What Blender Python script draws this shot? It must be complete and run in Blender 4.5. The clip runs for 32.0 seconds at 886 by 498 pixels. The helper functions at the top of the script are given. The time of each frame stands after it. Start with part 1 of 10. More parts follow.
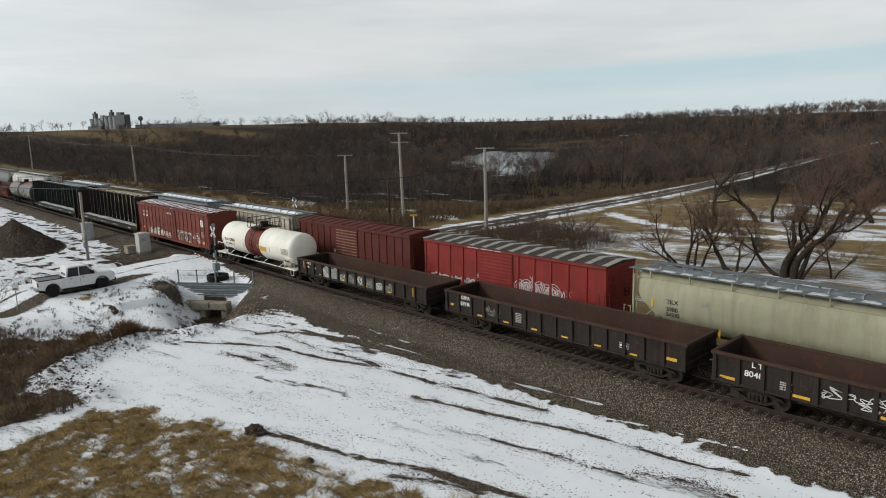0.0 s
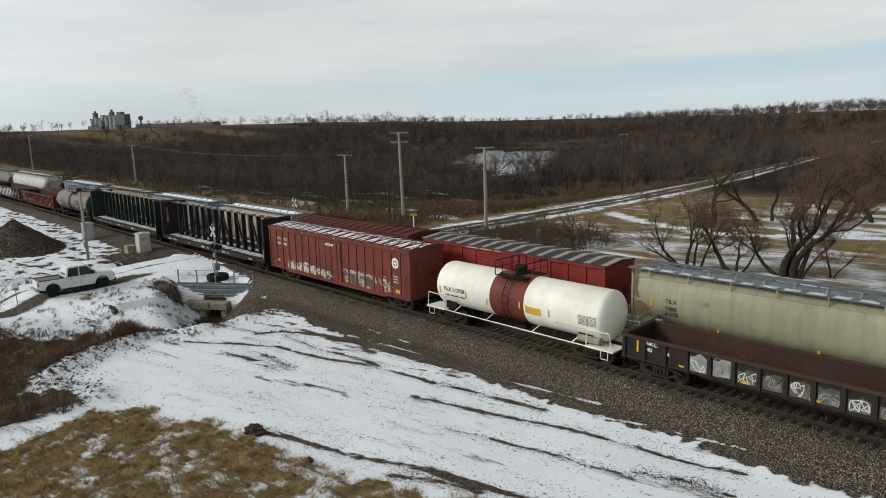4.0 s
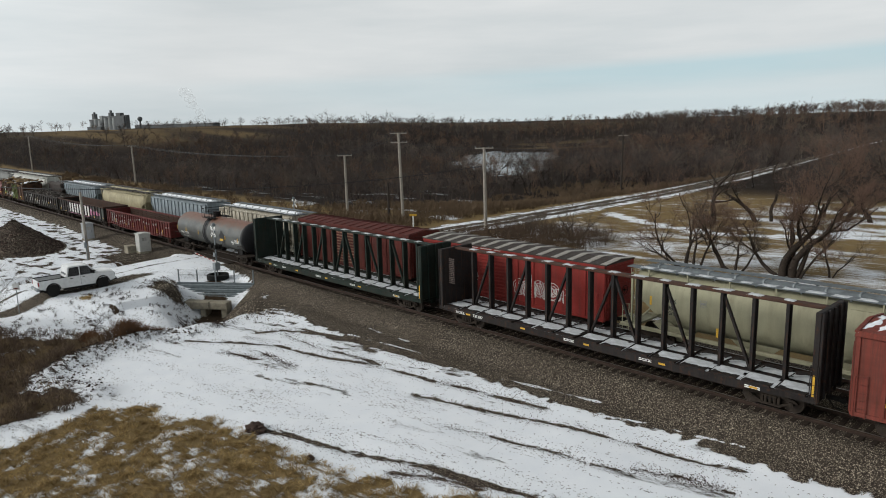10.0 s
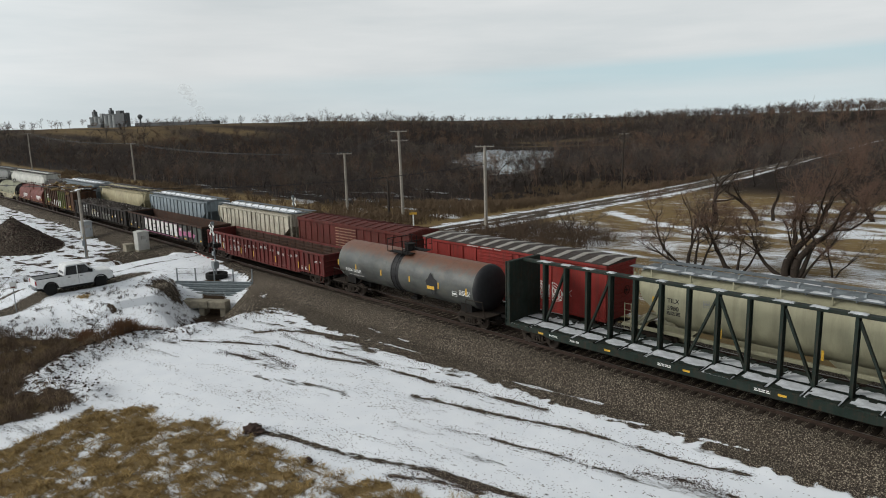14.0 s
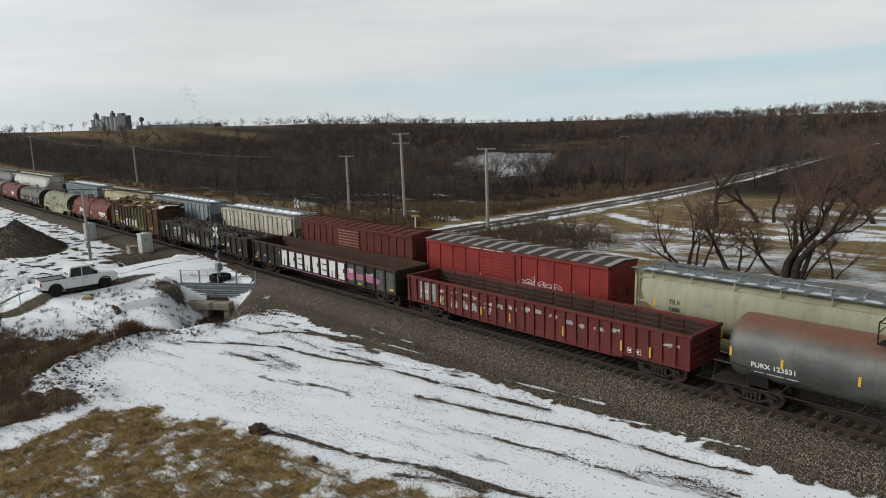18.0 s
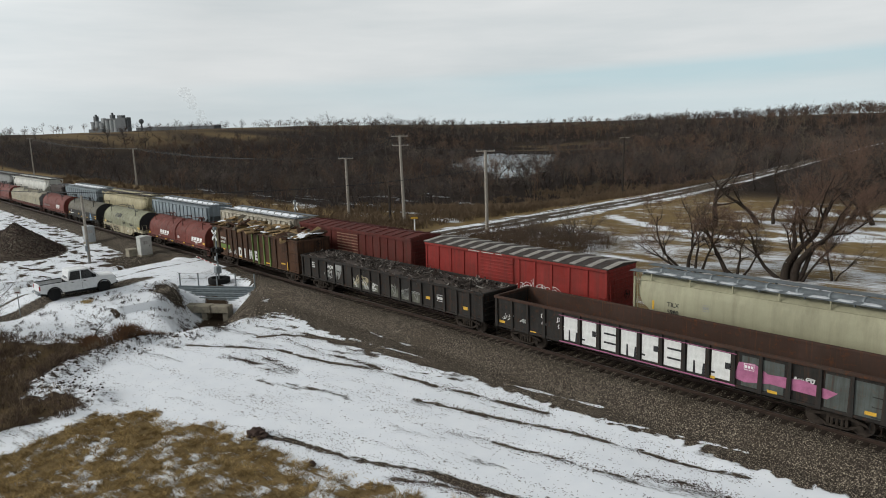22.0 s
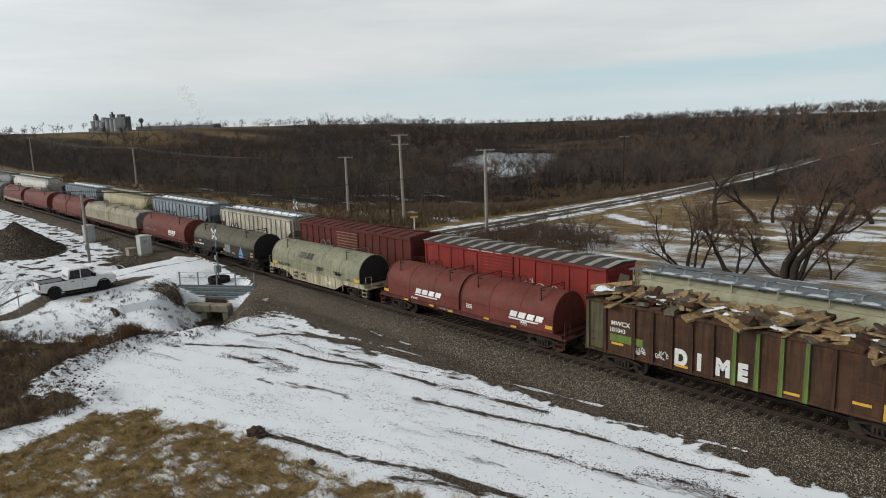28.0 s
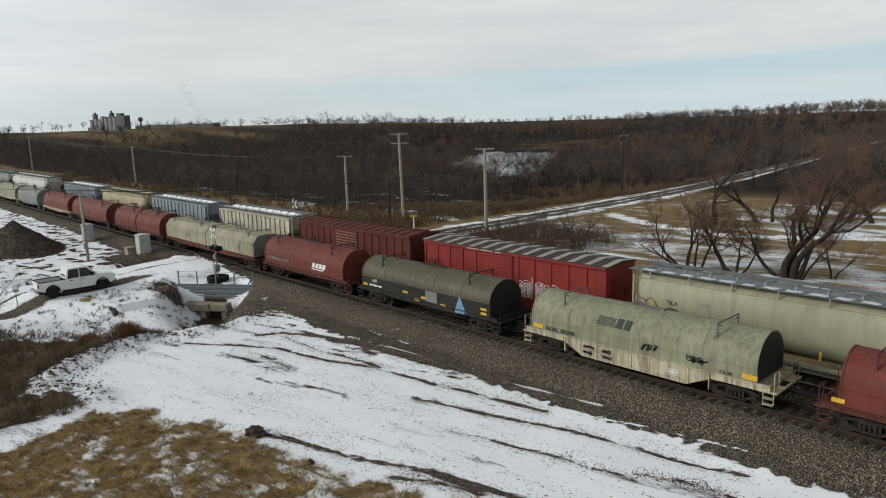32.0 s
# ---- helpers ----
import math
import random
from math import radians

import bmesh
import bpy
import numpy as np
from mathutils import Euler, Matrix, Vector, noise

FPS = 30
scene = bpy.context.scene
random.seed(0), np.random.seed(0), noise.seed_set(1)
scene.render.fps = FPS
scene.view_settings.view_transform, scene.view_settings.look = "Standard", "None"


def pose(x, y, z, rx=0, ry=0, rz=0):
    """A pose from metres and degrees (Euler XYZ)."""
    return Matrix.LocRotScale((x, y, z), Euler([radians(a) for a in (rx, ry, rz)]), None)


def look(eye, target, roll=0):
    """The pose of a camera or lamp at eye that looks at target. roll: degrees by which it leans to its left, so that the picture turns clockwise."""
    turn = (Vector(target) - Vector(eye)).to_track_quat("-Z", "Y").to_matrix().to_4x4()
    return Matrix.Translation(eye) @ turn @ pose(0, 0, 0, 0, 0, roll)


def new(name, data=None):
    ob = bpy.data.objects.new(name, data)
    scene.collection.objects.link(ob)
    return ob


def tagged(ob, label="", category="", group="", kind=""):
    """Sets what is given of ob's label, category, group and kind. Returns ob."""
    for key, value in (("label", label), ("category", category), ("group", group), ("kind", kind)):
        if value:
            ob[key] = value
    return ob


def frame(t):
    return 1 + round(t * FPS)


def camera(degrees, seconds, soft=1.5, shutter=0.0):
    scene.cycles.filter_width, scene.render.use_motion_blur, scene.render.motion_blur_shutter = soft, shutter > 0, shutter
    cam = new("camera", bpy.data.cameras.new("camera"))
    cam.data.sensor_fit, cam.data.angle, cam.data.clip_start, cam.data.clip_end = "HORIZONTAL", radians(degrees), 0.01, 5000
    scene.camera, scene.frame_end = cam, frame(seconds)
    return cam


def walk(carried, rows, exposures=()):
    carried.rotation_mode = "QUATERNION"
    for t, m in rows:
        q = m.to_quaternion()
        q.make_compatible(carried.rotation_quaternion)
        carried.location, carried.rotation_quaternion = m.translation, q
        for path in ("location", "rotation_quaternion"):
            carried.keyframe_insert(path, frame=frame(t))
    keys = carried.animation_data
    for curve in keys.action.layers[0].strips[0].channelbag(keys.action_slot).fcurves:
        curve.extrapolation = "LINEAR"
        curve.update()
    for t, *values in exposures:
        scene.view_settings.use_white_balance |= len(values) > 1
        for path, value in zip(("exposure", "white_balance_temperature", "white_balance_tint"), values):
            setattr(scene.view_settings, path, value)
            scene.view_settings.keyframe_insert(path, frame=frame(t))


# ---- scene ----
# One place: a twin-track railway line, a level crossing with a culvert, woods and a field.
# x runs along the tracks (the train moves towards +x), y away from the camera, z = 0 on top of the rails.
cam = camera(65.45, 32.0, soft=1.0)
PATH = [
    (0, 0.006, 0.018, 13.099, 79.493, 1.407, 46.582), (0.5, 0.005, 0.046, 13.098, 79.489, 1.406, 46.59),
    (1, -0.004, 0.082, 13.101, 79.484, 1.41, 46.596), (1.5, -0.005, 0.1, 13.109, 79.477, 1.423, 46.599),
    (2, 0.007, 0.09, 13.124, 79.465, 1.436, 46.596), (2.5, 0.034, 0.058, 13.138, 79.457, 1.444, 46.591),
    (3, 0.066, 0.031, 13.142, 79.45, 1.445, 46.589), (3.5, 0.082, 0.025, 13.143, 79.44, 1.455, 46.591),
    (5.5, 0.154, -0.013, 13.132, 79.435, 1.511, 46.605), (6, 0.177, -0.034, 13.139, 79.439, 1.505, 46.595),
    (6.5, 0.199, -0.049, 13.143, 79.455, 1.496, 46.577), (7, 0.209, -0.043, 13.14, 79.48, 1.495, 46.561),
    (7.5, 0.213, -0.033, 13.135, 79.497, 1.493, 46.553), (8, 0.213, -0.034, 13.127, 79.505, 1.483, 46.55),
    (8.5, 0.202, -0.042, 13.11, 79.508, 1.468, 46.547), (9, 0.181, -0.056, 13.086, 79.51, 1.46, 46.542),
    (9.5, 0.165, -0.082, 13.069, 79.514, 1.454, 46.539), (10, 0.16, -0.119, 13.054, 79.519, 1.449, 46.539),
    (10.5, 0.148, -0.146, 13.042, 79.518, 1.451, 46.539), (11, 0.13, -0.152, 13.042, 79.514, 1.439, 46.54),
    (11.5, 0.109, -0.129, 13.056, 79.505, 1.407, 46.543), (12, 0.08, -0.075, 13.068, 79.488, 1.387, 46.539),
    (12.5, 0.044, -0.005, 13.077, 79.459, 1.389, 46.535), (13, 0.001, 0.067, 13.075, 79.425, 1.383, 46.539),
    (13.5, -0.069, 0.13, 13.061, 79.394, 1.369, 46.552), (14, -0.154, 0.169, 13.036, 79.38, 1.363, 46.567),
    (14.5, -0.211, 0.174, 13.017, 79.378, 1.348, 46.577), (16.5, -0.151, -0.025, 13.038, 79.533, 1.363, 46.638),
    (17, -0.11, -0.061, 13.039, 79.556, 1.371, 46.639), (17.5, -0.051, -0.112, 13.043, 79.57, 1.379, 46.638),
    (18, 0.009, -0.159, 13.061, 79.577, 1.398, 46.636), (18.5, 0.038, -0.174, 13.091, 79.594, 1.42, 46.637),
    (19, 0.033, -0.166, 13.121, 79.619, 1.425, 46.637), (19.5, 0.024, -0.155, 13.14, 79.641, 1.426, 46.635),
    (20, 0.035, -0.152, 13.159, 79.652, 1.435, 46.635), (20.5, 0.039, -0.128, 13.173, 79.656, 1.457, 46.631),
    (21, 0.037, -0.092, 13.173, 79.667, 1.486, 46.625), (21.5, 0.043, -0.066, 13.167, 79.682, 1.5, 46.622),
    (22, 0.054, -0.061, 13.167, 79.686, 1.504, 46.621), (22.5, 0.066, -0.064, 13.175, 79.668, 1.522, 46.622),
    (23, 0.061, -0.056, 13.189, 79.634, 1.541, 46.628), (23.5, 0.023, -0.023, 13.193, 79.614, 1.537, 46.633),
    (24, -0.012, 0.021, 13.191, 79.606, 1.524, 46.636), (24.5, -0.018, 0.056, 13.184, 79.608, 1.521, 46.637),
    (25, -0.005, 0.067, 13.188, 79.61, 1.529, 46.632), (25.5, 0.007, 0.061, 13.195, 79.607, 1.536, 46.62),
    (27.5, 0.114, -0.067, 13.169, 79.615, 1.527, 46.616), (28, 0.104, -0.066, 13.174, 79.599, 1.53, 46.612),
    (28.5, 0.111, -0.063, 13.184, 79.571, 1.543, 46.605), (29, 0.113, -0.052, 13.178, 79.553, 1.551, 46.595),
    (29.5, 0.106, -0.032, 13.166, 79.538, 1.54, 46.589), (30, 0.101, -0.008, 13.165, 79.511, 1.537, 46.587),
    (30.5, 0.078, 0.013, 13.156, 79.495, 1.541, 46.583), (31, 0.045, 0.021, 13.149, 79.494, 1.534, 46.577),
    (31.5, 0.029, 0.019, 13.153, 79.504, 1.517, 46.574), (32, 0.027, 0.014, 13.148, 79.525, 1.505, 46.574),
]

walk(cam, [(r[0], pose(*r[1:])) for r in PATH])

NEAR, FAR = 31.35, 35.7          # centre lines of the two tracks

# ---- sky, sun ----
world = bpy.data.worlds.new("sky")
scene.world = world
world.use_nodes = True
wt = world.node_tree
wt.nodes.clear()


def wnode(kind):
    return wt.nodes.new(kind)


SUN_ELEV, SUN_AZ = radians(27), radians(214)     # azimuth counted from +y towards +x
sky = wnode("ShaderNodeTexSky")
sky.sky_type, sky.sun_disc, sky.sun_elevation, sky.sun_rotation = "NISHITA", False, SUN_ELEV, SUN_AZ
sky.air_density, sky.dust_density, sky.ozone_density = 1.0, 1.5, 1.5
dim = wnode("ShaderNodeVectorMath")
dim.operation = "SCALE"
dim.inputs["Scale"].default_value = 0.085
wt.links.new(sky.outputs[0], dim.inputs[0])
coord = wnode("ShaderNodeTexCoord")
axes = wnode("ShaderNodeSeparateXYZ")
wt.links.new(coord.outputs["Generated"], axes.inputs[0])


def wmath(op, a, b=0.0, c=0.0):
    n = wnode("ShaderNodeMath")
    n.operation = op
    for i, v in enumerate((a, b, c)):
        if hasattr(v, "is_output"):
            wt.links.new(v, n.inputs[i])
        else:
            n.inputs[i].default_value = v
    return n.outputs[0]


def wramp(fac, *stops):
    n = wnode("ShaderNodeValToRGB")
    wt.links.new(fac, n.inputs[0])
    e = n.color_ramp.elements
    while len(e) < len(stops):
        e.new(0.5)
    for el, (p, c) in zip(e, stops):
        el.position, el.color = p, (*c, 1) if isinstance(c, tuple) else (c, c, c, 1)
    return n.outputs[0]


def wnoise(scale, detail, rough, stretch):
    m = wnode("ShaderNodeMapping")
    m.inputs["Scale"].default_value = stretch
    m.inputs["Rotation"].default_value = (0, 0, radians(40))
    wt.links.new(coord.outputs["Generated"], m.inputs[0])
    n = wnode("ShaderNodeTexNoise")
    n.inputs["Scale"].default_value, n.inputs["Detail"].default_value, n.inputs["Roughness"].default_value = scale, detail, rough
    wt.links.new(m.outputs[0], n.inputs["Vector"])
    return n.outputs["Fac"]


# thin stratus with a long blue gap low over the hills, widest to the right of the valley
gap_line = wmath("ADD", axes.outputs[2], wmath("MULTIPLY", axes.outputs[0], -0.033))
gap = wramp(gap_line, (0.0, 0.42), (0.045, 0.6), (0.066, 1.0), (0.082, 0.95), (0.096, 0.0))
wide = wramp(wmath("MULTIPLY_ADD", axes.outputs[0], -1.0, 0.0), (0.20, 1.0), (0.62, 0.75), (0.93, 0.12))
thin = wramp(wnoise(2.2, 5, 0.5, (1.0, 1.0, 9.0)), (0.32, 0.55), (0.6, 1.0))
open_sky = wmath("MULTIPLY", wmath("MULTIPLY", gap, wide), thin)
tone = wramp(wnoise(1.5, 6, 0.55, (1.0, 1.0, 8.0)), (0.33, (0.615, 0.67, 0.69)), (0.5, (0.72, 0.755, 0.765)), (0.68, (0.82, 0.84, 0.842)))
blue = wnode("ShaderNodeMix")
blue.data_type = "RGBA"
blue.inputs[0].default_value = 0.9
wt.links.new(dim.outputs[0], blue.inputs[6])
blue.inputs[7].default_value = (0.47, 0.66, 0.725, 1)
mixsky = wnode("ShaderNodeMix")
mixsky.data_type = "RGBA"
wt.links.new(wmath("MULTIPLY", open_sky, 0.9), mixsky.inputs[0])
# the cloud is brighter round the veiled sun and dims away from it and towards the zenith
lobe = wnode("ShaderNodeVectorMath")
lobe.operation = "DOT_PRODUCT"
wt.links.new(coord.outputs["Generated"], lobe.inputs[0])
lobe.inputs[1].default_value = (math.sin(SUN_AZ) * math.cos(SUN_ELEV), math.cos(SUN_AZ) * math.cos(SUN_ELEV), math.sin(SUN_ELEV))
glow = wramp(wmath("MULTIPLY_ADD", lobe.outputs["Value"], 0.5, 0.5), (0.0, 0.47), (0.35, 0.47), (0.6, 0.455), (0.82, 0.64), (1.0, 1.0))
veil = wmath("ADD", 1.0, wramp(wmath("MULTIPLY_ADD", lobe.outputs["Value"], 0.5, 0.5), (0.74, 0.0), (0.88, 0.25), (1.0, 0.7)))       # bright veil round the hidden sun
low = wramp(axes.outputs[2], (0.0, 1.0), (0.19, 1.0), (0.42, 0.54), (1.0, 0.42))
lit = wnode("ShaderNodeVectorMath")
lit.operation = "SCALE"
wt.links.new(tone, lit.inputs[0])
wt.links.new(wmath("MULTIPLY", wmath("MULTIPLY", wmath("MULTIPLY", glow, 2.0), veil), low), lit.inputs["Scale"])
wt.links.new(lit.outputs[0], mixsky.inputs[6])
wt.links.new(blue.outputs[2], mixsky.inputs[7])
back = wnode("ShaderNodeBackground")
back.inputs["Strength"].default_value = 1.0
wt.links.new(mixsky.outputs[2], back.inputs["Color"])
wout = wnode("ShaderNodeOutputWorld")
wt.links.new(back.outputs[0], wout.inputs[0])

sun = new("sun", bpy.data.lights.new("sun", "SUN"))
sun.data.energy, sun.data.angle, sun.data.color = 1.7, radians(14), (1.0, 0.96, 0.89)
sun.matrix_world = look((0, 0, 60), Vector((0, 0, 60)) - Vector((math.sin(SUN_AZ) * math.cos(SUN_ELEV), math.cos(SUN_AZ) * math.cos(SUN_ELEV), math.sin(SUN_ELEV))))
scene.view_settings.exposure = 0.0


# ---- materials ----
class Nodes:
    """A small builder for node materials."""

    def __init__(self, name):
        self.mat = bpy.data.materials.new(name)
        self.mat.use_nodes = True
        self.t = self.mat.node_tree
        self.bsdf = self.t.nodes["Principled BSDF"]
        self.coord = self.add("ShaderNodeTexCoord").outputs["Object"]

    def add(self, kind):
        return self.t.nodes.new(kind)

    def put(self, socket, value):
        if hasattr(value, "is_output"):
            self.t.links.new(value, socket)
        elif isinstance(value, (tuple, list)) and len(value) == 3 and socket.type == "RGBA":
            socket.default_value = (*value, 1)
        else:
            socket.default_value = value

    def mapped(self, scale, rot=(0, 0, 0)):
        n = self.add("ShaderNodeMapping")
        n.inputs["Scale"].default_value = scale
        n.inputs["Rotation"].default_value = rot
        self.put(n.inputs[0], self.coord)
        return n.outputs[0]

    def turned(self, scale, degrees):
        """Coordinates stretched along a line turned about z."""
        a = self.add("ShaderNodeMapping")
        a.inputs["Rotation"].default_value = (0, 0, radians(-degrees))
        self.put(a.inputs[0], self.coord)
        b = self.add("ShaderNodeMapping")
        b.inputs["Scale"].default_value = scale
        self.put(b.inputs[0], a.outputs[0])
        return b.outputs[0]

    def noise(self, scale, detail=4, rough=0.55, vec=None):
        n = self.add("ShaderNodeTexNoise")
        self.put(n.inputs["Vector"], vec or self.coord)
        n.inputs["Scale"].default_value, n.inputs["Detail"].default_value, n.inputs["Roughness"].default_value = scale, detail, rough
        return n.outputs["Fac"]

    def cells(self, scale, vec=None, out="Color", feature="F1"):
        n = self.add("ShaderNodeTexVoronoi")
        n.feature = feature
        self.put(n.inputs["Vector"], vec or self.coord)
        n.inputs["Scale"].default_value = scale
        return n.outputs[out]

    def ramp(self, fac, *stops):
        n = self.add("ShaderNodeValToRGB")
        self.put(n.inputs[0], fac)
        e = n.color_ramp.elements
        while len(e) < len(stops):
            e.new(0.5)
        for el, (p, c) in zip(e, stops):
            el.position = p
            el.color = (c, c, c, 1) if isinstance(c, (int, float)) else (*c, 1)
        return n.outputs[0]

    def mix(self, fac, a, b, blend="MIX"):
        n = self.add("ShaderNodeMix")
        n.data_type, n.blend_type = "RGBA", blend
        self.put(n.inputs[0], fac)
        self.put(n.inputs[6], a)
        self.put(n.inputs[7], b)
        return n.outputs[2]

    def math(self, op, a, b=0.0, clamp=False):
        n = self.add("ShaderNodeMath")
        n.operation, n.use_clamp = op, clamp
        self.put(n.inputs[0], a)
        self.put(n.inputs[1], b)
        return n.outputs[0]

    def bump(self, height, strength=0.3, dist=0.02):
        n = self.add("ShaderNodeBump")
        self.put(n.inputs["Height"], height)
        n.inputs["Strength"].default_value, n.inputs["Distance"].default_value = strength, dist
        self.t.links.new(n.outputs[0], self.bsdf.inputs["Normal"])

    def done(self, color, rough=0.6, metal=0.0, spec=0.5):
        self.put(self.bsdf.inputs["Base Color"], color)
        self.put(self.bsdf.inputs["Roughness"], rough)
        self.bsdf.inputs["Metallic"].default_value = metal
        self.bsdf.inputs["Specular IOR Level"].default_value = spec
        return self.mat


def dark(c, k):
    return tuple(max(0.0, v * k) for v in c)


def paint(name, rgb, rough=0.55, dirt=0.45, rust=0.15, grime=(0.035, 0.028, 0.022), scale=1.0):
    """Weathered railway paint: faded sheets, runs of dirt, smears, rust scabs and chips."""
    n = Nodes(name)
    info = n.add("ShaderNodeObjectInfo")
    shade = n.math("MULTIPLY_ADD", info.outputs["Random"], 0.16)
    shade.node.inputs[2].default_value = 0.92
    base = n.mix(1.0, rgb, n.ramp(shade, (0, 0.0), (1, 1.0)), "MULTIPLY")
    big = n.noise(0.55 * scale, 5, 0.6)
    base = n.mix(n.ramp(big, (0.35, 0.0), (0.68, 0.7)), base, tuple(min(1, v * 1.35 + 0.014) for v in rgb))
    smear = n.noise(1.0, 6, 0.65, n.mapped((0.45 * scale, 0.45 * scale, 1.3 * scale)))
    base = n.mix(n.ramp(smear, (0.46, 0.0), (0.72, dirt * 0.9)), base, tuple(0.5 * v + 0.5 * g for v, g in zip(dark(rgb, 0.5), grime)))
    streak = n.noise(1.0, 6, 0.7, n.mapped((4.2 * scale, 4.2 * scale, 0.26 * scale)))
    base = n.mix(n.ramp(streak, (0.44, 0.0), (0.70, min(1.0, dirt * 1.5))), base, grime)
    runs = n.noise(1.0, 4, 0.6, n.mapped((9.0 * scale, 9.0 * scale, 0.5 * scale)))
    base = n.mix(n.ramp(runs, (0.58, 0.0), (0.74, min(1.0, rust * 2.4))), base, (0.10, 0.042, 0.02))
    spots = n.noise(3.1 * scale, 8, 0.72)
    base = n.mix(n.ramp(spots, (0.55, 0.0), (0.70, rust * 2.4 if rust < 0.4 else 1.0)), base, (0.11, 0.042, 0.018))
    fine = n.noise(28, 3, 0.6)
    base = n.mix(n.ramp(fine, (0.3, 0.0), (0.9, 0.25)), base, dark(rgb, 0.45))
    n.bump(n.math("ADD", spots, n.math("MULTIPLY", fine, 0.35)), 0.18, 0.02)
    return n.done(base, n.ramp(spots, (0.3, rough - 0.08), (0.7, min(1, rough + 0.25))), 0.0, 0.2)


def plain(name, rgb, rough=0.6, metal=0.0, var=0.3, scale=6.0, bump=0.15):
    n = Nodes(name)
    a = n.noise(scale, 5, 0.6)
    b = n.noise(scale * 7, 3, 0.6)
    c = n.mix(n.ramp(a, (0.3, 0.0), (0.75, 1.0)), dark(rgb, 1 - var), tuple(min(1, v * (1 + var * 0.6)) for v in rgb))
    c = n.mix(n.ramp(b, (0.4, 0.0), (0.8, 0.35)), c, dark(rgb, 0.5))
    n.bump(n.math("ADD", a, n.math("MULTIPLY", b, 0.4)), bump, 0.02)
    return n.done(c, rough, metal, 0.15 if rough > 0.7 else 0.3 if rough > 0.5 else 0.5)


M = {}
M["rust_in"] = paint("rusty_steel_interior", (0.045, 0.023, 0.016), 0.85, 0.5, 0.4)
M["black_steel"] = plain("black_running_gear", (0.012, 0.0105, 0.0095), 0.75, 0.0, 0.4, 5)
M["bogie"] = plain("dusty_bogie_steel", (0.036, 0.028, 0.022), 0.85, 0.0, 0.5, 5)
M["wheel"] = plain("wheel_steel", (0.040, 0.029, 0.022), 0.7, 0.2, 0.4, 8)
M["white"] = paint("white_lettering", (0.72, 0.72, 0.70), 0.6, 0.2, 0.03)
M["dim_white"] = paint("faded_white_lettering", (0.42, 0.41, 0.39), 0.7, 0.4, 0.1)
M["yellow"] = plain("yellow_reflector", (0.62, 0.36, 0.03), 0.5, 0.0, 0.35, 9)
M["black_text"] = plain("black_lettering", (0.02, 0.02, 0.02), 0.6, 0.0, 0.3, 9)
M["snow"] = plain("snow", (0.80, 0.83, 0.87), 0.75, 0.0, 0.06, 1.4, 0.4)
M["thin_snow"] = plain("thin_grey_snow", (0.52, 0.54, 0.56), 0.8, 0.0, 0.35, 2.2, 0.5)
M["galv"] = plain("galvanised_steel", (0.225, 0.25, 0.265), 0.55, 0.2, 0.25, 3)
M["grating"] = plain("dull_grating_steel", (0.125, 0.142, 0.152), 0.7, 0.1, 0.4, 3)
M["glass_dark"] = plain("tinted_glass", (0.008, 0.009, 0.010), 0.12, 0.0, 0.1, 2, 0.0)
M["tyre"] = plain("tyre_rubber", (0.018, 0.018, 0.018), 0.85, 0.0, 0.3, 12)
M["rail"] = plain("rail_steel", (0.050, 0.032, 0.024), 0.6, 0.4, 0.35, 4)
M["rail_top"] = plain("worn_rail_head", (0.33, 0.31, 0.29), 0.3, 0.9, 0.25, 4, 0.05)
M["tie"] = plain("railway_sleeper_wood", (0.034, 0.025, 0.019), 0.9, 0.0, 0.5, 9, 0.5)
M["wood_grey"] = plain("weathered_pole_wood", (0.33, 0.30, 0.26), 0.85, 0.0, 0.35, 5, 0.4)
M["wood_dark"] = plain("tarred_pole_wood", (0.055, 0.045, 0.038), 0.85, 0.0, 0.35, 5, 0.4)
M["wire"] = plain("black_cable", (0.02, 0.02, 0.022), 0.6, 0.0, 0.2, 3, 0.0)
M["concrete"] = plain("stained_concrete", (0.30, 0.27, 0.21), 0.85, 0.0, 0.4, 2.2, 0.4)


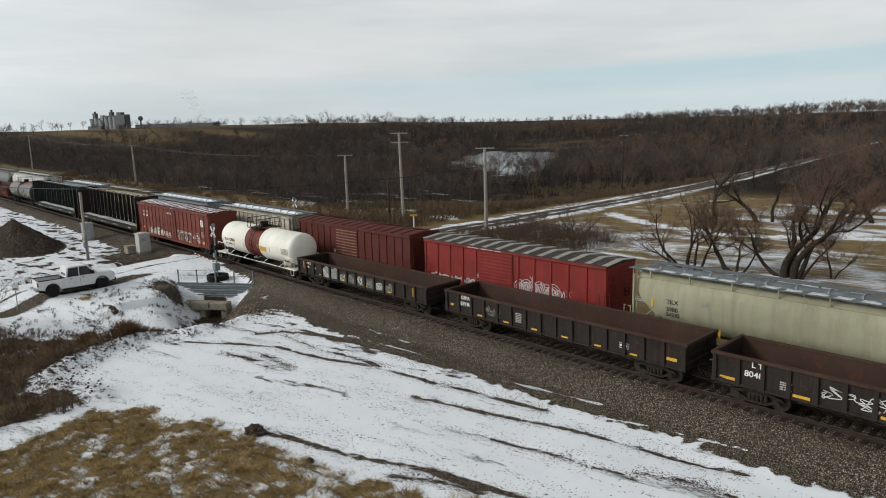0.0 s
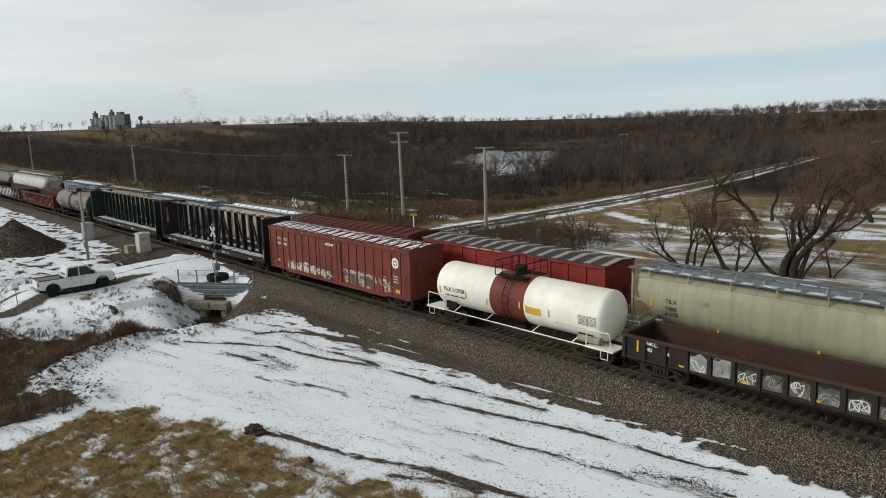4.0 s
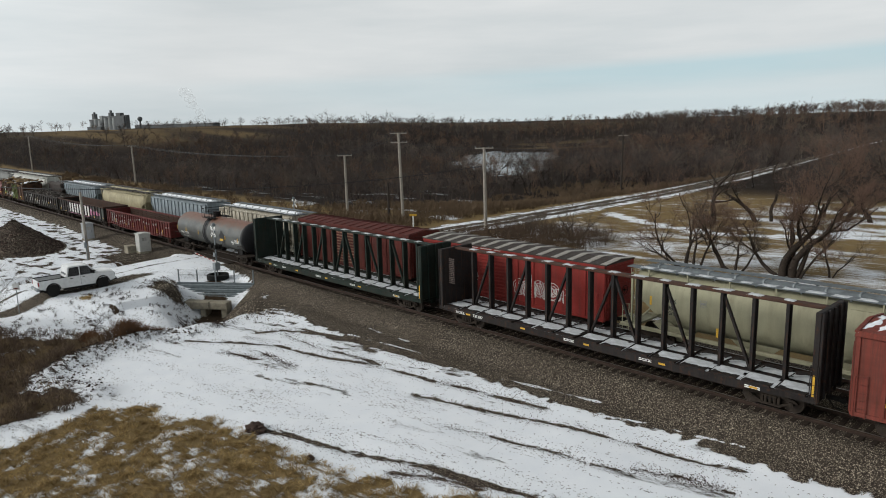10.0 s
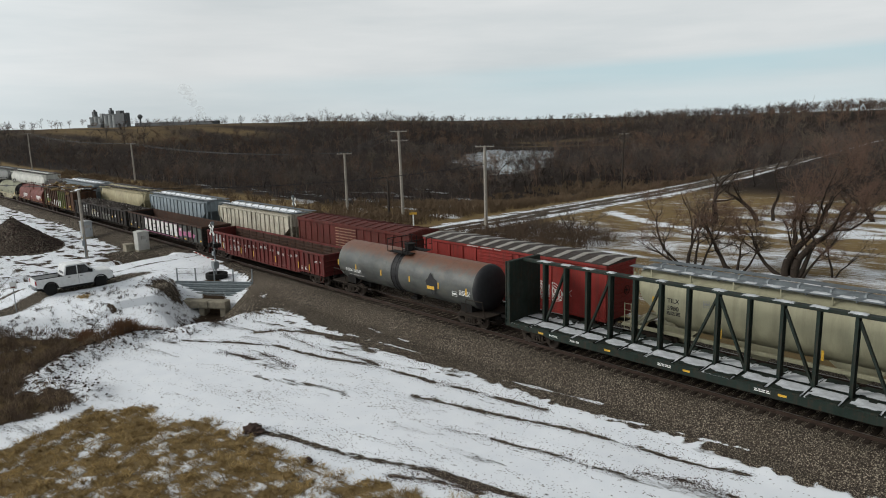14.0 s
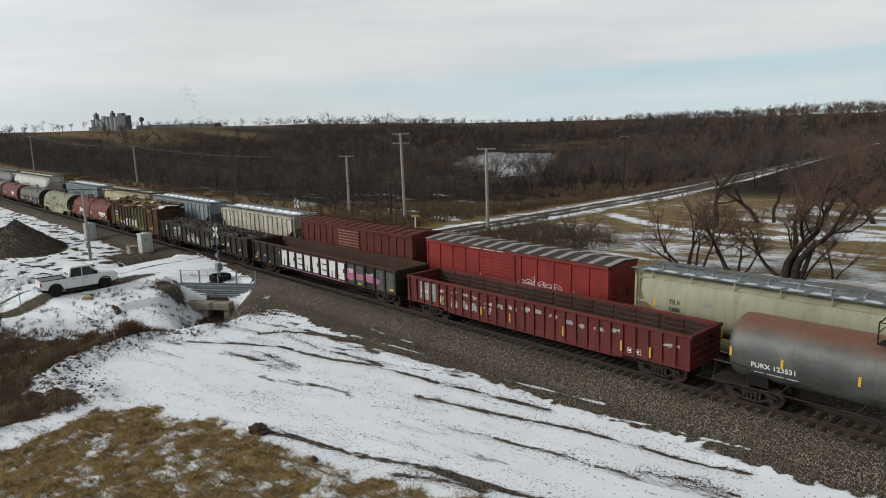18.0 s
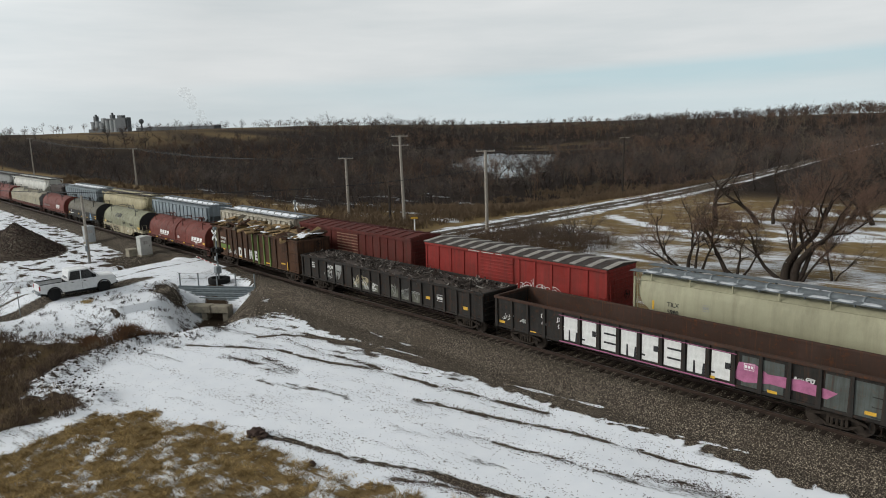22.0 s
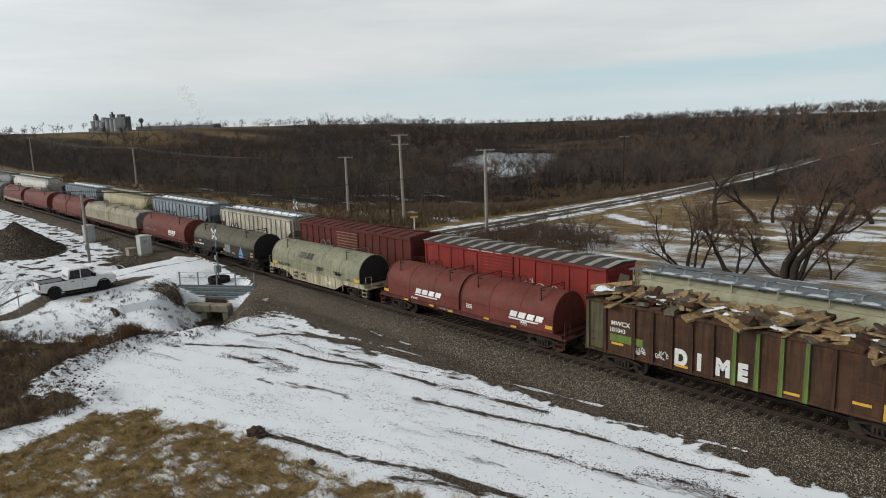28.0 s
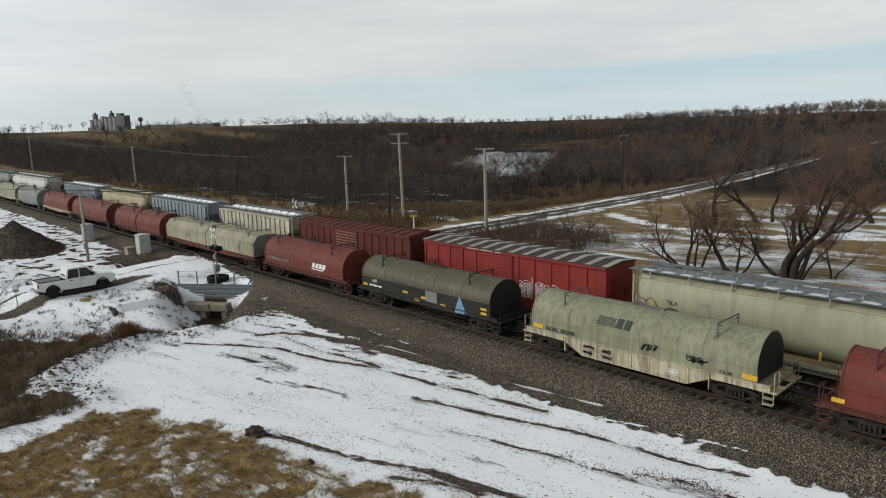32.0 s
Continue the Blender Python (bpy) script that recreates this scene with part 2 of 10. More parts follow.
# ---- mesh helpers ----
class B:
    """Collects vertices and faces of one part."""

    def __init__(self):
        self.v, self.f = [], []

    def face_set(self, vs, fs):
        k = len(self.v)
        self.v.extend(vs)
        self.f.extend([tuple(i + k for i in f) for f in fs])
        return self

    def box(self, x0, x1, y0, y1, z0, z1, c=0.0):
        if c <= 0:
            vs = [(x, y, z) for x in (x0, x1) for y in (y0, y1) for z in (z0, z1)]
            return self.face_set(vs, [(0, 1, 3, 2), (4, 6, 7, 5), (0, 4, 5, 1), (2, 3, 7, 6), (0, 2, 6, 4), (1, 5, 7, 3)])
        c = min(c, (x1 - x0) * 0.45, (y1 - y0) * 0.45, (z1 - z0) * 0.45)
        vs, ix = [], {}
        for i, x in enumerate((x0, x1)):
            for j, y in enumerate((y0, y1)):
                for k, z in enumerate((z0, z1)):
                    dx, dy, dz = (c, -c)[i], (c, -c)[j], (c, -c)[k]
                    for a, p in enumerate(((x, y + dy, z + dz), (x + dx, y, z + dz), (x + dx, y + dy, z))):
                        ix[i, j, k, a] = len(vs)
                        vs.append(p)
        fs = []
        for s in (0, 1):
            fs.append([ix[s, j, k, 0] for j, k in ((0, 0), (0, 1), (1, 1), (1, 0))])
            fs.append([ix[j, s, k, 1] for j, k in ((0, 0), (0, 1), (1, 1), (1, 0))])
            fs.append([ix[j, k, s, 2] for j, k in ((0, 0), (0, 1), (1, 1), (1, 0))])
        for a in (0, 1):
            for b in (0, 1):
                fs.append([ix[a, b, 0, 0], ix[a, b, 1, 0], ix[a, b, 1, 1], ix[a, b, 0, 1]])
                fs.append([ix[a, 0, b, 0], ix[a, 1, b, 0], ix[a, 1, b, 2], ix[a, 0, b, 2]])
                fs.append([ix[0, a, b, 1], ix[1, a, b, 1], ix[1, a, b, 2], ix[0, a, b, 2]])
                for k in (0, 1):
                    fs.append([ix[a, b, k, 0], ix[a, b, k, 1], ix[a, b, k, 2]])
        return self.face_set(vs, fs)

    def cyl(self, p0, p1, r0, r1=None, n=8, caps=True):
        p0, p1 = Vector(p0), Vector(p1)
        r1 = r0 if r1 is None else r1
        d = (p1 - p0).normalized()
        a = d.orthogonal().normalized()
        b = d.cross(a)
        vs = []
        for p, r in ((p0, r0), (p1, r1)):
            for i in range(n):
                t = 2 * math.pi * i / n
                vs.append(tuple(p + (a * math.cos(t) + b * math.sin(t)) * r))
        fs = [(i, (i + 1) % n, n + (i + 1) % n, n + i) for i in range(n)]
        if caps:
            fs += [tuple(range(n))[::-1], tuple(range(n, 2 * n))]
        return self.face_set(vs, fs)

    def tube(self, pts, r, n=6, closed=False):
        """One skin round a bent line."""
        pts = [Vector(p) for p in pts]
        m = len(pts)
        vs, side = [], None
        for i, p in enumerate(pts):
            d = (pts[(i + 1) % m if closed else min(i + 1, m - 1)] - pts[i - 1 if closed else max(i - 1, 0)]).normalized()
            a = side - d * side.dot(d) if side is not None else d.orthogonal()
            a = a.normalized() if a.length > 1e-4 else d.orthogonal().normalized()
            side = a
            c = d.cross(a)
            for k in range(n):
                t = 2 * math.pi * k / n
                vs.append(tuple(p + (a * math.cos(t) + c * math.sin(t)) * r))
        fs = []
        for i in range(m if closed else m - 1):
            j = (i + 1) % m
            for k in range(n):
                fs.append((i * n + k, i * n + (k + 1) % n, j * n + (k + 1) % n, j * n + k))
        if not closed:
            fs += [tuple(range(n))[::-1], tuple(range((m - 1) * n, m * n))]
        return self.face_set(vs, fs)

    def prism(self, prof, x0, x1):
        """A closed profile of (y, z), run from x0 to x1."""
        n = len(prof)
        vs = [(x, y, z) for x in (x0, x1) for y, z in prof]
        fs = [(i, (i + 1) % n, n + (i + 1) % n, n + i) for i in range(n)] + [tuple(range(n))[::-1], tuple(range(n, 2 * n))]
        return self.face_set(vs, fs)

    def slab(self, prof, y0, y1):
        """A closed profile of (x, z), run from y0 to y1."""
        n = len(prof)
        vs = [(x, y, z) for y in (y0, y1) for x, z in prof]
        fs = [(i, (i + 1) % n, n + (i + 1) % n, n + i) for i in range(n)] + [tuple(range(n))[::-1], tuple(range(n, 2 * n))]
        return self.face_set(vs, fs)

    def lathe(self, prof, y=0.0, z=0.0, n=32):
        """(x, r) pairs turned about the line along x at y, z."""
        vs, fs = [], []
        for x, r in prof:
            for i in range(n):
                t = 2 * math.pi * i / n
                vs.append((x, y + r * math.cos(t), z + r * math.sin(t)))
        for j in range(len(prof) - 1):
            for i in range(n):
                k = (i + 1) % n
                fs.append((j * n + i, j * n + k, (j + 1) * n + k, (j + 1) * n + i))
        fs += [tuple(range(n))[::-1], tuple(range((len(prof) - 1) * n, len(prof) * n))]
        return self.face_set(vs, fs)


def to_mesh(name, b, mat, smooth=False):
    me = bpy.data.meshes.new(name)
    me.from_pydata(b.v, [], b.f)
    if mat:
        me.materials.append(mat)
    bm = bmesh.new()
    bm.from_mesh(me)
    bmesh.ops.recalc_face_normals(bm, faces=bm.faces)
    bm.to_mesh(me)
    bm.free()
    if smooth:
        me.shade_smooth()
        me.set_sharp_from_angle(angle=radians(38))
    return me


def part(name, b, material, parent, label="", smooth=False, at=None):
    """Links b (a B or a ready mesh) as one mesh object under its thing."""
    me = b if isinstance(b, bpy.types.Mesh) else to_mesh(name, b, material, smooth)
    ob = new(name, me)
    ob.parent = parent
    if at is not None:
        ob.matrix_basis = at
    if label:
        ob["label"] = label
    return ob


def thing(name, m, label, category, group="", kind=""):
    ob = new(name)
    ob.empty_display_size = 0.3
    ob.matrix_basis = m
    return tagged(ob, label, category, group, kind)


def solid(name, b, mat, label, category="", group="", kind="", smooth=False, m=None):
    ob = new(name, to_mesh(name, b, mat, smooth))
    if m is not None:
        ob.matrix_basis = m
    return tagged(ob, label, category, group, kind)


LETTERS = {}


def letter_mesh(text, size, mat, wide=1.0, bold=0.0):
    key = (text, size, mat.name, wide, bold)
    if key not in LETTERS:
        cu = bpy.data.curves.new("letters", "FONT")
        cu.body, cu.size, cu.extrude, cu.offset = text, size, 0.004, bold * size
        tmp = new("letters", cu)
        bpy.context.view_layer.update()
        me = bpy.data.meshes.new_from_object(tmp.evaluated_get(bpy.context.evaluated_depsgraph_get()))
        bpy.data.objects.remove(tmp)
        me.transform(Matrix.Diagonal((wide, 1, 1, 1)))
        me.materials.clear()
        me.materials.append(mat)
        LETTERS[key] = me
    return LETTERS[key]


def lettering(parent, text, x, z, y, size, mat, wide=1.0, lean=0.0, bold=0.012):
    """Words on the near side of a thing."""
    return part("lettering", letter_mesh(text, size, mat, wide, bold), mat, parent, at=pose(x, y, z, 90 + lean, 0, 0))


def scribble(rng, cells, w, h, r, y=0.0):
    """A tag sprayed on a wall: one looping stroke as a thin flat ribbon."""
    pts = []
    for c in range(cells):
        for _ in range(rng.randint(7, 10)):
            pts.append(((c + rng.uniform(-0.15, 1.15)) * w, rng.uniform(0, h)))
    n, fine = len(pts), []
    for i in range(n - 1):
        p0, p1, p2, p3 = pts[max(i - 1, 0)], pts[i], pts[i + 1], pts[min(i + 2, n - 1)]
        for k in range(6):
            t = k / 6
            fine.append(tuple(0.5 * (2 * p1[a] + (p2[a] - p0[a]) * t + (2 * p0[a] - 5 * p1[a] + 4 * p2[a] - p3[a]) * t * t + (3 * p1[a] - p0[a] - 3 * p2[a] + p3[a]) * t ** 3) for a in (0, 1)))
    vs, fs = [], []
    for i, (px, pz) in enumerate(fine):
        q, o = fine[min(i + 1, len(fine) - 1)], fine[max(i - 1, 0)]
        d = math.hypot(q[0] - o[0], q[1] - o[1]) or 1
        ox, oz = -(q[1] - o[1]) / d * r, (q[0] - o[0]) / d * r
        vs += [(px + ox, y, pz + oz), (px - ox, y, pz - oz)]
        if i:
            fs.append((2 * i - 2, 2 * i - 1, 2 * i + 1, 2 * i))
    return B().face_set(vs, fs)


def bars(rng, w, h, lines):
    """Small print that cannot be read: rows of plain bars."""
    b = B()
    for i in range(lines):
        z = h * (1 - (i + 0.5) / lines)
        x = 0
        while x < w:
            k = rng.uniform(0.12, 0.4) * w
            b.box(x, min(w, x + k), -0.004, 0.0, z - h / lines * 0.3, z + h / lines * 0.3)
            x += k + 0.06 * w
    return b


# ---- ground ----
def smooth_step(a, b, x):
    t = np.clip((x - a) / (b - a), 0, 1)
    return t * t * (3 - 2 * t)


def wavy(x, y, size, seed=0):
    """Smooth noise about -1..1 for arrays."""
    rs = np.random.RandomState(seed)
    out = np.zeros_like(x, dtype=float)
    amp = 0
    for k in range(9):
        a = rs.uniform(0, 2 * np.pi)
        w = 2 * np.pi / size * rs.uniform(0.6, 1.9)
        p = rs.uniform(0, 6.28)
        out += np.sin((x * np.cos(a) + y * np.sin(a)) * w + p + 1.3 * np.sin((x * np.sin(a) - y * np.cos(a)) * w * 0.7 + p))
        amp += 1
    return out / amp * 1.6


def line_dist(x, y, pts):
    d = np.full(x.shape, 1e9)
    for (ax, ay), (bx, by) in zip(pts, pts[1:]):
        ux, uy = bx - ax, by - ay
        t = np.clip(((x - ax) * ux + (y - ay) * uy) / (ux * ux + uy * uy), 0, 1)
        d = np.minimum(d, np.hypot(x - ax - t * ux, y - ay - t * uy))
    return d


def within(x, y, pts):
    """Signed distance to a closed polygon, positive inside."""
    inside = np.zeros(x.shape, bool)
    for (ax, ay), (bx, by) in zip(pts, pts[1:] + pts[:1]):
        cross = ((ay > y) != (by > y)) & (x < (bx - ax) * (y - ay) / ((by - ay) or 1e-9) + ax)
        inside ^= cross
    d = line_dist(x, y, pts + pts[:1])
    return np.where(inside, d, -d)


GRAVEL_X = [-400, -110, -84, -76, -73, -58, -54.4, -47, -41, -37, -31.5, -27.3, -22, -19, -16, -13.8, -11, -8.6, -5.8, 20, 400]
GRAVEL_Y = [28.2, 28.0, 27.0, 26.3, 29.4, 29.2, 28.6, 26.8, 26.0, 25.8, 26.1, 26.6, 26.6, 26.5, 26.9, 27.3, 27.1, 27.0, 27.6, 28.3, 28.3]
GRASS = [(-16.9, 17.4), (-19, 16.2), (-21.5, 15.2), (-24.0, 14.7), (-26.3, 14.3), (-29.0, 13.9), (-31.6, 13.4), (-33.7, 12.1), (-35.3, 12.1), (-36.5, 10.8), (-37.0, 9.5), (-36.9, 8.4), (-36.2, 7.3), (-35.8, 6.0), (-35, 3), (-30, -30), (40, -30), (40, 24), (-5, 22)]
BRUSH = [(-38.6, 7.0), (-38.6, 9.6), (-40.5, 9.5), (-42.7, 7.6), (-44.7, 8.6), (-46.3, 10.8), (-47.2, 13.2), (-48.6, 16.5), (-51.0, 16.5), (-51.6, 13.8), (-52.6, 12.2), (-55.6, 10.2), (-63, 9.0), (-64, -30), (-38, -30)]
RUTS = [          # lines of bare gravel in the snow: half width, depth of the bare patch, points
    (0.20, 0.50, [(-42.7, 22.2), (-41.8, 23.7), (-39.1, 24.8), (-36.1, 25.4), (-33.0, 25.8), (-30.6, 25.9), (-28.6, 26.3)]),
    (0.17, 0.50, [(-45.0, 18.0), (-43.1, 19.2), (-40.9, 20.6), (-39.1, 21.7), (-37.0, 22.0), (-34.5, 22.5), (-32.2, 23.5), (-30.6, 23.9), (-27.0, 24.3)]),
    (0.13, 0.42, [(-27.0, 24.3), (-25.1, 24.8), (-22.2, 25.3), (-20.0, 25.6)]),
    (0.10, 0.34, [(-41.1, 23.3), (-36.8, 23.2), (-33.8, 23.8), (-31.3, 24.0)]),
    (0.09, 0.34, [(-40.7, 18.5), (-39.0, 19.2), (-37.8, 19.3)]),
    (0.09, 0.30, [(-38.6, 20.3), (-36.7, 20.2), (-34.6, 20.2)]),
    (0.09, 0.30, [(-22.4, 20.8), (-20.7, 21.4), (-19.1, 21.8), (-17.2, 22.2), (-15.4, 22.4), (-14.0, 22.9)]),
    (0.17, 0.50, [(-29.0, 14.3), (-28.0, 14.7), (-26.5, 15.4), (-24.7, 15.9), (-22.9, 16.4), (-21.3, 17.1), (-19.6, 17.7), (-18.0, 18.1), (-15.7, 18.7), (-10.0, 20.5)]),
    (0.12, 0.40, [(-20.8, 16.3), (-19.6, 17.0), (-18.5, 17.5), (-17.0, 17.9)]),
    (0.14, 0.44, [(-26.5, 22.3), (-23.5, 23.1), (-20.9, 23.8), (-17.9, 24.7), (-14.8, 25.2), (-12.4, 25.6), (-10.4, 26.1)]),
    (0.12, 0.30, [(-13.8, 23.3), (-12.3, 23.9), (-11.3, 24.3), (-10.0, 24.3)]),
]
SCUFFS = [(-38.4, 17.4, 1.2), (-32.9, 19.0, 1.5), (-29.0, 20.1, 1.7), (-35.5, 23.9, 1.4)]
RIDGE_LINES = [[(-37.1, 27.6), (-34.9, 27.5)], [(-34.0, 27.6), (-32.9, 27.6)], [(-32.2, 27.6), (-30.2, 27.6)], [(-23.6, 26.9), (-20.9, 27.4), (-18.3, 27.7)], [(-24.5, 25.9), (-20.8, 26.1), (-17.5, 26.5), (-15.1, 27.3), (-13.1, 27.5), (-11.1, 27.8)]]
TONGUE = [(-49.3, 25.8), (-43.4, 24.5), (-39.4, 23.8), (-36.8, 23.9), (-31.3, 24.7)]      # snow lying below the ballast, past the culvert
RIDGE_LINES.append([(-30.2, 26.6), (-33.0, 26.4), (-36.8, 25.9), (-40.1, 25.3)])
CREEK = [(-58.3, 26.4), (-56.3, 24.6), (-53.8, 23.4), (-51.5, 22.2), (-50.5, 20.0), (-51.5, 17.5), (-55, 14.5), (-60, 12), (-70, 9)]
RUSSET = [(-50.9, 18.2, 0.8), (-50.4, 13.3, 0.9), (-49.1, 13.4, 1.0), (-48.6, 15.0, 1.15), (-48.9, 15.8, 1.0), (-49.7, 16.8, 0.8)]       # x, y, size of dead shrubs
TUSSOCKS = [(-61.0, 16.4), (-50.8, 20.2), (-50.2, 18.9)]
BERM = [(-39.5, 10.3), (-43.5, 8.6), (-46.8, 11.4), (-48.0, 14.5), (-49.2, 18.0), (-47.2, 20.0)]
PATH_SNOW = [(-60, 92), (-53, 88), (-45.4, 84.8), (-36.3, 83.5), (-22.6, 91), (0, 100), (40, 110)]
ROAD_X = -66.8


def road_dist(x, y):
    return np.abs(x - ROAD_X - np.where(y > 120, -(y - 120) * 0.045, 0) + np.where(y < 24, (24 - y) * 0.02, 0))


def pond_depth(x, y):
    """Above 0 inside the pond in the valley, below 0 round it."""
    az, r = np.degrees(np.arctan2(-x, np.maximum(y, 1e-3))), np.hypot(x, y)
    return 1 - ((az - 41.3 + 0.5 * np.sin(r * 0.035) + 0.3 * np.sin(r * 0.11)) / 3.6) ** 2 - ((r - 345 - 14 * np.sin(az * 0.9) - 9 * np.sin(az * 2.7)) / 88) ** 2


def height(x, y):
    """Height of the ground."""
    x, y = np.asarray(x, float), np.asarray(y, float)
    bed = -0.195 + 0.03 * wavy(x, y, 2.0, 1)
    gy = np.interp(x, GRAVEL_X, GRAVEL_Y)
    low = -1.12 - 0.012 * np.clip(26 - y, 0, 60) + 0.05 * wavy(x, y, 9, 2)
    low = np.where(x < -75, np.maximum(low, -0.75 + 0.06 * wavy(x, y, 7, 4)), low)
    near = low + (bed - low) * smooth_step(27.6, 29.55, y)
    # the ballast spreads out as a low apron
    near = near + 0.16 * smooth_step(gy - 1.6, gy + 0.8, y) * (1 - smooth_step(28.2, 29.4, y))
    far_low = -1.7 + 0.15 * wavy(x, y, 20, 5)
    far = bed + (far_low - bed) * smooth_step(37.6, 41.5, y)
    z = np.where(y < 33.5, near, far)
    # the road and its approach
    rd = road_dist(x, y)
    ramp = np.where(y < 30, -0.12 - 0.55 * smooth_step(28.5, 15, y), -0.12 - 1.45 * smooth_step(38.5, 60, y))
    z = z + (ramp - z) * (1 - smooth_step(4.0, 7.5, rd)) * (1 - smooth_step(300, 420, y)) * (1 - ((y > 29.3) & (y < 38)) * (1 - smooth_step(1.0, 5.0, 8 - rd)) * 0)
    side = (1 - smooth_step(6.0, 11.0, np.abs(x + 62))) * smooth_step(9, 15, y) * (1 - smooth_step(29, 30, y))
    z = z + (np.maximum(z, -0.7) - z) * side * (x < -57)
    # creek bed and the hollow below the culvert
    cd = line_dist(x, y, CREEK)
    depth = np.clip(3.7 - 0.16 * np.hypot(x + 56, y - 25), 1.7, 3.7)
    hole = 1 - smooth_step(0.8, 4.2, cd)
    wall = (x + 60.7) * 0.596 - (y - 24.05) * 0.803          # positive on the near side of the guard wall
    z = np.where((y < 29) & (x > -72), z + np.minimum(0, (-depth - z)) * hole * smooth_step(-0.15, 0.25, wall), z)
    brush = within(x, y, BRUSH)
    z = z - 0.5 * smooth_step(0.3, 4, brush)
    bd = line_dist(x, y, BERM)
    z = z + 0.45 * np.exp(-(bd / 1.1) ** 2)
    for w, k, rut in RUTS:
        z = z - 0.04 * np.exp(-(line_dist(x, y, rut) / 0.25) ** 2)
    z = z + 0.04 * wavy(x, y, 1.3, 8) * smooth_step(0.0, 1.5, within(x, y, GRASS))
    # heap of gravel beyond the crossing
    hp = np.hypot((x + 97) / 9.5, (y - 19.0) / 4.6)
    z = z + 3.3 * np.clip(1 - hp, 0, 1) ** 1.05 * (1 + 0.08 * wavy(x, y, 2.5, 6))
    # the valley and the hills beyond
    r = np.hypot(x, y)
    out = smooth_step(45, 75, y)
    az = np.degrees(np.arctan2(-x, np.maximum(y, 1e-3)))
    valley = -4.5 * smooth_step(75, 170, r) * smooth_step(70, 110, y) * smooth_step(-70, -90, x)
    top = np.interp(az, [-90, 0, 15, 25, 35, 42, 47, 55, 65, 78, 90], [19, 18, 16, 13, 11.5, 11.5, 15, 17.5, 18.5, 16, 9.5])
    basin = smooth_step(29, 34, az) * (1 - smooth_step(46, 50, az))       # the pond keeps the foot of the hill back
    hill = (top + 1.5 + 2.0 * wavy(x, y, 260, 11) + 1.3 * wavy(x, y, 90, 12)) * smooth_step(330 + 130 * basin, 640 + 60 * basin, r) * (1 - 0.5 * smooth_step(1500, 3800, r))
    z = z + (valley + hill * 1.0 - 1.6 * smooth_step(0.0, 0.25, pond_depth(x, y))) * out
    right_rise = 7.5 * smooth_step(120, 330, y) * smooth_step(-120, -40, x)
    z = z + right_rise * (1 - smooth_step(330, 640, r) * 0.4)
    behind = smooth_step(60, 900, -y) * 10
    return z + behind


def spaced(*runs):
    out = []
    for a, b, step in runs:
        n = max(1, int(round((b - a) / step)))
        out.extend(a + (b - a) * i / n for i in range(n))
    return np.array(out + [runs[-1][1]])


gx = np.concatenate([-np.geomspace(4200, 420, 22), spaced((-400, -140, 4), (-140, -72, 0.6), (-72, -46, 0.26), (-46, -4, 0.21), (-4, 30, 1.0), (30, 120, 6)), np.geomspace(140, 4200, 14)])
gy_ = np.concatenate([-np.geomspace(4200, 60, 12), spaced((-50, 2, 4), (2, 12, 0.26), (12, 29.4, 0.15), (29.4, 37.5, 1.35), (37.5, 45, 0.6), (45, 130, 1.6), (130, 420, 8)), np.geomspace(450, 4300, 24)])
GX, GY = np.meshgrid(gx, gy_)
GZ = height(GX, GY)
nx, ny = len(gx), len(gy_)
quad = np.arange((nx) * (ny)).reshape(ny, nx)
faces = np.stack([quad[:-1, :-1], quad[:-1, 1:], quad[1:, 1:], quad[1:, :-1]], -1).reshape(-1, 4)
gm = bpy.data.meshes.new("ground")
gm.vertices.add(nx * ny)
gm.vertices.foreach_set("co", np.stack([GX, GY, GZ], -1).reshape(-1).astype(np.float32))
gm.loops.add(faces.size)
gm.loops.foreach_set("vertex_index", faces.reshape(-1).astype(np.int32))
gm.polygons.add(len(faces))
gm.polygons.foreach_set("loop_start", (np.arange(len(faces)) * 4).astype(np.int32))
gm.update(calc_edges=True)
gm.shade_smooth()


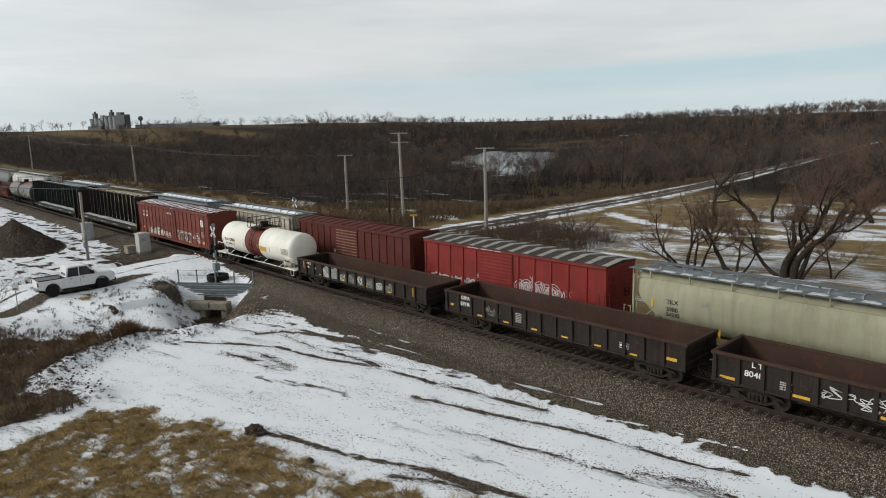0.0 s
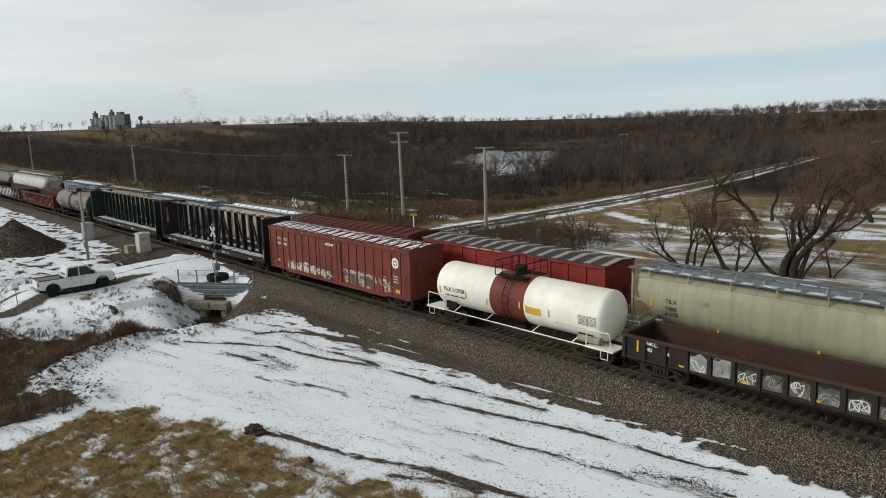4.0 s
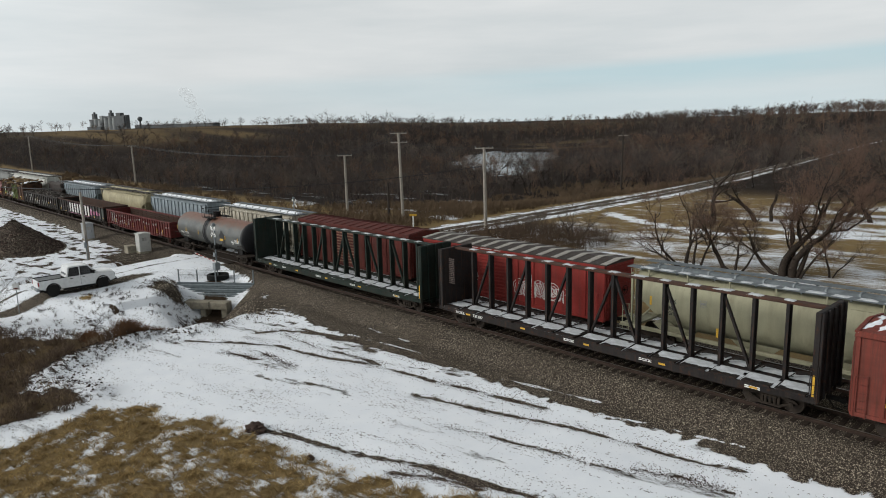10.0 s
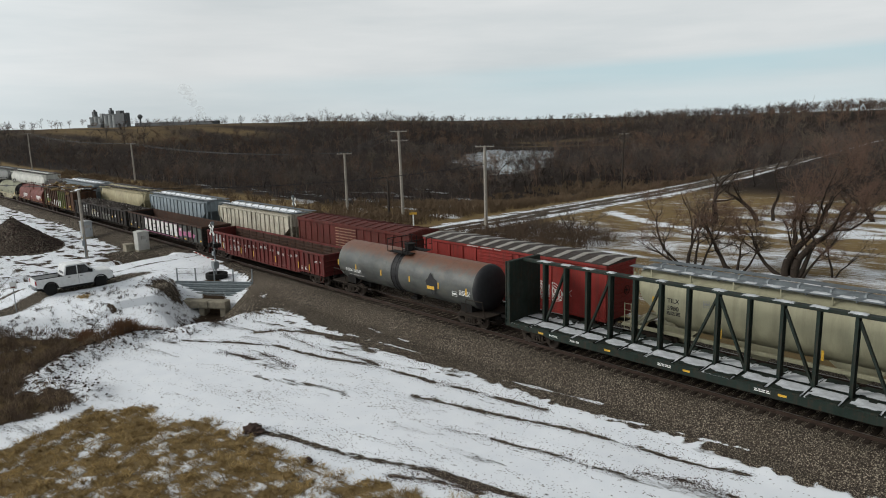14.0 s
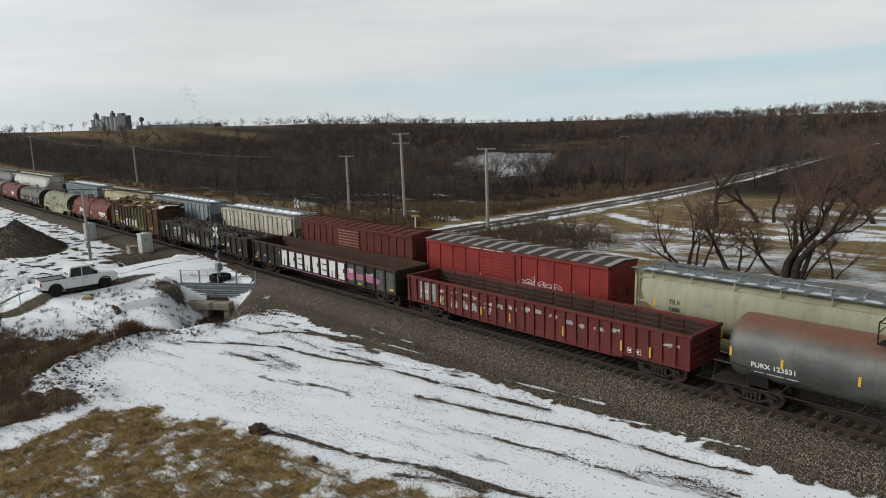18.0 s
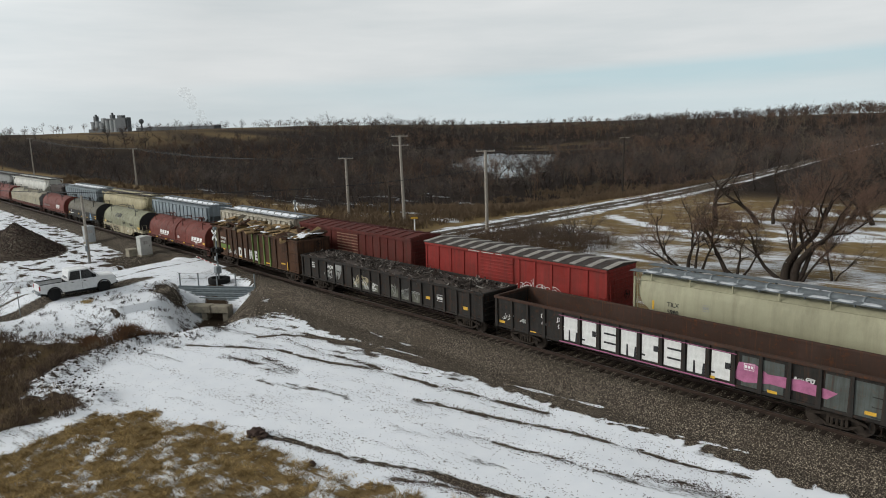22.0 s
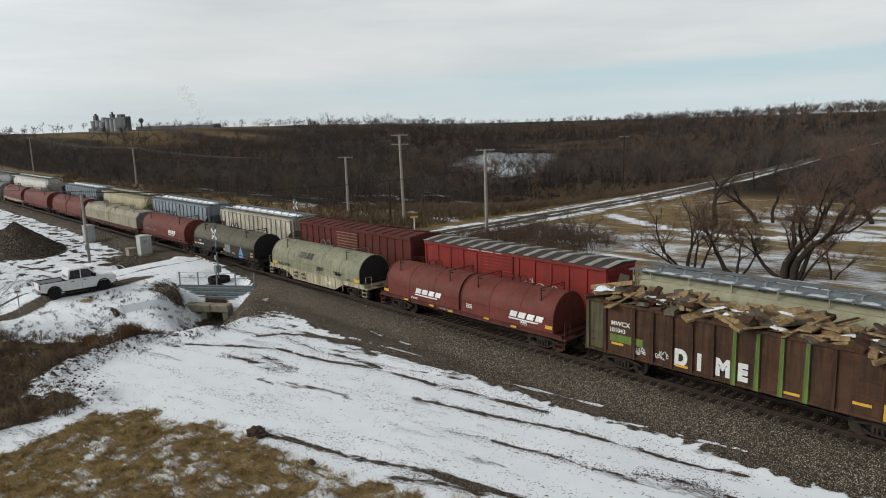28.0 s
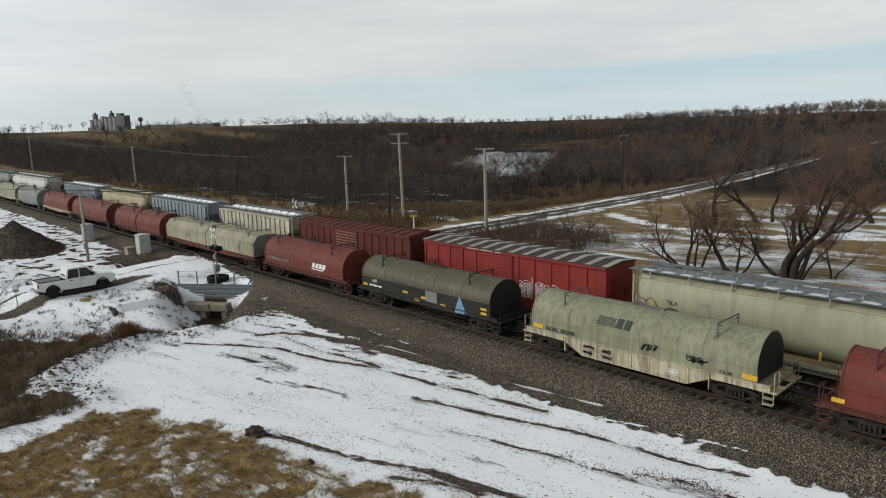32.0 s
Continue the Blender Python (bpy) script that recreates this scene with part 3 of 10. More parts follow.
def ground_cover(x, y):
    """What lies on the ground: snow, gravel, dry grass (the rest is bare earth)."""
    gy = np.interp(x, GRAVEL_X, GRAVEL_Y)
    rd = road_dist(x, y)
    grass = within(x, y, GRASS)
    brush = within(x, y, BRUSH)
    near = y < 38
    u, v = x * 0.978 + y * 0.208, y * 0.978 - x * 0.208      # along and across the ruts
    grass = grass + 0.45 * wavy(x, y, 2.6, 30) + 0.3 * wavy(x, y, 0.9, 31)
    snow = np.where(near, 0.715 + 0.03 * wavy(x * 0.3, y, 5, 20), 0.30)
    snow = np.where(near & (y > gy - 0.6), 0.72 - 0.68 * smooth_step(gy - 0.5, gy + 0.3, y + 0.35 * wavy(x, y, 1.4, 32)), snow)
    # broken thin streaks along the ruts, in drifts
    yard = near & (y < gy + 0.2) & (x > -50)
    for size, amount, seed in ((1.5, 0.13, 33), (0.75, 0.12, 34), (2.6, 0.12, 35)):
        thread = np.abs(wavy(u * 0.055, v, size, seed))
        patchy = smooth_step(-0.15, 0.55, wavy(u * 0.3, v, 5.5, seed + 10)) * smooth_step(-0.3, 0.4, wavy(u, v, 1.1, seed + 20))
        snow = snow - amount * (1 + 2.2 * np.exp(-np.clip(gy - y, 0, 99) / 2.4) * smooth_step(-19, -27, x)) * np.exp(-(thread / 0.16) ** 2) * patchy * yard
    for line in RIDGE_LINES:
        snow = np.maximum(snow, 0.92 * np.exp(-(line_dist(x, y, line) / 0.15) ** 2) * (0.70 + 0.5 * wavy(u * 0.5, v, 1.6, 36) + 0.3 * wavy(u, v, 0.5, 96)))
    tongue = line_dist(x, y + 0.2 * wavy(x, y, 1.4, 98), TONGUE)
    snow = np.maximum(snow, 0.85 * np.exp(-(tongue / 0.42) ** 2) * (0.9 + 0.35 * wavy(x, y, 1.2, 99)))
    for q, (w, k, rut) in enumerate(RUTS):
        d = line_dist(x, y + 0.05 * wavy(x, y, 2.2, 37) + 0.06 * wavy(x, y, 0.6, 57), rut)
        come = 0.35 + 0.65 * smooth_step(-0.9, 0.0, wavy(u * 0.6, v, 2.6, 38 + q))
        crumbly = 0.72 + 0.55 * wavy(u * 0.8, v * 1.3, 0.5, 97 + q)
        snow = snow - k * np.exp(-(d / w) ** 2) * (come if k < 0.45 else np.sqrt(come)) * np.clip(crumbly, 0.15, 1.05)
        snow = snow - 0.10 * np.exp(-(d / 0.7) ** 2) * smooth_step(-0.2, 0.5, wavy(u * 0.4, v * 1.5, 1.6, 58 + q))
    for sx, sy, size in SCUFFS:
        du, dv = (x - sx) * 0.978 + (y - sy) * 0.208, (y - sy) * 0.978 - (x - sx) * 0.208
        snow = snow - 0.22 * np.exp(-(du / size) ** 2 - (dv / (size * 0.3)) ** 2) * (0.6 + 0.6 * wavy(u * 0.6, v * 1.4, 0.9, 71))
    # fields of crumbs beside the ruts and below the ballast
    snow = snow - 0.15 * smooth_step(0.1, 0.9, wavy(u * 0.35, v * 2.0, 3.4, 21)) * (near & (y > 15))
    snow = snow - 0.20 * smooth_step(-19, -25, x) * np.exp(-((y - (gy - 0.8)) / 0.8) ** 2) * smooth_step(-0.1, 0.6, wavy(u * 0.5, v, 3.0, 22)) * near
    snow = np.where(grass > -0.8, snow - (0.28 + 0.14 * wavy(x, y, 2.2, 23) + 0.10 * wavy(x, y, 0.9, 51)) * smooth_step(-0.45, 0.6, grass), snow)
    for px, py, qx, qy in ((-33.5, 12.0, -29.8, 10.4), (-29.8, 10.4, -26.4, 9.6), (-29.2, 11.6, -27.6, 10.9), (-31.2, 7.3, -27.0, 7.2), (-25.4, 13.6, -21.8, 14.0), (-23.0, 14.4, -20.6, 12.2), (-34.5, 9.6, -32.2, 8.0)):
        snow = snow + (0.14 + 0.12 * wavy(x, y, 0.8, 78)) * np.exp(-(line_dist(x, y, [(px, py), (qx, qy)]) / 0.32) ** 2)
    brush = brush + 0.4 * wavy(x, y, 2.2, 39) + 0.3 * wavy(x, y, 0.8, 42)
    snow = np.where(brush > -0.6, snow - (0.36 + 0.16 * wavy(x, y, 3.2, 90) + 0.1 * wavy(x, y, 1.1, 91)) * smooth_step(-0.3, 0.9, brush), snow)
    bd = line_dist(x, y, BERM)
    snow = snow - 0.20 * np.exp(-(bd / 2.2) ** 2) * (0.55 + 0.6 * smooth_step(-0.3, 0.5, wavy(x, y, 0.7, 75)))
    bank = smooth_step(-70, -66, x) * (1 - smooth_step(-52, -48, x)) * smooth_step(11, 14, y) * (1 - smooth_step(21, 24, y))
    snow = snow - 0.19 * bank * smooth_step(-0.3, 0.8, wavy(x, y * 1.4, 0.55, 43) + 0.5 * wavy(x, y, 3.0, 76))
    # road: a worn strip beside the parked truck, packed snow over the crossing
    on_road = 1 - smooth_step(3.2, 4.4, rd + 0.4 * wavy(x, y, 4, 44))
    wob = 0.25 * wavy(x * 0.2, y, 7, 45)
    worn = 0.62 * np.exp(-((x + wob + 65.0) / 1.15) ** 2) * (1 - smooth_step(20.5, 25.5, y)) + 0.3 * np.exp(-((x + wob + 62.7) / 0.16) ** 2) * (1 - smooth_step(19, 23, y)) + 0.28 * np.exp(-((x - wob + 68.4) / 0.35) ** 2)
    worn = worn + 0.13 * smooth_step(0, 0.7, wavy(x * 2, y * 0.5, 2.0, 46))
    sd = x - ROAD_X - np.where(y > 120, -(y - 120) * 0.045, 0) + 0.5 * wob
    far_worn = 0.42 * np.exp(-(sd + 1.3) ** 2 / 0.7) + 0.46 * np.exp(-(sd - 1.0) ** 2 / 0.6) + 0.12 + 0.2 * wavy(x * 2.0, y * 0.12, 2.0, 47) + 0.15 * wavy(x, y * 0.5, 2.4, 81)
    snow = np.where(on_road > 0, snow * (1 - on_road) + on_road * np.where(y < 34, 0.76 - worn, 0.72 - far_worn), snow)
    side_snow = np.exp(-((rd - 4.3) / 0.75) ** 2) * (y > 40) * (0.72 + 0.22 * wavy(x, y * 0.3, 6, 48) + 0.2 * wavy(x, y, 2.2, 72))
    snow = np.maximum(snow, 0.66 * side_snow)
    # trodden strip beside the grass, dirty yard beyond the crossing
    snow = snow - 0.13 * smooth_step(-34.5, -37, x) * (1 - smooth_step(7.0, 9.5, y)) * (x > -48)
    snow = snow - 0.30 * smooth_step(-0.2, 0.6, wavy(x, y * 1.4, 4.0, 56) + 0.5 * wavy(x, y * 1.4, 1.4, 92)) * smooth_step(-71, -74, x) * (y < 28)
    # beyond the tracks
    field = (x > -61) & (y > 44)
    snow = np.where(field, 0.41 + 0.09 * wavy(x * 0.35, y, 6, 24) + 0.06 * wavy(x * 0.5, y, 2.5, 55) + 0.08 * smooth_step(55, 66, y) * (1 - smooth_step(76, 84, y)), snow)
    grove = smooth_step(-46, -38, x) * smooth_step(86, 92, y) * (1 - smooth_step(118, 128, y))
    snow = snow + grove * (0.07 + 0.18 * wavy(x * 0.5, y, 9, 73))
    snow = np.maximum(snow, (0.74 + 0.16 * wavy(x, y, 4, 95)) * np.exp(-((line_dist(x, y, PATH_SNOW) + 0.5 * wavy(x, y, 5, 74)) / 1.7) ** 2) * (y > 60))
    hp = np.hypot((x + 97) / 9.5, (y - 19.0) / 4.6)
    snow = np.where(hp < 1.06, 0.06, snow)
    xing = np.exp(-(((x + 77) / 4.0) ** 2 + ((y - 25.8) / 2.0) ** 2))
    snow = snow - 0.75 * xing
    cd = line_dist(x, y, CREEK)
    snow = snow - 0.5 * np.exp(-(cd / 1.0) ** 2) * (y > 17) * (y < 27)
    rr = np.exp(-(((x + 60.0) / 1.8) ** 2 + ((y - 22.8) / 1.0) ** 2)) + np.exp(-(((x + 50.8) / 3.3) ** 2 + ((y - 25.2) / 1.7) ** 2))
    rr = rr + np.exp(-(((x + 53.6) / 1.8) ** 2 + ((y - 26.4) / 1.9) ** 2))
    snow = snow - 0.62 * np.clip(rr, 0, 1)
    gravel = smooth_step(gy - 2.6, gy - 0.6, y) * (y < 39.5)
    # oil along both tracks and the shade beneath the cars, painted near-black
    oil_and_shade = 1 - smooth_step(1.25, 1.75, np.minimum(np.abs(y - 31.35), np.abs(y - 35.7)) + 0.1 * wavy(x, y, 1.1, 82))
    gravel = gravel * (1 - 0.9 * oil_and_shade)
    gravel = np.maximum(gravel, (hp < 1.05) * 1.0)
    gravel = np.maximum(gravel, np.clip(xing + rr, 0, 1))
    gravel = np.maximum(gravel, 0.7 * on_road)
    gravel = np.maximum(gravel, 0.8 * (near & (y > 17) & (x > -46) & (grass < -0.5)))
    for w, k, rut in RUTS:
        gravel = np.maximum(gravel, 0.95 * np.exp(-(line_dist(x, y, rut) / 0.8) ** 2))
    az, r = np.degrees(np.arctan2(-x, np.maximum(y, 1e-3))), np.hypot(x, y)
    litter_and_shade = np.clip(smooth_step(0, -8, x + 92 + np.clip(y - 70, 0, 90) * 0.25) * smooth_step(68, 74, y) + smooth_step(118, 140, y), 0, 1) * (1 - (0.3 + 0.25 * wavy(x, y, 70, 52)) * ((az > 50) & (r > 560)))
    brow = smooth_step(58, 62, az) * (1 - smooth_step(75, 78, az)) * smooth_step(455, 520, r) * (1 - smooth_step(800, 900, r))
    brow = np.maximum(brow, 0.8 * smooth_step(30, 33, az) * (1 - smooth_step(39, 43, az)) * smooth_step(452, 470, r) * (1 - smooth_step(520, 560, r)))
    brow = np.maximum(brow, 0.6 * smooth_step(600, 660, r) * (az < 60))
    litter_and_shade = litter_and_shade * (1 - 0.8 * brow * smooth_step(-0.5, 0.3, wavy(x, y, 60, 53)))
    snow = np.where(r > 600, snow - 0.02 - 0.1 * litter_and_shade, snow - 0.10 * litter_and_shade)
    floor_snow = smooth_step(-0.1, 0.5, wavy(x * 0.5, y, 14, 60)) * smooth_step(64, 72, y) * (1 - smooth_step(190, 260, r)) * (az > 44) * (1 - smooth_step(66, 70, az))
    snow = snow + 0.27 * floor_snow + 0.25 * brow * smooth_step(0.35, 0.8, wavy(x, y, 45, 61))
    dry = np.clip(smooth_step(-0.4, 0.5, grass) + 0.4 * smooth_step(0.2, 1.5, brush) * (1 + 0.6 * wavy(x, y, 1.5, 49)) + (y > 41) * (1 - on_road) * (1 - 0.93 * litter_and_shade), 0, 1)
    litter_and_shade = np.maximum(litter_and_shade, oil_and_shade * (road_dist(x, y) > 4.5))
    return np.stack([np.clip(snow, 0, 1), np.clip(gravel, 0, 1), dry, np.clip(litter_and_shade, 0, 1)], -1)


layer = gm.attributes.new("cover", "FLOAT_COLOR", "POINT")
layer.data.foreach_set("color", ground_cover(GX, GY).reshape(-1).astype(np.float32))


def ground_material():
    n = Nodes("ground_of_snow_gravel_and_dry_grass")
    att = n.add("ShaderNodeAttribute")
    att.attribute_name = "cover"
    sep = n.add("ShaderNodeSeparateColor")
    n.put(sep.inputs[0], att.outputs["Color"])
    snow_m, gravel_m, dry_m = sep.outputs[0], sep.outputs[1], sep.outputs[2]
    # gravel: single stones, light and dark
    stone = n.cells(29, out="Color")
    grey = n.add("ShaderNodeSeparateColor")
    n.put(grey.inputs[0], stone)
    gap = n.cells(29, out="Distance")
    gravel = n.ramp(grey.outputs[0], (0.0, (0.022, 0.017, 0.014)), (0.5, (0.050, 0.040, 0.032)), (0.78, (0.12, 0.099, 0.078)), (0.90, (0.40, 0.345, 0.27)))
    gravel = n.mix(n.ramp(gap, (0.4, 0.0), (0.8, 0.6)), gravel, (0.018, 0.015, 0.013))
    gravel = n.mix(n.ramp(n.noise(0.35, 4), (0.42, 0.0), (0.66, 0.45)), gravel, (0.058, 0.046, 0.034))
    earth = n.mix(n.noise(1.8, 6, 0.65), (0.024, 0.017, 0.012), (0.085, 0.060, 0.040))
    straw = n.mix(n.noise(6.5, 7, 0.75, n.mapped((1, 1.7, 1))), (0.065, 0.044, 0.022), (0.32, 0.225, 0.105))
    straw = n.mix(n.ramp(n.noise(0.6, 5), (0.4, 0.0), (0.7, 0.6)), straw, (0.13, 0.094, 0.048))
    base = n.mix(dry_m, earth, straw)
    # near-black floor tone: leaf litter in the woods, oil and shade painted along tracks
    leaf_and_shade = n.mix(n.noise(0.12, 6, 0.7), (0.009, 0.0065, 0.0052), (0.031, 0.022, 0.017))
    base = n.mix(att.outputs["Alpha"], base, leaf_and_shade)
    base = n.mix(n.ramp(n.math("ADD", gravel_m, n.math("MULTIPLY", n.noise(2.5, 4), 0.3)), (0.45, 0.0), (0.75, 1.0)), base, gravel)
    # snow lies where the cover beats a broken, stretched grain
    grain = n.noise(1.0, 9, 0.72, n.turned((0.42, 2.9, 2.0), 12))
    grit = n.noise(10.0, 8, 0.85, n.turned((0.6, 1.3, 1.0), 12))
    level = n.math("ADD", n.math("MULTIPLY", grain, 0.5), n.math("MULTIPLY", grit, 0.5))
    edge = n.math("SUBTRACT", snow_m, level)
    lies = n.ramp(n.math("MULTIPLY_ADD", edge, 11.0), (0.0, 0.0), (1.0, 1.0))
    lies.node.inputs[0].links[0].from_node.inputs[2].default_value = 0.5
    drift = n.mix(n.noise(0.8, 6), (0.70, 0.735, 0.79), (0.85, 0.87, 0.895))
    drift = n.mix(n.ramp(n.noise(3.2, 7, 0.7), (0.6, 0.0), (0.85, 0.35)), drift, (0.48, 0.47, 0.46))
    cluster = n.ramp(n.noise(0.6, 7, 0.72, n.turned((0.38, 1.9, 1.0), 12)), (0.50, 0.0), (0.66, 0.5))
    for scale, size, limit in ((3.4, 0.22, 0.995), (8.0, 0.30, 0.992), (15.0, 0.38, 0.99)):
        cell = n.turned((0.7, 1.15, 1.0), 12)
        pick = n.add("ShaderNodeSeparateColor")
        n.put(pick.inputs[0], n.cells(scale, cell, "Color"))
        some = n.math("GREATER_THAN", n.math("ADD", pick.outputs[1], cluster), limit)
        dot = n.math("MULTIPLY", some, n.math("LESS_THAN", n.cells(scale, cell, "Distance"), size))
        lies = n.math("MULTIPLY", lies, n.math("SUBTRACT", 1.0, n.math("MULTIPLY", dot, 0.85)))
    color = n.mix(lies, base, drift)
    relief = n.math("ADD", n.math("MULTIPLY", n.math("SUBTRACT", 1.0, gap), 0.5), n.math("MULTIPLY", lies, 1.6))
    relief = n.math("ADD", relief, n.math("MULTIPLY", n.noise(2.2, 5, 0.6), 0.5))
    n.bump(relief, 0.7, 0.035)
    return n.done(color, n.ramp(lies, (0, 0.95), (1, 0.7)), 0.0, 0.06)


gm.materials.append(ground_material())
ground = tagged(new("ground", gm), "snowy ground with gravel, ruts and dry grass", "ground", kind="structure")


def z_at(x, y):
    return float(height(np.array([x]), np.array([y]))[0])


# ---- tracks ----
def track(yc, label):
    root = thing("railway_track", pose(0, yc, 0), label, "railway track", kind="structure")
    for s in (-1, 1):
        c = s * 0.7525
        prof = [(c - 0.075, -0.17), (c + 0.075, -0.17), (c + 0.07, -0.155), (c + 0.012, -0.135), (c + 0.012, -0.045), (c + 0.036, -0.035), (c + 0.036, -0.004), (c - 0.036, -0.004), (c - 0.036, -0.035), (c - 0.012, -0.045), (c - 0.012, -0.135), (c - 0.07, -0.155)]
        rail = part("rail", B().prism(prof, -420, 60), M["rail"], root)
        part("running_surface", B().box(-420, 60, c - 0.033, c + 0.033, -0.0045, 0.0), M["rail_top"], rail, "worn bright rail head")
    return root


near_track = track(NEAR, "rusty steel rails on wooden sleepers in ballast")
far_track = track(FAR, "rusty steel rails under parked freight cars")
rng = random.Random(5)
tie_mesh = to_mesh("sleeper", B().box(-0.115, 0.115, -1.3, 1.3, -0.34, -0.165, 0.012), M["tie"])
for root, count, x0 in ((near_track, 300, -150.0), (far_track, 60, -40)):
    x = x0
    for i in range(count):
        part("sleeper", tie_mesh, None, root, at=pose(x + rng.uniform(-0.03, 0.03), rng.uniform(-0.06, 0.06), rng.uniform(-0.012, 0.006), 0, 0, rng.uniform(-1.5, 1.5)))
        x += 0.53 if root is near_track else 0.6


# ---- railway cars: parts that all share ----
CACHE = {}


def shared(key, build, mat, smooth=False):
    if key not in CACHE:
        CACHE[key] = to_mesh(key if isinstance(key, str) else key[0], build(), mat, smooth)
    return CACHE[key]


def swap_xy(b):
    b.v = [(y, x, z) for x, y, z in b.v]
    return b


def wheelset_shape():
    r = 0.457
    b = B().lathe([(-0.95, 0.07), (-0.95, 0.09), (-0.79, 0.09), (-0.79, 0.16), (-0.785, r - 0.08), (-0.79, r), (-0.70, r + 0.004), (-0.67, r + 0.028), (-0.64, r + 0.028), (-0.64, r - 0.08), (-0.70, 0.17), (-0.62, 0.10), (0.62, 0.10), (0.70, 0.17), (0.64, r - 0.08), (0.64, r + 0.028), (0.67, r + 0.028), (0.70, r + 0.004), (0.79, r), (0.785, r - 0.08), (0.79, 0.16), (0.79, 0.09), (0.95, 0.09), (0.95, 0.07)], 0, 0, 16)
    for s in (-1, 1):
        for k in range(3):
            a = k * 2.0944
            b.cyl((s * 0.95, 0.045 * math.cos(a), 0.045 * math.sin(a)), (s * 0.975, 0.045 * math.cos(a), 0.045 * math.sin(a)), 0.016, n=6)
    return swap_xy(b)


def side_frame_shape():
    """Cast truck side frame with open windows, springs and round bearing caps."""
    b = B().slab([(-1.2, 0.52), (-1.06, 0.66), (-0.48, 0.80), (0.48, 0.80), (1.06, 0.66), (1.2, 0.52), (1.02, 0.54), (0.44, 0.67), (-0.44, 0.67), (-1.02, 0.54)], -0.07, 0.07)
    b.slab([(-1.0, 0.53), (-0.86, 0.53), (-0.36, 0.30), (0.36, 0.30), (0.86, 0.53), (1.0, 0.53), (0.42, 0.19), (-0.42, 0.19)], -0.06, 0.06)
    for s in (-1, 1):
        b.box(min(s * 0.3, s * 0.42), max(s * 0.3, s * 0.42), -0.06, 0.06, 0.26, 0.7, 0.01)
        b.cyl((s * 0.89, -0.13, 0.457), (s * 0.89, 0.13, 0.457), 0.13, n=12)
        b.cyl((s * 0.89, -0.15, 0.457), (s * 0.89, 0.15, 0.457), 0.07, n=8)
    b.box(-0.3, 0.3, -0.11, 0.11, 0.60, 0.68, 0.01)
    for k in (-0.2, 0.0, 0.2):
        b.cyl((k, -0.03, 0.29), (k, -0.03, 0.61), 0.07, n=8)
    return b


WHEELS = []


def bogie(car, x, mat=None):
    mat = mat or M["bogie"]
    b = part("bogie", shared("bogie", lambda: B().box(-0.22, 0.22, -1.05, 1.05, 0.42, 0.74, 0.03).cyl((0, 0, 0.74), (0, 0, 0.9), 0.3, n=12), M["black_steel"]), None, car, at=pose(x, 0, 0))
    for s in (-1, 1):
        part("side_frame", shared(("side_frame", mat.name), side_frame_shape, mat), None, b, at=pose(0, s * 1.0, 0))
        w = part("wheelset", shared("wheelset", wheelset_shape, M["wheel"], True), None, b, at=pose(s * 0.89, 0, 0.457))
        WHEELS.append((w, s * 0.89, car))
    return b


def coupler(car, x, s):
    part("coupler", shared(("coupler", s), lambda: B().box(0, s * 0.62, -0.09, 0.09, 0.76, 0.95, 0.02).box(min(s * 0.55, s * 0.85), max(s * 0.55, s * 0.85), -0.16, 0.14, 0.74, 0.98, 0.05).tube([(s * 0.2, -0.3, 0.85), (s * 0.45, -0.33, 0.55), (s * 0.75, -0.2, 0.5)], 0.025) if s > 0 else B().box(s * 0.62, 0, -0.09, 0.09, 0.76, 0.95, 0.02).box(s * 0.85, s * 0.55, -0.14, 0.16, 0.74, 0.98, 0.05).tube([(s * 0.2, 0.3, 0.85), (s * 0.45, 0.33, 0.55), (s * 0.75, 0.2, 0.5)], 0.025), M["black_steel"]), None, car, at=pose(x, 0, 0))


def gear(car, L, inset=1.9, mat=None):
    for s in (-1, 1):
        bogie(car, s * (L / 2 - inset), mat)
        coupler(car, s * (L / 2 - 0.05), s)


def ladder_shape(w, h, rung=0.36):
    b = B()
    for s in (-1, 1):
        b.box(s * w / 2 - 0.02, s * w / 2 + 0.02, -0.03, 0.0, 0, h)
    n = max(2, int(h / rung))
    for i in range(n + 1):
        z = 0.05 + (h - 0.1) * i / n
        b.cyl((-w / 2, -0.03, z), (w / 2, -0.03, z), 0.014, n=5)
    return b


def ladder(car, x, y, z0, z1, mat, w=0.45, turn=0):
    part("ladder", shared(("ladder", w, round(z1 - z0, 2), mat.name), lambda: ladder_shape(w, z1 - z0), mat), None, car, at=pose(x, y, z0, 0, 0, turn))


def grabs(car, L, y, z, mat):
    """Grab irons and stirrups at the four corners."""
    for s in (-1, 1):
        for k in (-1, 1):
            yy = k * (y + 0.05)
            iron = shared(("grab_iron", k, mat.name), lambda: B().tube([(-0.2, -k * 0.05, 0), (-0.2, 0, 0), (0.2, 0, 0), (0.2, -k * 0.05, 0)], 0.014, 5), mat)
            for dz in (0.0, 0.42, 0.84):
                part("grab_iron", iron, None, car, at=pose(s * (L / 2 - 0.35), yy, z + dz))
            part("stirrup", shared(("stirrup", mat.name), lambda: B().tube([(-0.2, 0, 0.98), (-0.2, 0, 0.55), (0.2, 0, 0.55), (0.2, 0, 0.98)], 0.022, 5), mat), None, car, at=pose(s * (L / 2 - 0.35), yy, 0))


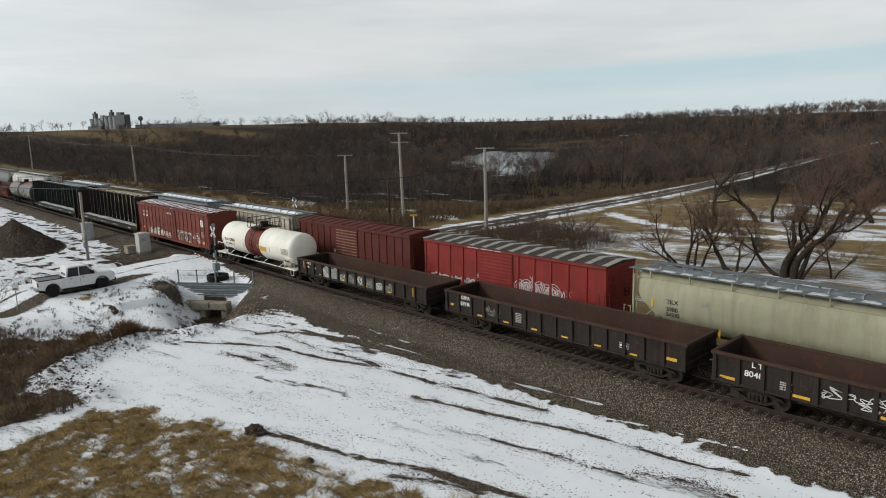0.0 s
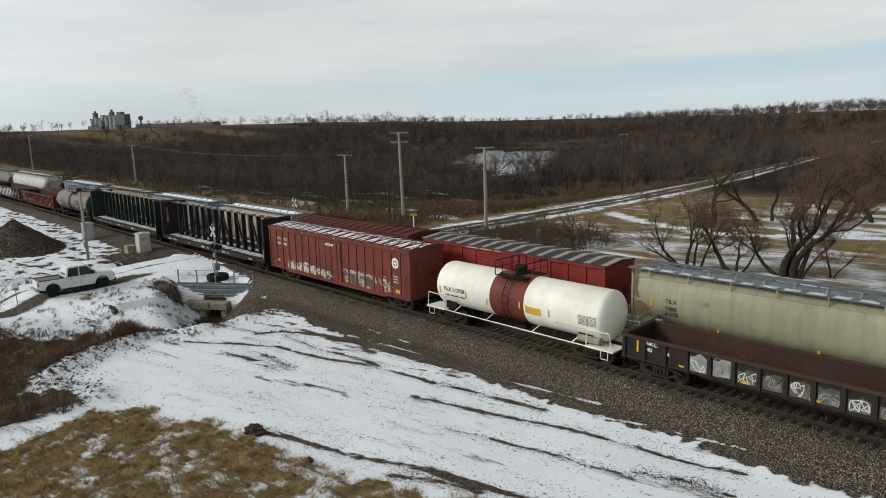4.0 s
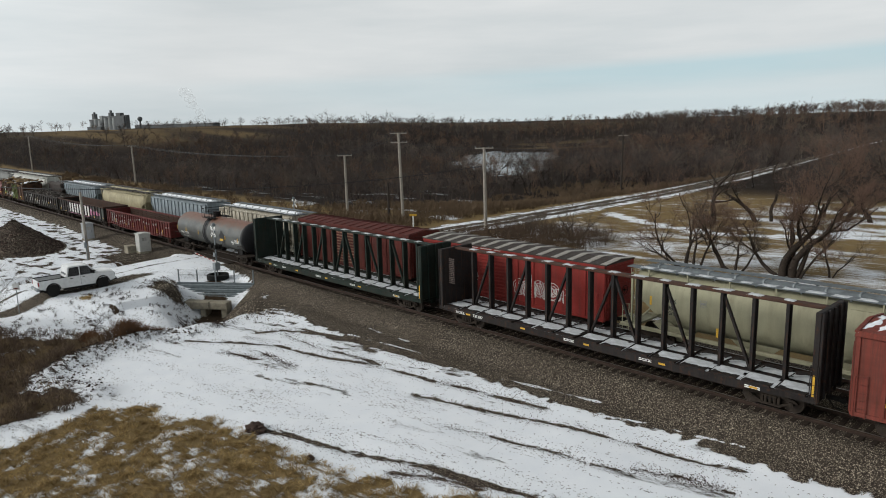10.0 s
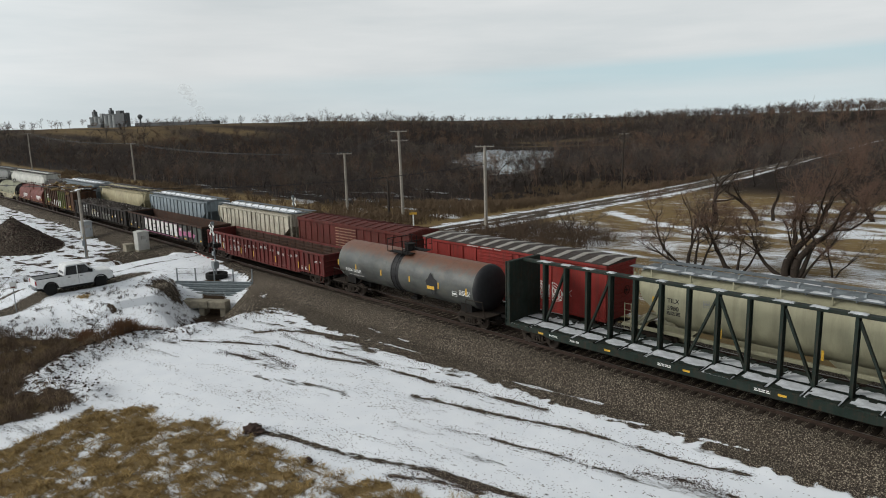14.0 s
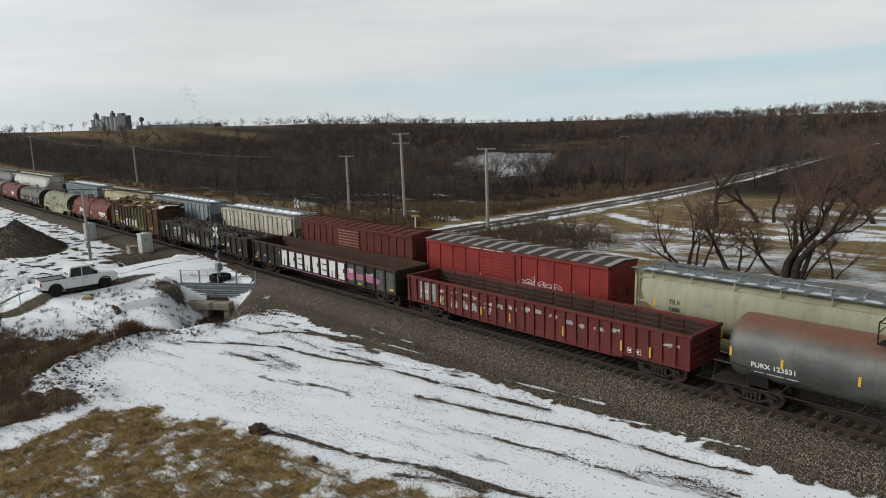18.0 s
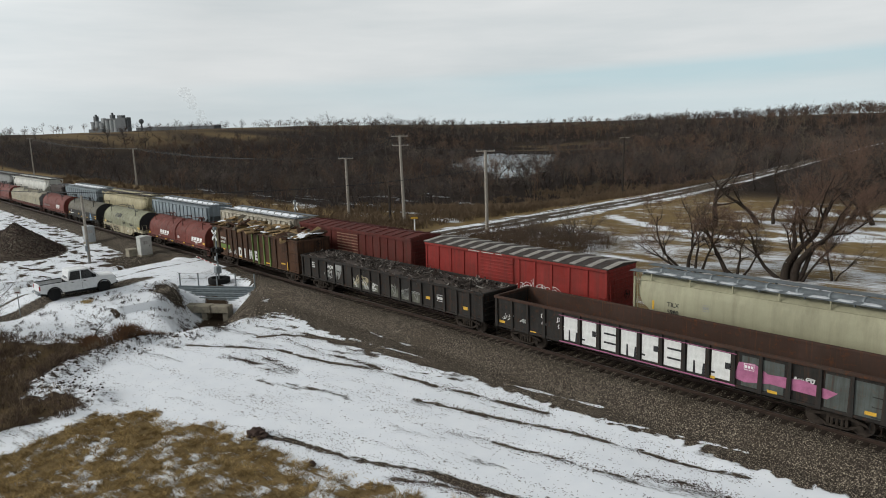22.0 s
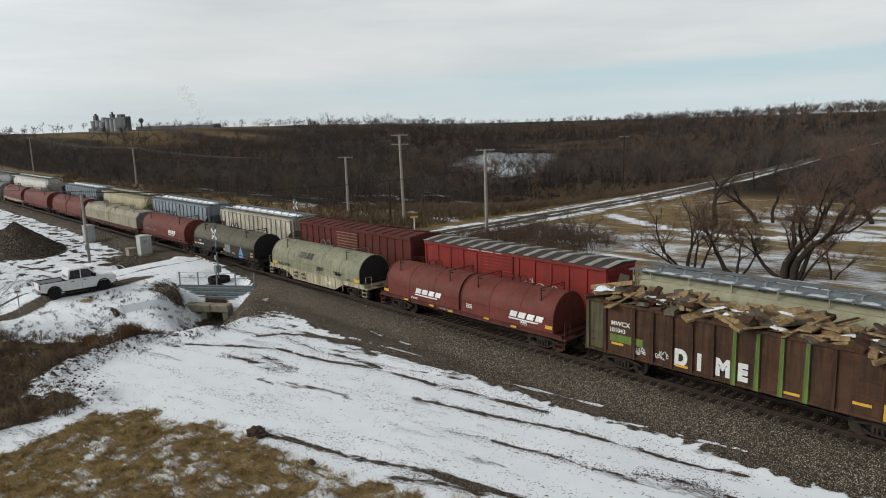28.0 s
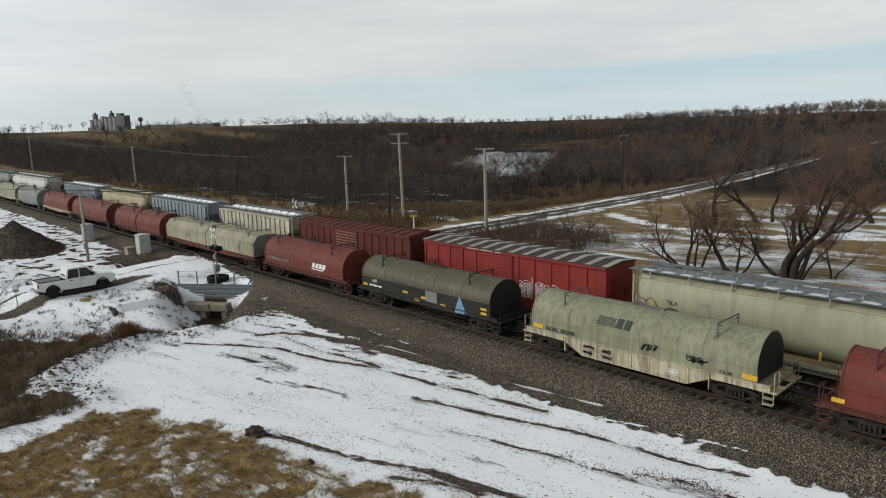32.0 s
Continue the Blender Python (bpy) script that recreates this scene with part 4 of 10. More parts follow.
def brake_wheel(car, x, z, mat):
    b = B()
    b.tube([(0, 0.28 * math.cos(2 * math.pi * i / 14), 0.28 * math.sin(2 * math.pi * i / 14)) for i in range(14)], 0.018, 5, True)
    for i in range(3):
        a = 2 * math.pi * i / 3
        b.cyl((0, 0, 0), (0, 0.28 * math.cos(a), 0.28 * math.sin(a)), 0.014, n=5)
    b.cyl((-0.12, 0, 0), (0.02, 0, 0), 0.05, n=8)
    part("brake_wheel", b, mat, car, at=pose(x, 0.45, z))


def plates(car, spots, y, w, h, mat, label="", name="reflector"):
    key = (name, w, h, mat.name)
    for x, z in spots:
        part(name, shared(key, lambda: B().box(-w / 2, w / 2, -0.006, 0.0, -h / 2, h / 2), mat), None, car, label, at=pose(x, y, z))


def small_print(car, x, z, y, w, h, lines, mat, seed):
    part("small_print", bars(random.Random(seed), w, h, lines), mat, car, at=pose(x, y, z))


def tag(car, x, z, y, cells, w, h, r, mat, seed, label="sprayed graffiti tag"):
    part("graffiti", scribble(random.Random(seed), cells, w, h, r), mat, car, label, at=pose(x, y, z))


def car_root(name, span, y, label, category, group):
    return thing(name, pose((span[0] + span[1]) / 2, y, 0), label, category, group)


TRAIN = []            # (thing, x of its middle at the start)


def moving(name, span, label, category="freight car", group="cars of the moving train"):
    c = car_root(name, span, NEAR, label, category, group)
    TRAIN.append((c, (span[0] + span[1]) / 2))
    return c, span[1] - span[0]


def parked(name, span, label, category="freight car", group="cars of the parked train"):
    return car_root(name, span, FAR, label, category, group), span[1] - span[0]


# ---- gondola ----
def gondola(car, L, top, body, inside, posts, bottom=1.0, ribs_inside=False, chord=None, deep=None, post_mats=None):
    h = L / 2
    for k in (-1, 1):
        part("side_panel", B().box(-h, h, min(k * 1.45, k * 1.50), max(k * 1.45, k * 1.50), bottom + 0.1, top - 0.14, 0.01), body, car)
        part("inner_lining", B().box(-h + 0.06, h - 0.06, min(k * 1.445, k * 1.435), max(k * 1.445, k * 1.435), 1.18, top - 0.02), inside, car, "rusty inside of the car wall")
        part("top_chord", B().box(-h, h, min(k * 1.42, k * 1.60), max(k * 1.42, k * 1.60), top - 0.16, top, 0.025), chord or body, car)
        part("side_sill", B().box(-h, h, min(k * 1.44, k * 1.56), max(k * 1.44, k * 1.56), bottom - 0.02, bottom + 0.13, 0.02), body, car)
        if deep:
            part("deep_side_sill", B().slab([(-h + 3.3, bottom), (h - 3.3, bottom), (h - 4.2, deep), (-h + 4.2, deep)], min(k * 1.46, k * 1.52), max(k * 1.46, k * 1.52)), body, car)
        places = posts if isinstance(posts, list) else [-h + 0.1 + (L - 0.2) * i / (posts - 1) for i in range(posts)]
        for i, x in enumerate(places):
            mat = body if not post_mats else post_mats(i, k) or body
            z0 = bottom - (0.12 if deep and abs(x) < h - 3.4 else 0)
            part("side_post", shared(("side_post", round(top, 2), round(z0, 2), k, mat.name), lambda: B().slab([(-0.11, z0), (0.11, z0), (0.075, top - 0.15), (-0.075, top - 0.15)], min(k * 1.50, k * 1.605), max(k * 1.50, k * 1.605)), mat), None, car, at=pose(x, 0, 0))
    for s in (-1, 1):
        e = part("end_panel", B().box(min(s * (h - 0.07), s * h), max(s * (h - 0.07), s * h), -1.5, 1.5, bottom, top - 0.02, 0.015), body, car)
        for z in (bottom + 0.35, bottom + 0.75, bottom + 1.15):
            if z < top - 0.25:
                part("end_rib", B().box(min(s * (h), s * (h + 0.09)), max(s * h, s * (h + 0.09)), -1.45, 1.45, z, z + 0.12, 0.03), body, e)
        part("end_chord", B().box(min(s * (h - 0.12), s * (h + 0.08)), max(s * (h - 0.12), s * (h + 0.08)), -1.62, 1.62, top - 0.17, top + 0.01, 0.025), chord or body, car)
    part("floor", B().box(-h + 0.07, h - 0.07, -1.44, 1.44, 1.08, 1.18), inside, car, "rusty floor")
    part("centre_sill", B().box(-h + 0.3, h - 0.3, -0.22, 0.22, 0.7, 1.07, 0.03), M["black_steel"], car)
    if ribs_inside:
        for k in (-1, 1):
            n = 5
            for j in range(n):
                z = 1.35 + (top - 1.65) * j / (n - 1)
                b = B()
                for i in range(14):
                    x0 = -h + 0.3 + (L - 0.6) * i / 14
                    b.box(x0 + 0.12, x0 + (L - 0.6) / 14 - 0.12, min(k * 1.36, k * 1.434), max(k * 1.36, k * 1.434), z, z + 0.16, 0.03)
                part("corrugation", b, inside, car)
    grabs(car, L, 1.55, 1.25, body)
    gear(car, L)
    brake_wheel(car, h + 0.12, top - 0.45, M["black_steel"])


def heap(L, w, base, rise, seed, n):
    """Where pieces of a load lie: place, turn and size."""
    r = random.Random(seed)
    for _ in range(n):
        x, y = r.uniform(-L / 2, L / 2), r.uniform(-w / 2, w / 2)
        z = base + rise * (1 - (abs(y) / (w / 2)) ** 2 * 0.7) * (0.75 + 0.25 * math.sin(x * 1.3 + seed)) * r.uniform(0.82, 1.05)
        yield r, x, y, z


# ---- boxcar ----
def boxcar(car, L, eave, ridge, body, roof, posts, door, sill=1.0, mid_sill=0.85, rib_mat=None, ribs=14, door_x=(-1.5, 1.5), end=None, post_mat=None, rib_w=0.05):
    h = L / 2
    part("body", B().box(-h, h, -1.5, 1.5, sill, eave, 0.02), body, car)
    part("roof", B().prism([(-1.62, eave - 0.02), (-1.62, eave + 0.06), (-0.75, eave + (ridge - eave) * 0.62), (0, ridge), (0.75, eave + (ridge - eave) * 0.62), (1.62, eave + 0.06), (1.62, eave - 0.02)], -h - 0.04, h + 0.04), roof, car)
    for i in range(ribs + 1):
        x = -h + 0.1 + (L - 0.2) * i / ribs
        b = B()
        prof = [(-1.60, eave + 0.06), (-0.75, eave + (ridge - eave) * 0.62), (0, ridge), (0.75, eave + (ridge - eave) * 0.62), (1.60, eave + 0.06)]
        b.prism([(y, z) for y, z in prof] + [(y, z + (0.055 if rib_w < 0.1 else 0.025)) for y, z in reversed(prof)], -rib_w, rib_w)
        part("roof_rib", shared(("roof_rib", eave, ridge, rib_w, (rib_mat or roof).name), lambda: b, rib_mat or roof), None, car, at=pose(x, 0, 0))
    for k in (-1, 1):
        part("side_sill", B().slab([(-h, sill + 0.1), (h, sill + 0.1), (h, sill - 0.06), (h - 2.6, sill - 0.06), (h - 3.0, mid_sill), (-h + 3.0, mid_sill), (-h + 2.6, sill - 0.06), (-h, sill - 0.06)], min(k * 1.46, k * 1.55), max(k * 1.46, k * 1.55)), body, car)
        part("eave_rail", B().box(-h, h, min(k * 1.5, k * 1.63), max(k * 1.5, k * 1.63), eave - 0.18, eave, 0.02), body, car)
        for x in posts:
            part("side_post", shared(("box_post", eave, sill, (post_mat or body).name), lambda: B().slab([(-0.075, sill), (0.075, sill), (0.075, eave - 0.16), (-0.075, eave - 0.16)], -0.06, 0.0), post_mat or body), None, car, at=pose(x, k * 1.5, 0, 0, 0, 0 if k < 0 else 180))
        door(car, k, door_x, sill, eave)
    for s in (-1, 1):
        e = part("end_wall", B().box(min(s * h, s * (h + 0.03)), max(s * h, s * (h + 0.03)), -1.5, 1.5, sill, eave + 0.02), end or body, car)
        for i in range(11):
            z = sill + 0.25 + i * (eave - sill - 0.45) / 10
            part("end_rib", shared(("box_end_rib", s, (end or body).name), lambda: B().prism([(-1.42, -0.06), (1.42, -0.06), (1.42, 0.06), (-1.42, 0.06)], min(s * 0.02, s * 0.08), max(s * 0.02, s * 0.08)), end or body), None, e, at=pose(s * h, 0, z))
        ladder(car, s * (h - 0.33), -1.56, sill - 0.1, sill + 1.7, body)
        ladder(car, s * (h + 0.1), -1.15, sill, eave - 0.6, body, 0.4, 90)
    gear(car, L, 2.1)
    part("centre_sill", B().box(-h + 0.2, h - 0.2, -0.3, 0.3, 0.62, sill, 0.03), M["black_steel"], car)
    brake_wheel(car, h + 0.12, 2.6, M["black_steel"])


def plug_door(mat, rod):
    def make(car, k, span, sill, eave):
        y0, y1 = (1.52, 1.6)
        d = part("door", B().box(span[0], span[1], min(k * y0, k * y1), max(k * y0, k * y1), sill + 0.06, eave - 0.25, 0.03), mat, car)
        for i in range(4):
            x = span[0] + (span[1] - span[0]) * (0.14 + 0.24 * i)
            part("locking_rod", B().cyl((x, k * 1.625, sill + 0.1), (x, k * 1.625, eave - 0.3), 0.02, n=6), rod, d)
        for z in (sill + 1.0, sill + 1.9):
            part("door_batten", B().box(span[0] + 0.05, span[1] - 0.05, min(k * 1.595, k * 1.625), max(k * 1.595, k * 1.625), z, z + 0.08, 0.01), mat, d)
        part("door_track", B().box(span[0] - 1.4, span[1] + 1.4, min(k * 1.5, k * 1.64), max(k * 1.5, k * 1.64), sill - 0.02, sill + 0.07, 0.01), rod, car)
    return make


def ribbed_door(mat, ribs_mat, n=12):
    def make(car, k, span, sill, eave):
        d = part("door", B().box(span[0], span[1], min(k * 1.52, k * 1.57), max(k * 1.52, k * 1.57), sill + 0.06, eave - 0.2, 0.02), mat, car)
        for i in range(n):
            z = sill + 0.2 + (eave - sill - 0.6) * i / (n - 1)
            part("door_rib", B().box(span[0] + 0.06, span[1] - 0.06, min(k * 1.56, k * 1.61), max(k * 1.56, k * 1.61), z, z + 0.09, 0.02), ribs_mat, d)
        part("door_track", B().box(span[0] - 2.4, span[1] + 0.2, min(k * 1.5, k * 1.6), max(k * 1.5, k * 1.6), sill - 0.02, sill + 0.06, 0.01), mat, car)
    return make


# ---- tank car ----
def tank_car(car, L, shell_L, r, zc, bands, head_mat, metal, ladder_mat, dome_x, ladder_lower=True, platform=2.2):
    """bands: (x0, x1, material) along the shell."""
    hd = 0.55
    for x0, x1, mat in bands:
        prof = []
        if x0 <= -shell_L / 2 + 0.01:
            prof += [(-shell_L / 2 + hd * (1 - math.sin(a)), r * math.cos(a)) for a in [math.pi / 2 * (1 - i / 8) for i in range(9)]]
            prof[0] = (prof[0][0], 0.02)
        else:
            prof.append((x0, r))
        if x1 >= shell_L / 2 - 0.01:
            prof += [(shell_L / 2 - hd * (1 - math.sin(a)), max(0.02, r * math.cos(a))) for a in [math.pi / 2 * i / 8 for i in range(9)]]
        else:
            prof.append((x1, r))
        part("shell", B().lathe(prof, 0, zc, 48), mat, car, smooth=True)
    n = int(shell_L / 2.6)
    for i in range(1, n):
        x = -shell_L / 2 + shell_L * i / n
        part("weld_seam", B().lathe([(x - 0.02, r - 0.01), (x - 0.015, r + 0.006), (x + 0.015, r + 0.006), (x + 0.02, r - 0.01)], 0, zc, 48), [m for a, b_, m in bands if a <= x <= b_][0], car, smooth=True)
    for s in (-1, 1):
        part("end_platform", B().box(min(s * (L / 2 - 1.75), s * L / 2), max(s * (L / 2 - 1.75), s * L / 2), -1.5, 1.5, 0.92, 1.0, 0.01), metal, car)
        part("stub_sill", B().box(min(s * (L / 2 - 3.2), s * (L / 2 + 0.02)), max(s * (L / 2 - 3.2), s * (L / 2 + 0.02)), -0.25, 0.25, 0.62, 1.02, 0.03), M["black_steel"], car)
        part("saddle", B().slab([(s * (L / 2 - 2.5), 0.95), (s * (L / 2 - 1.5), 0.95), (s * (L / 2 - 1.55), zc - r * 0.55), (s * (L / 2 - 2.45), zc - r * 0.55)], -1.1, 1.1), M["black_steel"], car)
        for k in (-1, 1):
            b = B().tube([(s * (L / 2 - 1.7), k * 1.48, 0.98), (s * (L / 2 - 1.65), k * 1.48, 1.9), (s * (L / 2 - 0.25), k * 1.48, 1.95), (s * (L / 2 - 0.1), k * 1.45, 0.98)], 0.03, 6)
            b.tube([(s * (L / 2 - 0.3), k * 1.5, 0.95), (s * (L / 2 - 0.3), k * 1.5, 0.5), (s * (L / 2 - 0.75), k * 1.5, 0.5), (s * (L / 2 - 0.75), k * 1.5, 0.95)], 0.025, 5)
            part("handrail", b, metal, car)
    for k in (-1, 1):
        b = B().cyl((-L / 2 + 0.1, k * 1.5, 0.99), (L / 2 - 0.1, k * 1.5, 0.99), 0.032, n=6)
        for x in [-L / 4 - 1, -L / 8, L / 8, L / 4 + 1]:
            b.cyl((x, k * 1.5, 0.99), (x + 0.3, k * 1.1, zc - r * 0.75), 0.03, n=6)
        part("side_rail", b, metal, car)
    # manway with its platform
    d = dome_x
    top = zc + r
    part("manway", B().cyl((d, 0, top - 0.12), (d, 0, top + 0.42), 0.36, n=20).cyl((d, 0, top + 0.42), (d, 0, top + 0.5), 0.4, n=20).cyl((d - 0.55, 0.2, top - 0.1), (d - 0.55, 0.2, top + 0.22), 0.12, n=10), M["black_steel"], car)
    p = B()
    for k in (-1, 1):
        p.box(d - platform / 2, d + platform / 2, min(k * 0.45, k * 1.15), max(k * 0.45, k * 1.15), top - 0.06, top - 0.02, 0.01)
    part("platform", p, M["black_steel"], car)
    b = B()
    for s in (-1, 1):
        x = d + s * platform / 2
        b.tube([(x, -1.12, top - 0.05), (x, -1.12, top + 0.85), (x, 1.12, top + 0.85), (x, 1.12, top - 0.05)], 0.03, 6)
        b.cyl((x, -1.12, top + 0.45), (x, 1.12, top + 0.45), 0.02, n=5)
    for k in (-1, 1):
        for s in (-1, 1):
            b.tube([(d + s * platform / 2, k * 1.12, top + 0.85), (d + s * 0.55, k * 1.12, top + 0.85), (d + s * 0.55, k * 1.12, top - 0.05)], 0.03, 6)
    part("railing", b, ladder_mat, car)
    pts = []
    for i in range(9):
        a = math.radians(250 - i * 18.5)
        pts.append((0, (r + 0.12) * math.cos(a), zc + (r + 0.12) * math.sin(a)))
    for k in (-1, 1):
        b = B()
        q = [(x, -k * y if k > 0 else y, z) for x, y, z in pts]
        for s in (-0.22, 0.22):
            b.tube([(d + s, y, z) for x, y, z in q], 0.022, 5)
        for y0, z0 in [((q[i][1] + q[i + 1][1]) / 2, (q[i][2] + q[i + 1][2]) / 2) for i in range(8)]:
            b.cyl((d - 0.22, y0, z0), (d + 0.22, y0, z0), 0.016, n=5)
        part("ladder", b, ladder_mat, car)
    gear(car, L, 1.75)
    part("bottom_outlet", B().cyl((0.1, 0, zc - r + 0.1), (0.1, 0, 0.55), 0.16, n=12).box(-0.25, 0.45, -0.3, 0.3, 0.55, 0.75, 0.05), M["black_steel"], car)


# ---- centre-beam flat car ----
P_TOP = {"chord": paint("rusty_brown_chord", (0.055, 0.026, 0.018), 0.75, 0.4, 0.3)}


def centre_beam(car, L, top, mat, bays, bulk_label, chord=None):
    h = L / 2
    part("centre_sill", B().box(-h + 0.2, h - 0.2, -0.28, 0.28, 0.62, 1.1, 0.03), mat, car)
    rnd = random.Random(int(L * 100))
    for k in (-1, 1):
        part("side_sill", B().slab([(-h, 1.14), (h, 1.14), (h, 0.92), (h - 2.8, 0.88), (h - 3.4, 0.76), (-h + 3.4, 0.76), (-h + 2.8, 0.88), (-h, 0.92)], min(k * 1.38, k * 1.47), max(k * 1.38, k * 1.47)), mat, car)
    for s in (-1, 1):
        b = part("bulkhead", B().box(min(s * (h - 0.26), s * h), max(s * (h - 0.26), s * h), -1.44, 1.44, 1.1, top, 0.04), mat, car, bulk_label)
        for k in (-1.38, -0.7, 0.0, 0.7, 1.38):
            part("bulkhead_stiffener", B().box(min(s * h, s * (h + 0.1)), max(s * h, s * (h + 0.1)), k - 0.06, k + 0.06, 0.95, top - 0.02, 0.02), mat, b)
        ladder(car, s * (h - 0.13), -1.46, 0.9, 2.6, mat, 0.3)
    part("top_chord", B().box(-h + 0.2, h - 0.2, -0.24, 0.24, top - 0.17, top - 0.03, 0.03), chord or P_TOP["chord"], car)
    bay = (L - 0.6) / bays
    for i in range(bays):
        x = -h + 0.3 + bay * (i + 0.5)
        part("deck_riser", shared(("deck_riser", round(bay, 2), mat.name), lambda: B().prism([(-1.44, 1.12), (-1.44, 1.22), (-0.2, 1.14), (0.2, 1.14), (1.44, 1.22), (1.44, 1.12)], -bay / 2 + 0.13, bay / 2 - 0.13), mat), None, car, at=pose(x, 0, 0))
        part("cross_bearer", shared(("cross_bearer", mat.name), lambda: B().box(-0.14, 0.14, -1.42, 1.42, 0.9, 1.12, 0.02), mat), None, car, at=pose(x + bay / 2, 0, 0))
        for k in (-1, 1):
            part("snow_patch", patch(bay * rnd.uniform(0.82, 1.0), rnd.uniform(1.1, 1.4), 0.04, rnd), M["thin_snow"], car, "patch of snow", smooth=True, at=pose(x + rnd.uniform(-0.06, 0.06), k * 0.78, 1.165 + 0.02, k * -3.5, 0, 0))
        if 0 < i:
            xp = -h + 0.3 + bay * i
            part("post", shared(("beam_post", round(top, 2), mat.name), lambda: B().box(-0.07, 0.07, -0.2, -0.16, 1.1, top - 0.18).box(-0.07, 0.07, 0.16, 0.2, 1.1, top - 0.18).box(-0.012, 0.012, -0.16, 0.16, 1.1, top - 0.18), mat), None, car, at=pose(xp, 0, 0))
            part("snow_cap", patch(rnd.uniform(0.5, 1.0), 0.46, 0.06, rnd), M["thin_snow"], car, "small cap of snow", smooth=True, at=pose(xp, 0, top - 0.03))
    for i in range(1, bays - 1):
        if i % 2 == (0 if i < bays / 2 else 1):
            continue
        x0, x1 = -h + 0.3 + bay * i, -h + 0.3 + bay * (i + 1)
        za, zb = (1.2, top - 0.35) if i < bays / 2 else (top - 0.35, 1.2)
        part("diagonal_brace", B().slab([(x0, za), (x0 + 0.11, za), (x1, zb), (x1 - 0.11, zb)], -0.09, 0.09), mat, car)
    gear(car, L, 2.0)
    plates(car, [(-h + 2.6 + i * (L - 5.2) / 4, 0.98) for i in range(5)], -1.475, 0.36, 0.1, M["yellow"])
    plates(car, [(h - 0.14, 1.7)], -1.46, 0.09, 0.95, M["yellow"])
    for i, x in enumerate((-1.5, 3.2, h - 3)):
        small_print(car, x, 0.90, -1.475, 0.7, 0.16, 2, M["white"], i + 3)


def drift(rnd, length, width, hgt):
    """A ragged strip of snow lying along y."""
    b, vs, fs, m = B(), [], [], 12
    for i in range(m + 1):
        v = i / m * 2 - 1
        w = width * (1 - abs(v) ** 3) * rnd.uniform(0.5, 1.0)
        o = rnd.uniform(-0.05, 0.05)
        for u, z in ((-1, -0.004), (-0.5, hgt * 0.7), (0, hgt), (0.5, hgt * 0.7), (1, -0.004)):
            vs.append((o + u * w / 2, v * length / 2, z))
    for i in range(m):
        for j in range(4):
            fs.append((i * 5 + j, i * 5 + j + 1, i * 5 + j + 6, i * 5 + j + 5))
    return b.face_set(vs, fs)


def patch(lx, ly, hgt, rnd):
    """A low uneven mound of snow."""
    nx_, ny_ = 12, 9
    b = B()
    vs = []
    o = Vector((rnd.uniform(0, 90), rnd.uniform(0, 90), 0))
    for j in range(ny_ + 1):
        for i in range(nx_ + 1):
            u, v = i / nx_ * 2 - 1, j / ny_ * 2 - 1
            n1 = noise.noise(o + Vector((u * lx * 1.6, v * ly * 1.6, 0))) * 0.75 + noise.noise(o + Vector((u * lx * 5, v * ly * 5, 3))) * 0.45
            e = 0.72 - max(abs(u), abs(v)) ** 2.2 * 0.95 + n1 * 0.75
            vs.append((u * lx / 2, v * ly / 2, hgt * min(1, max(-0.3, e))))
    fs = []
    w = nx_ + 1
    for j in range(ny_):
        for i in range(nx_):
            q = (j * w + i, j * w + i + 1, (j + 1) * w + i + 1, (j + 1) * w + i)
            if max(vs[k][2] for k in q) > 0:
                fs.append(q)
    return b.face_set(vs, fs)


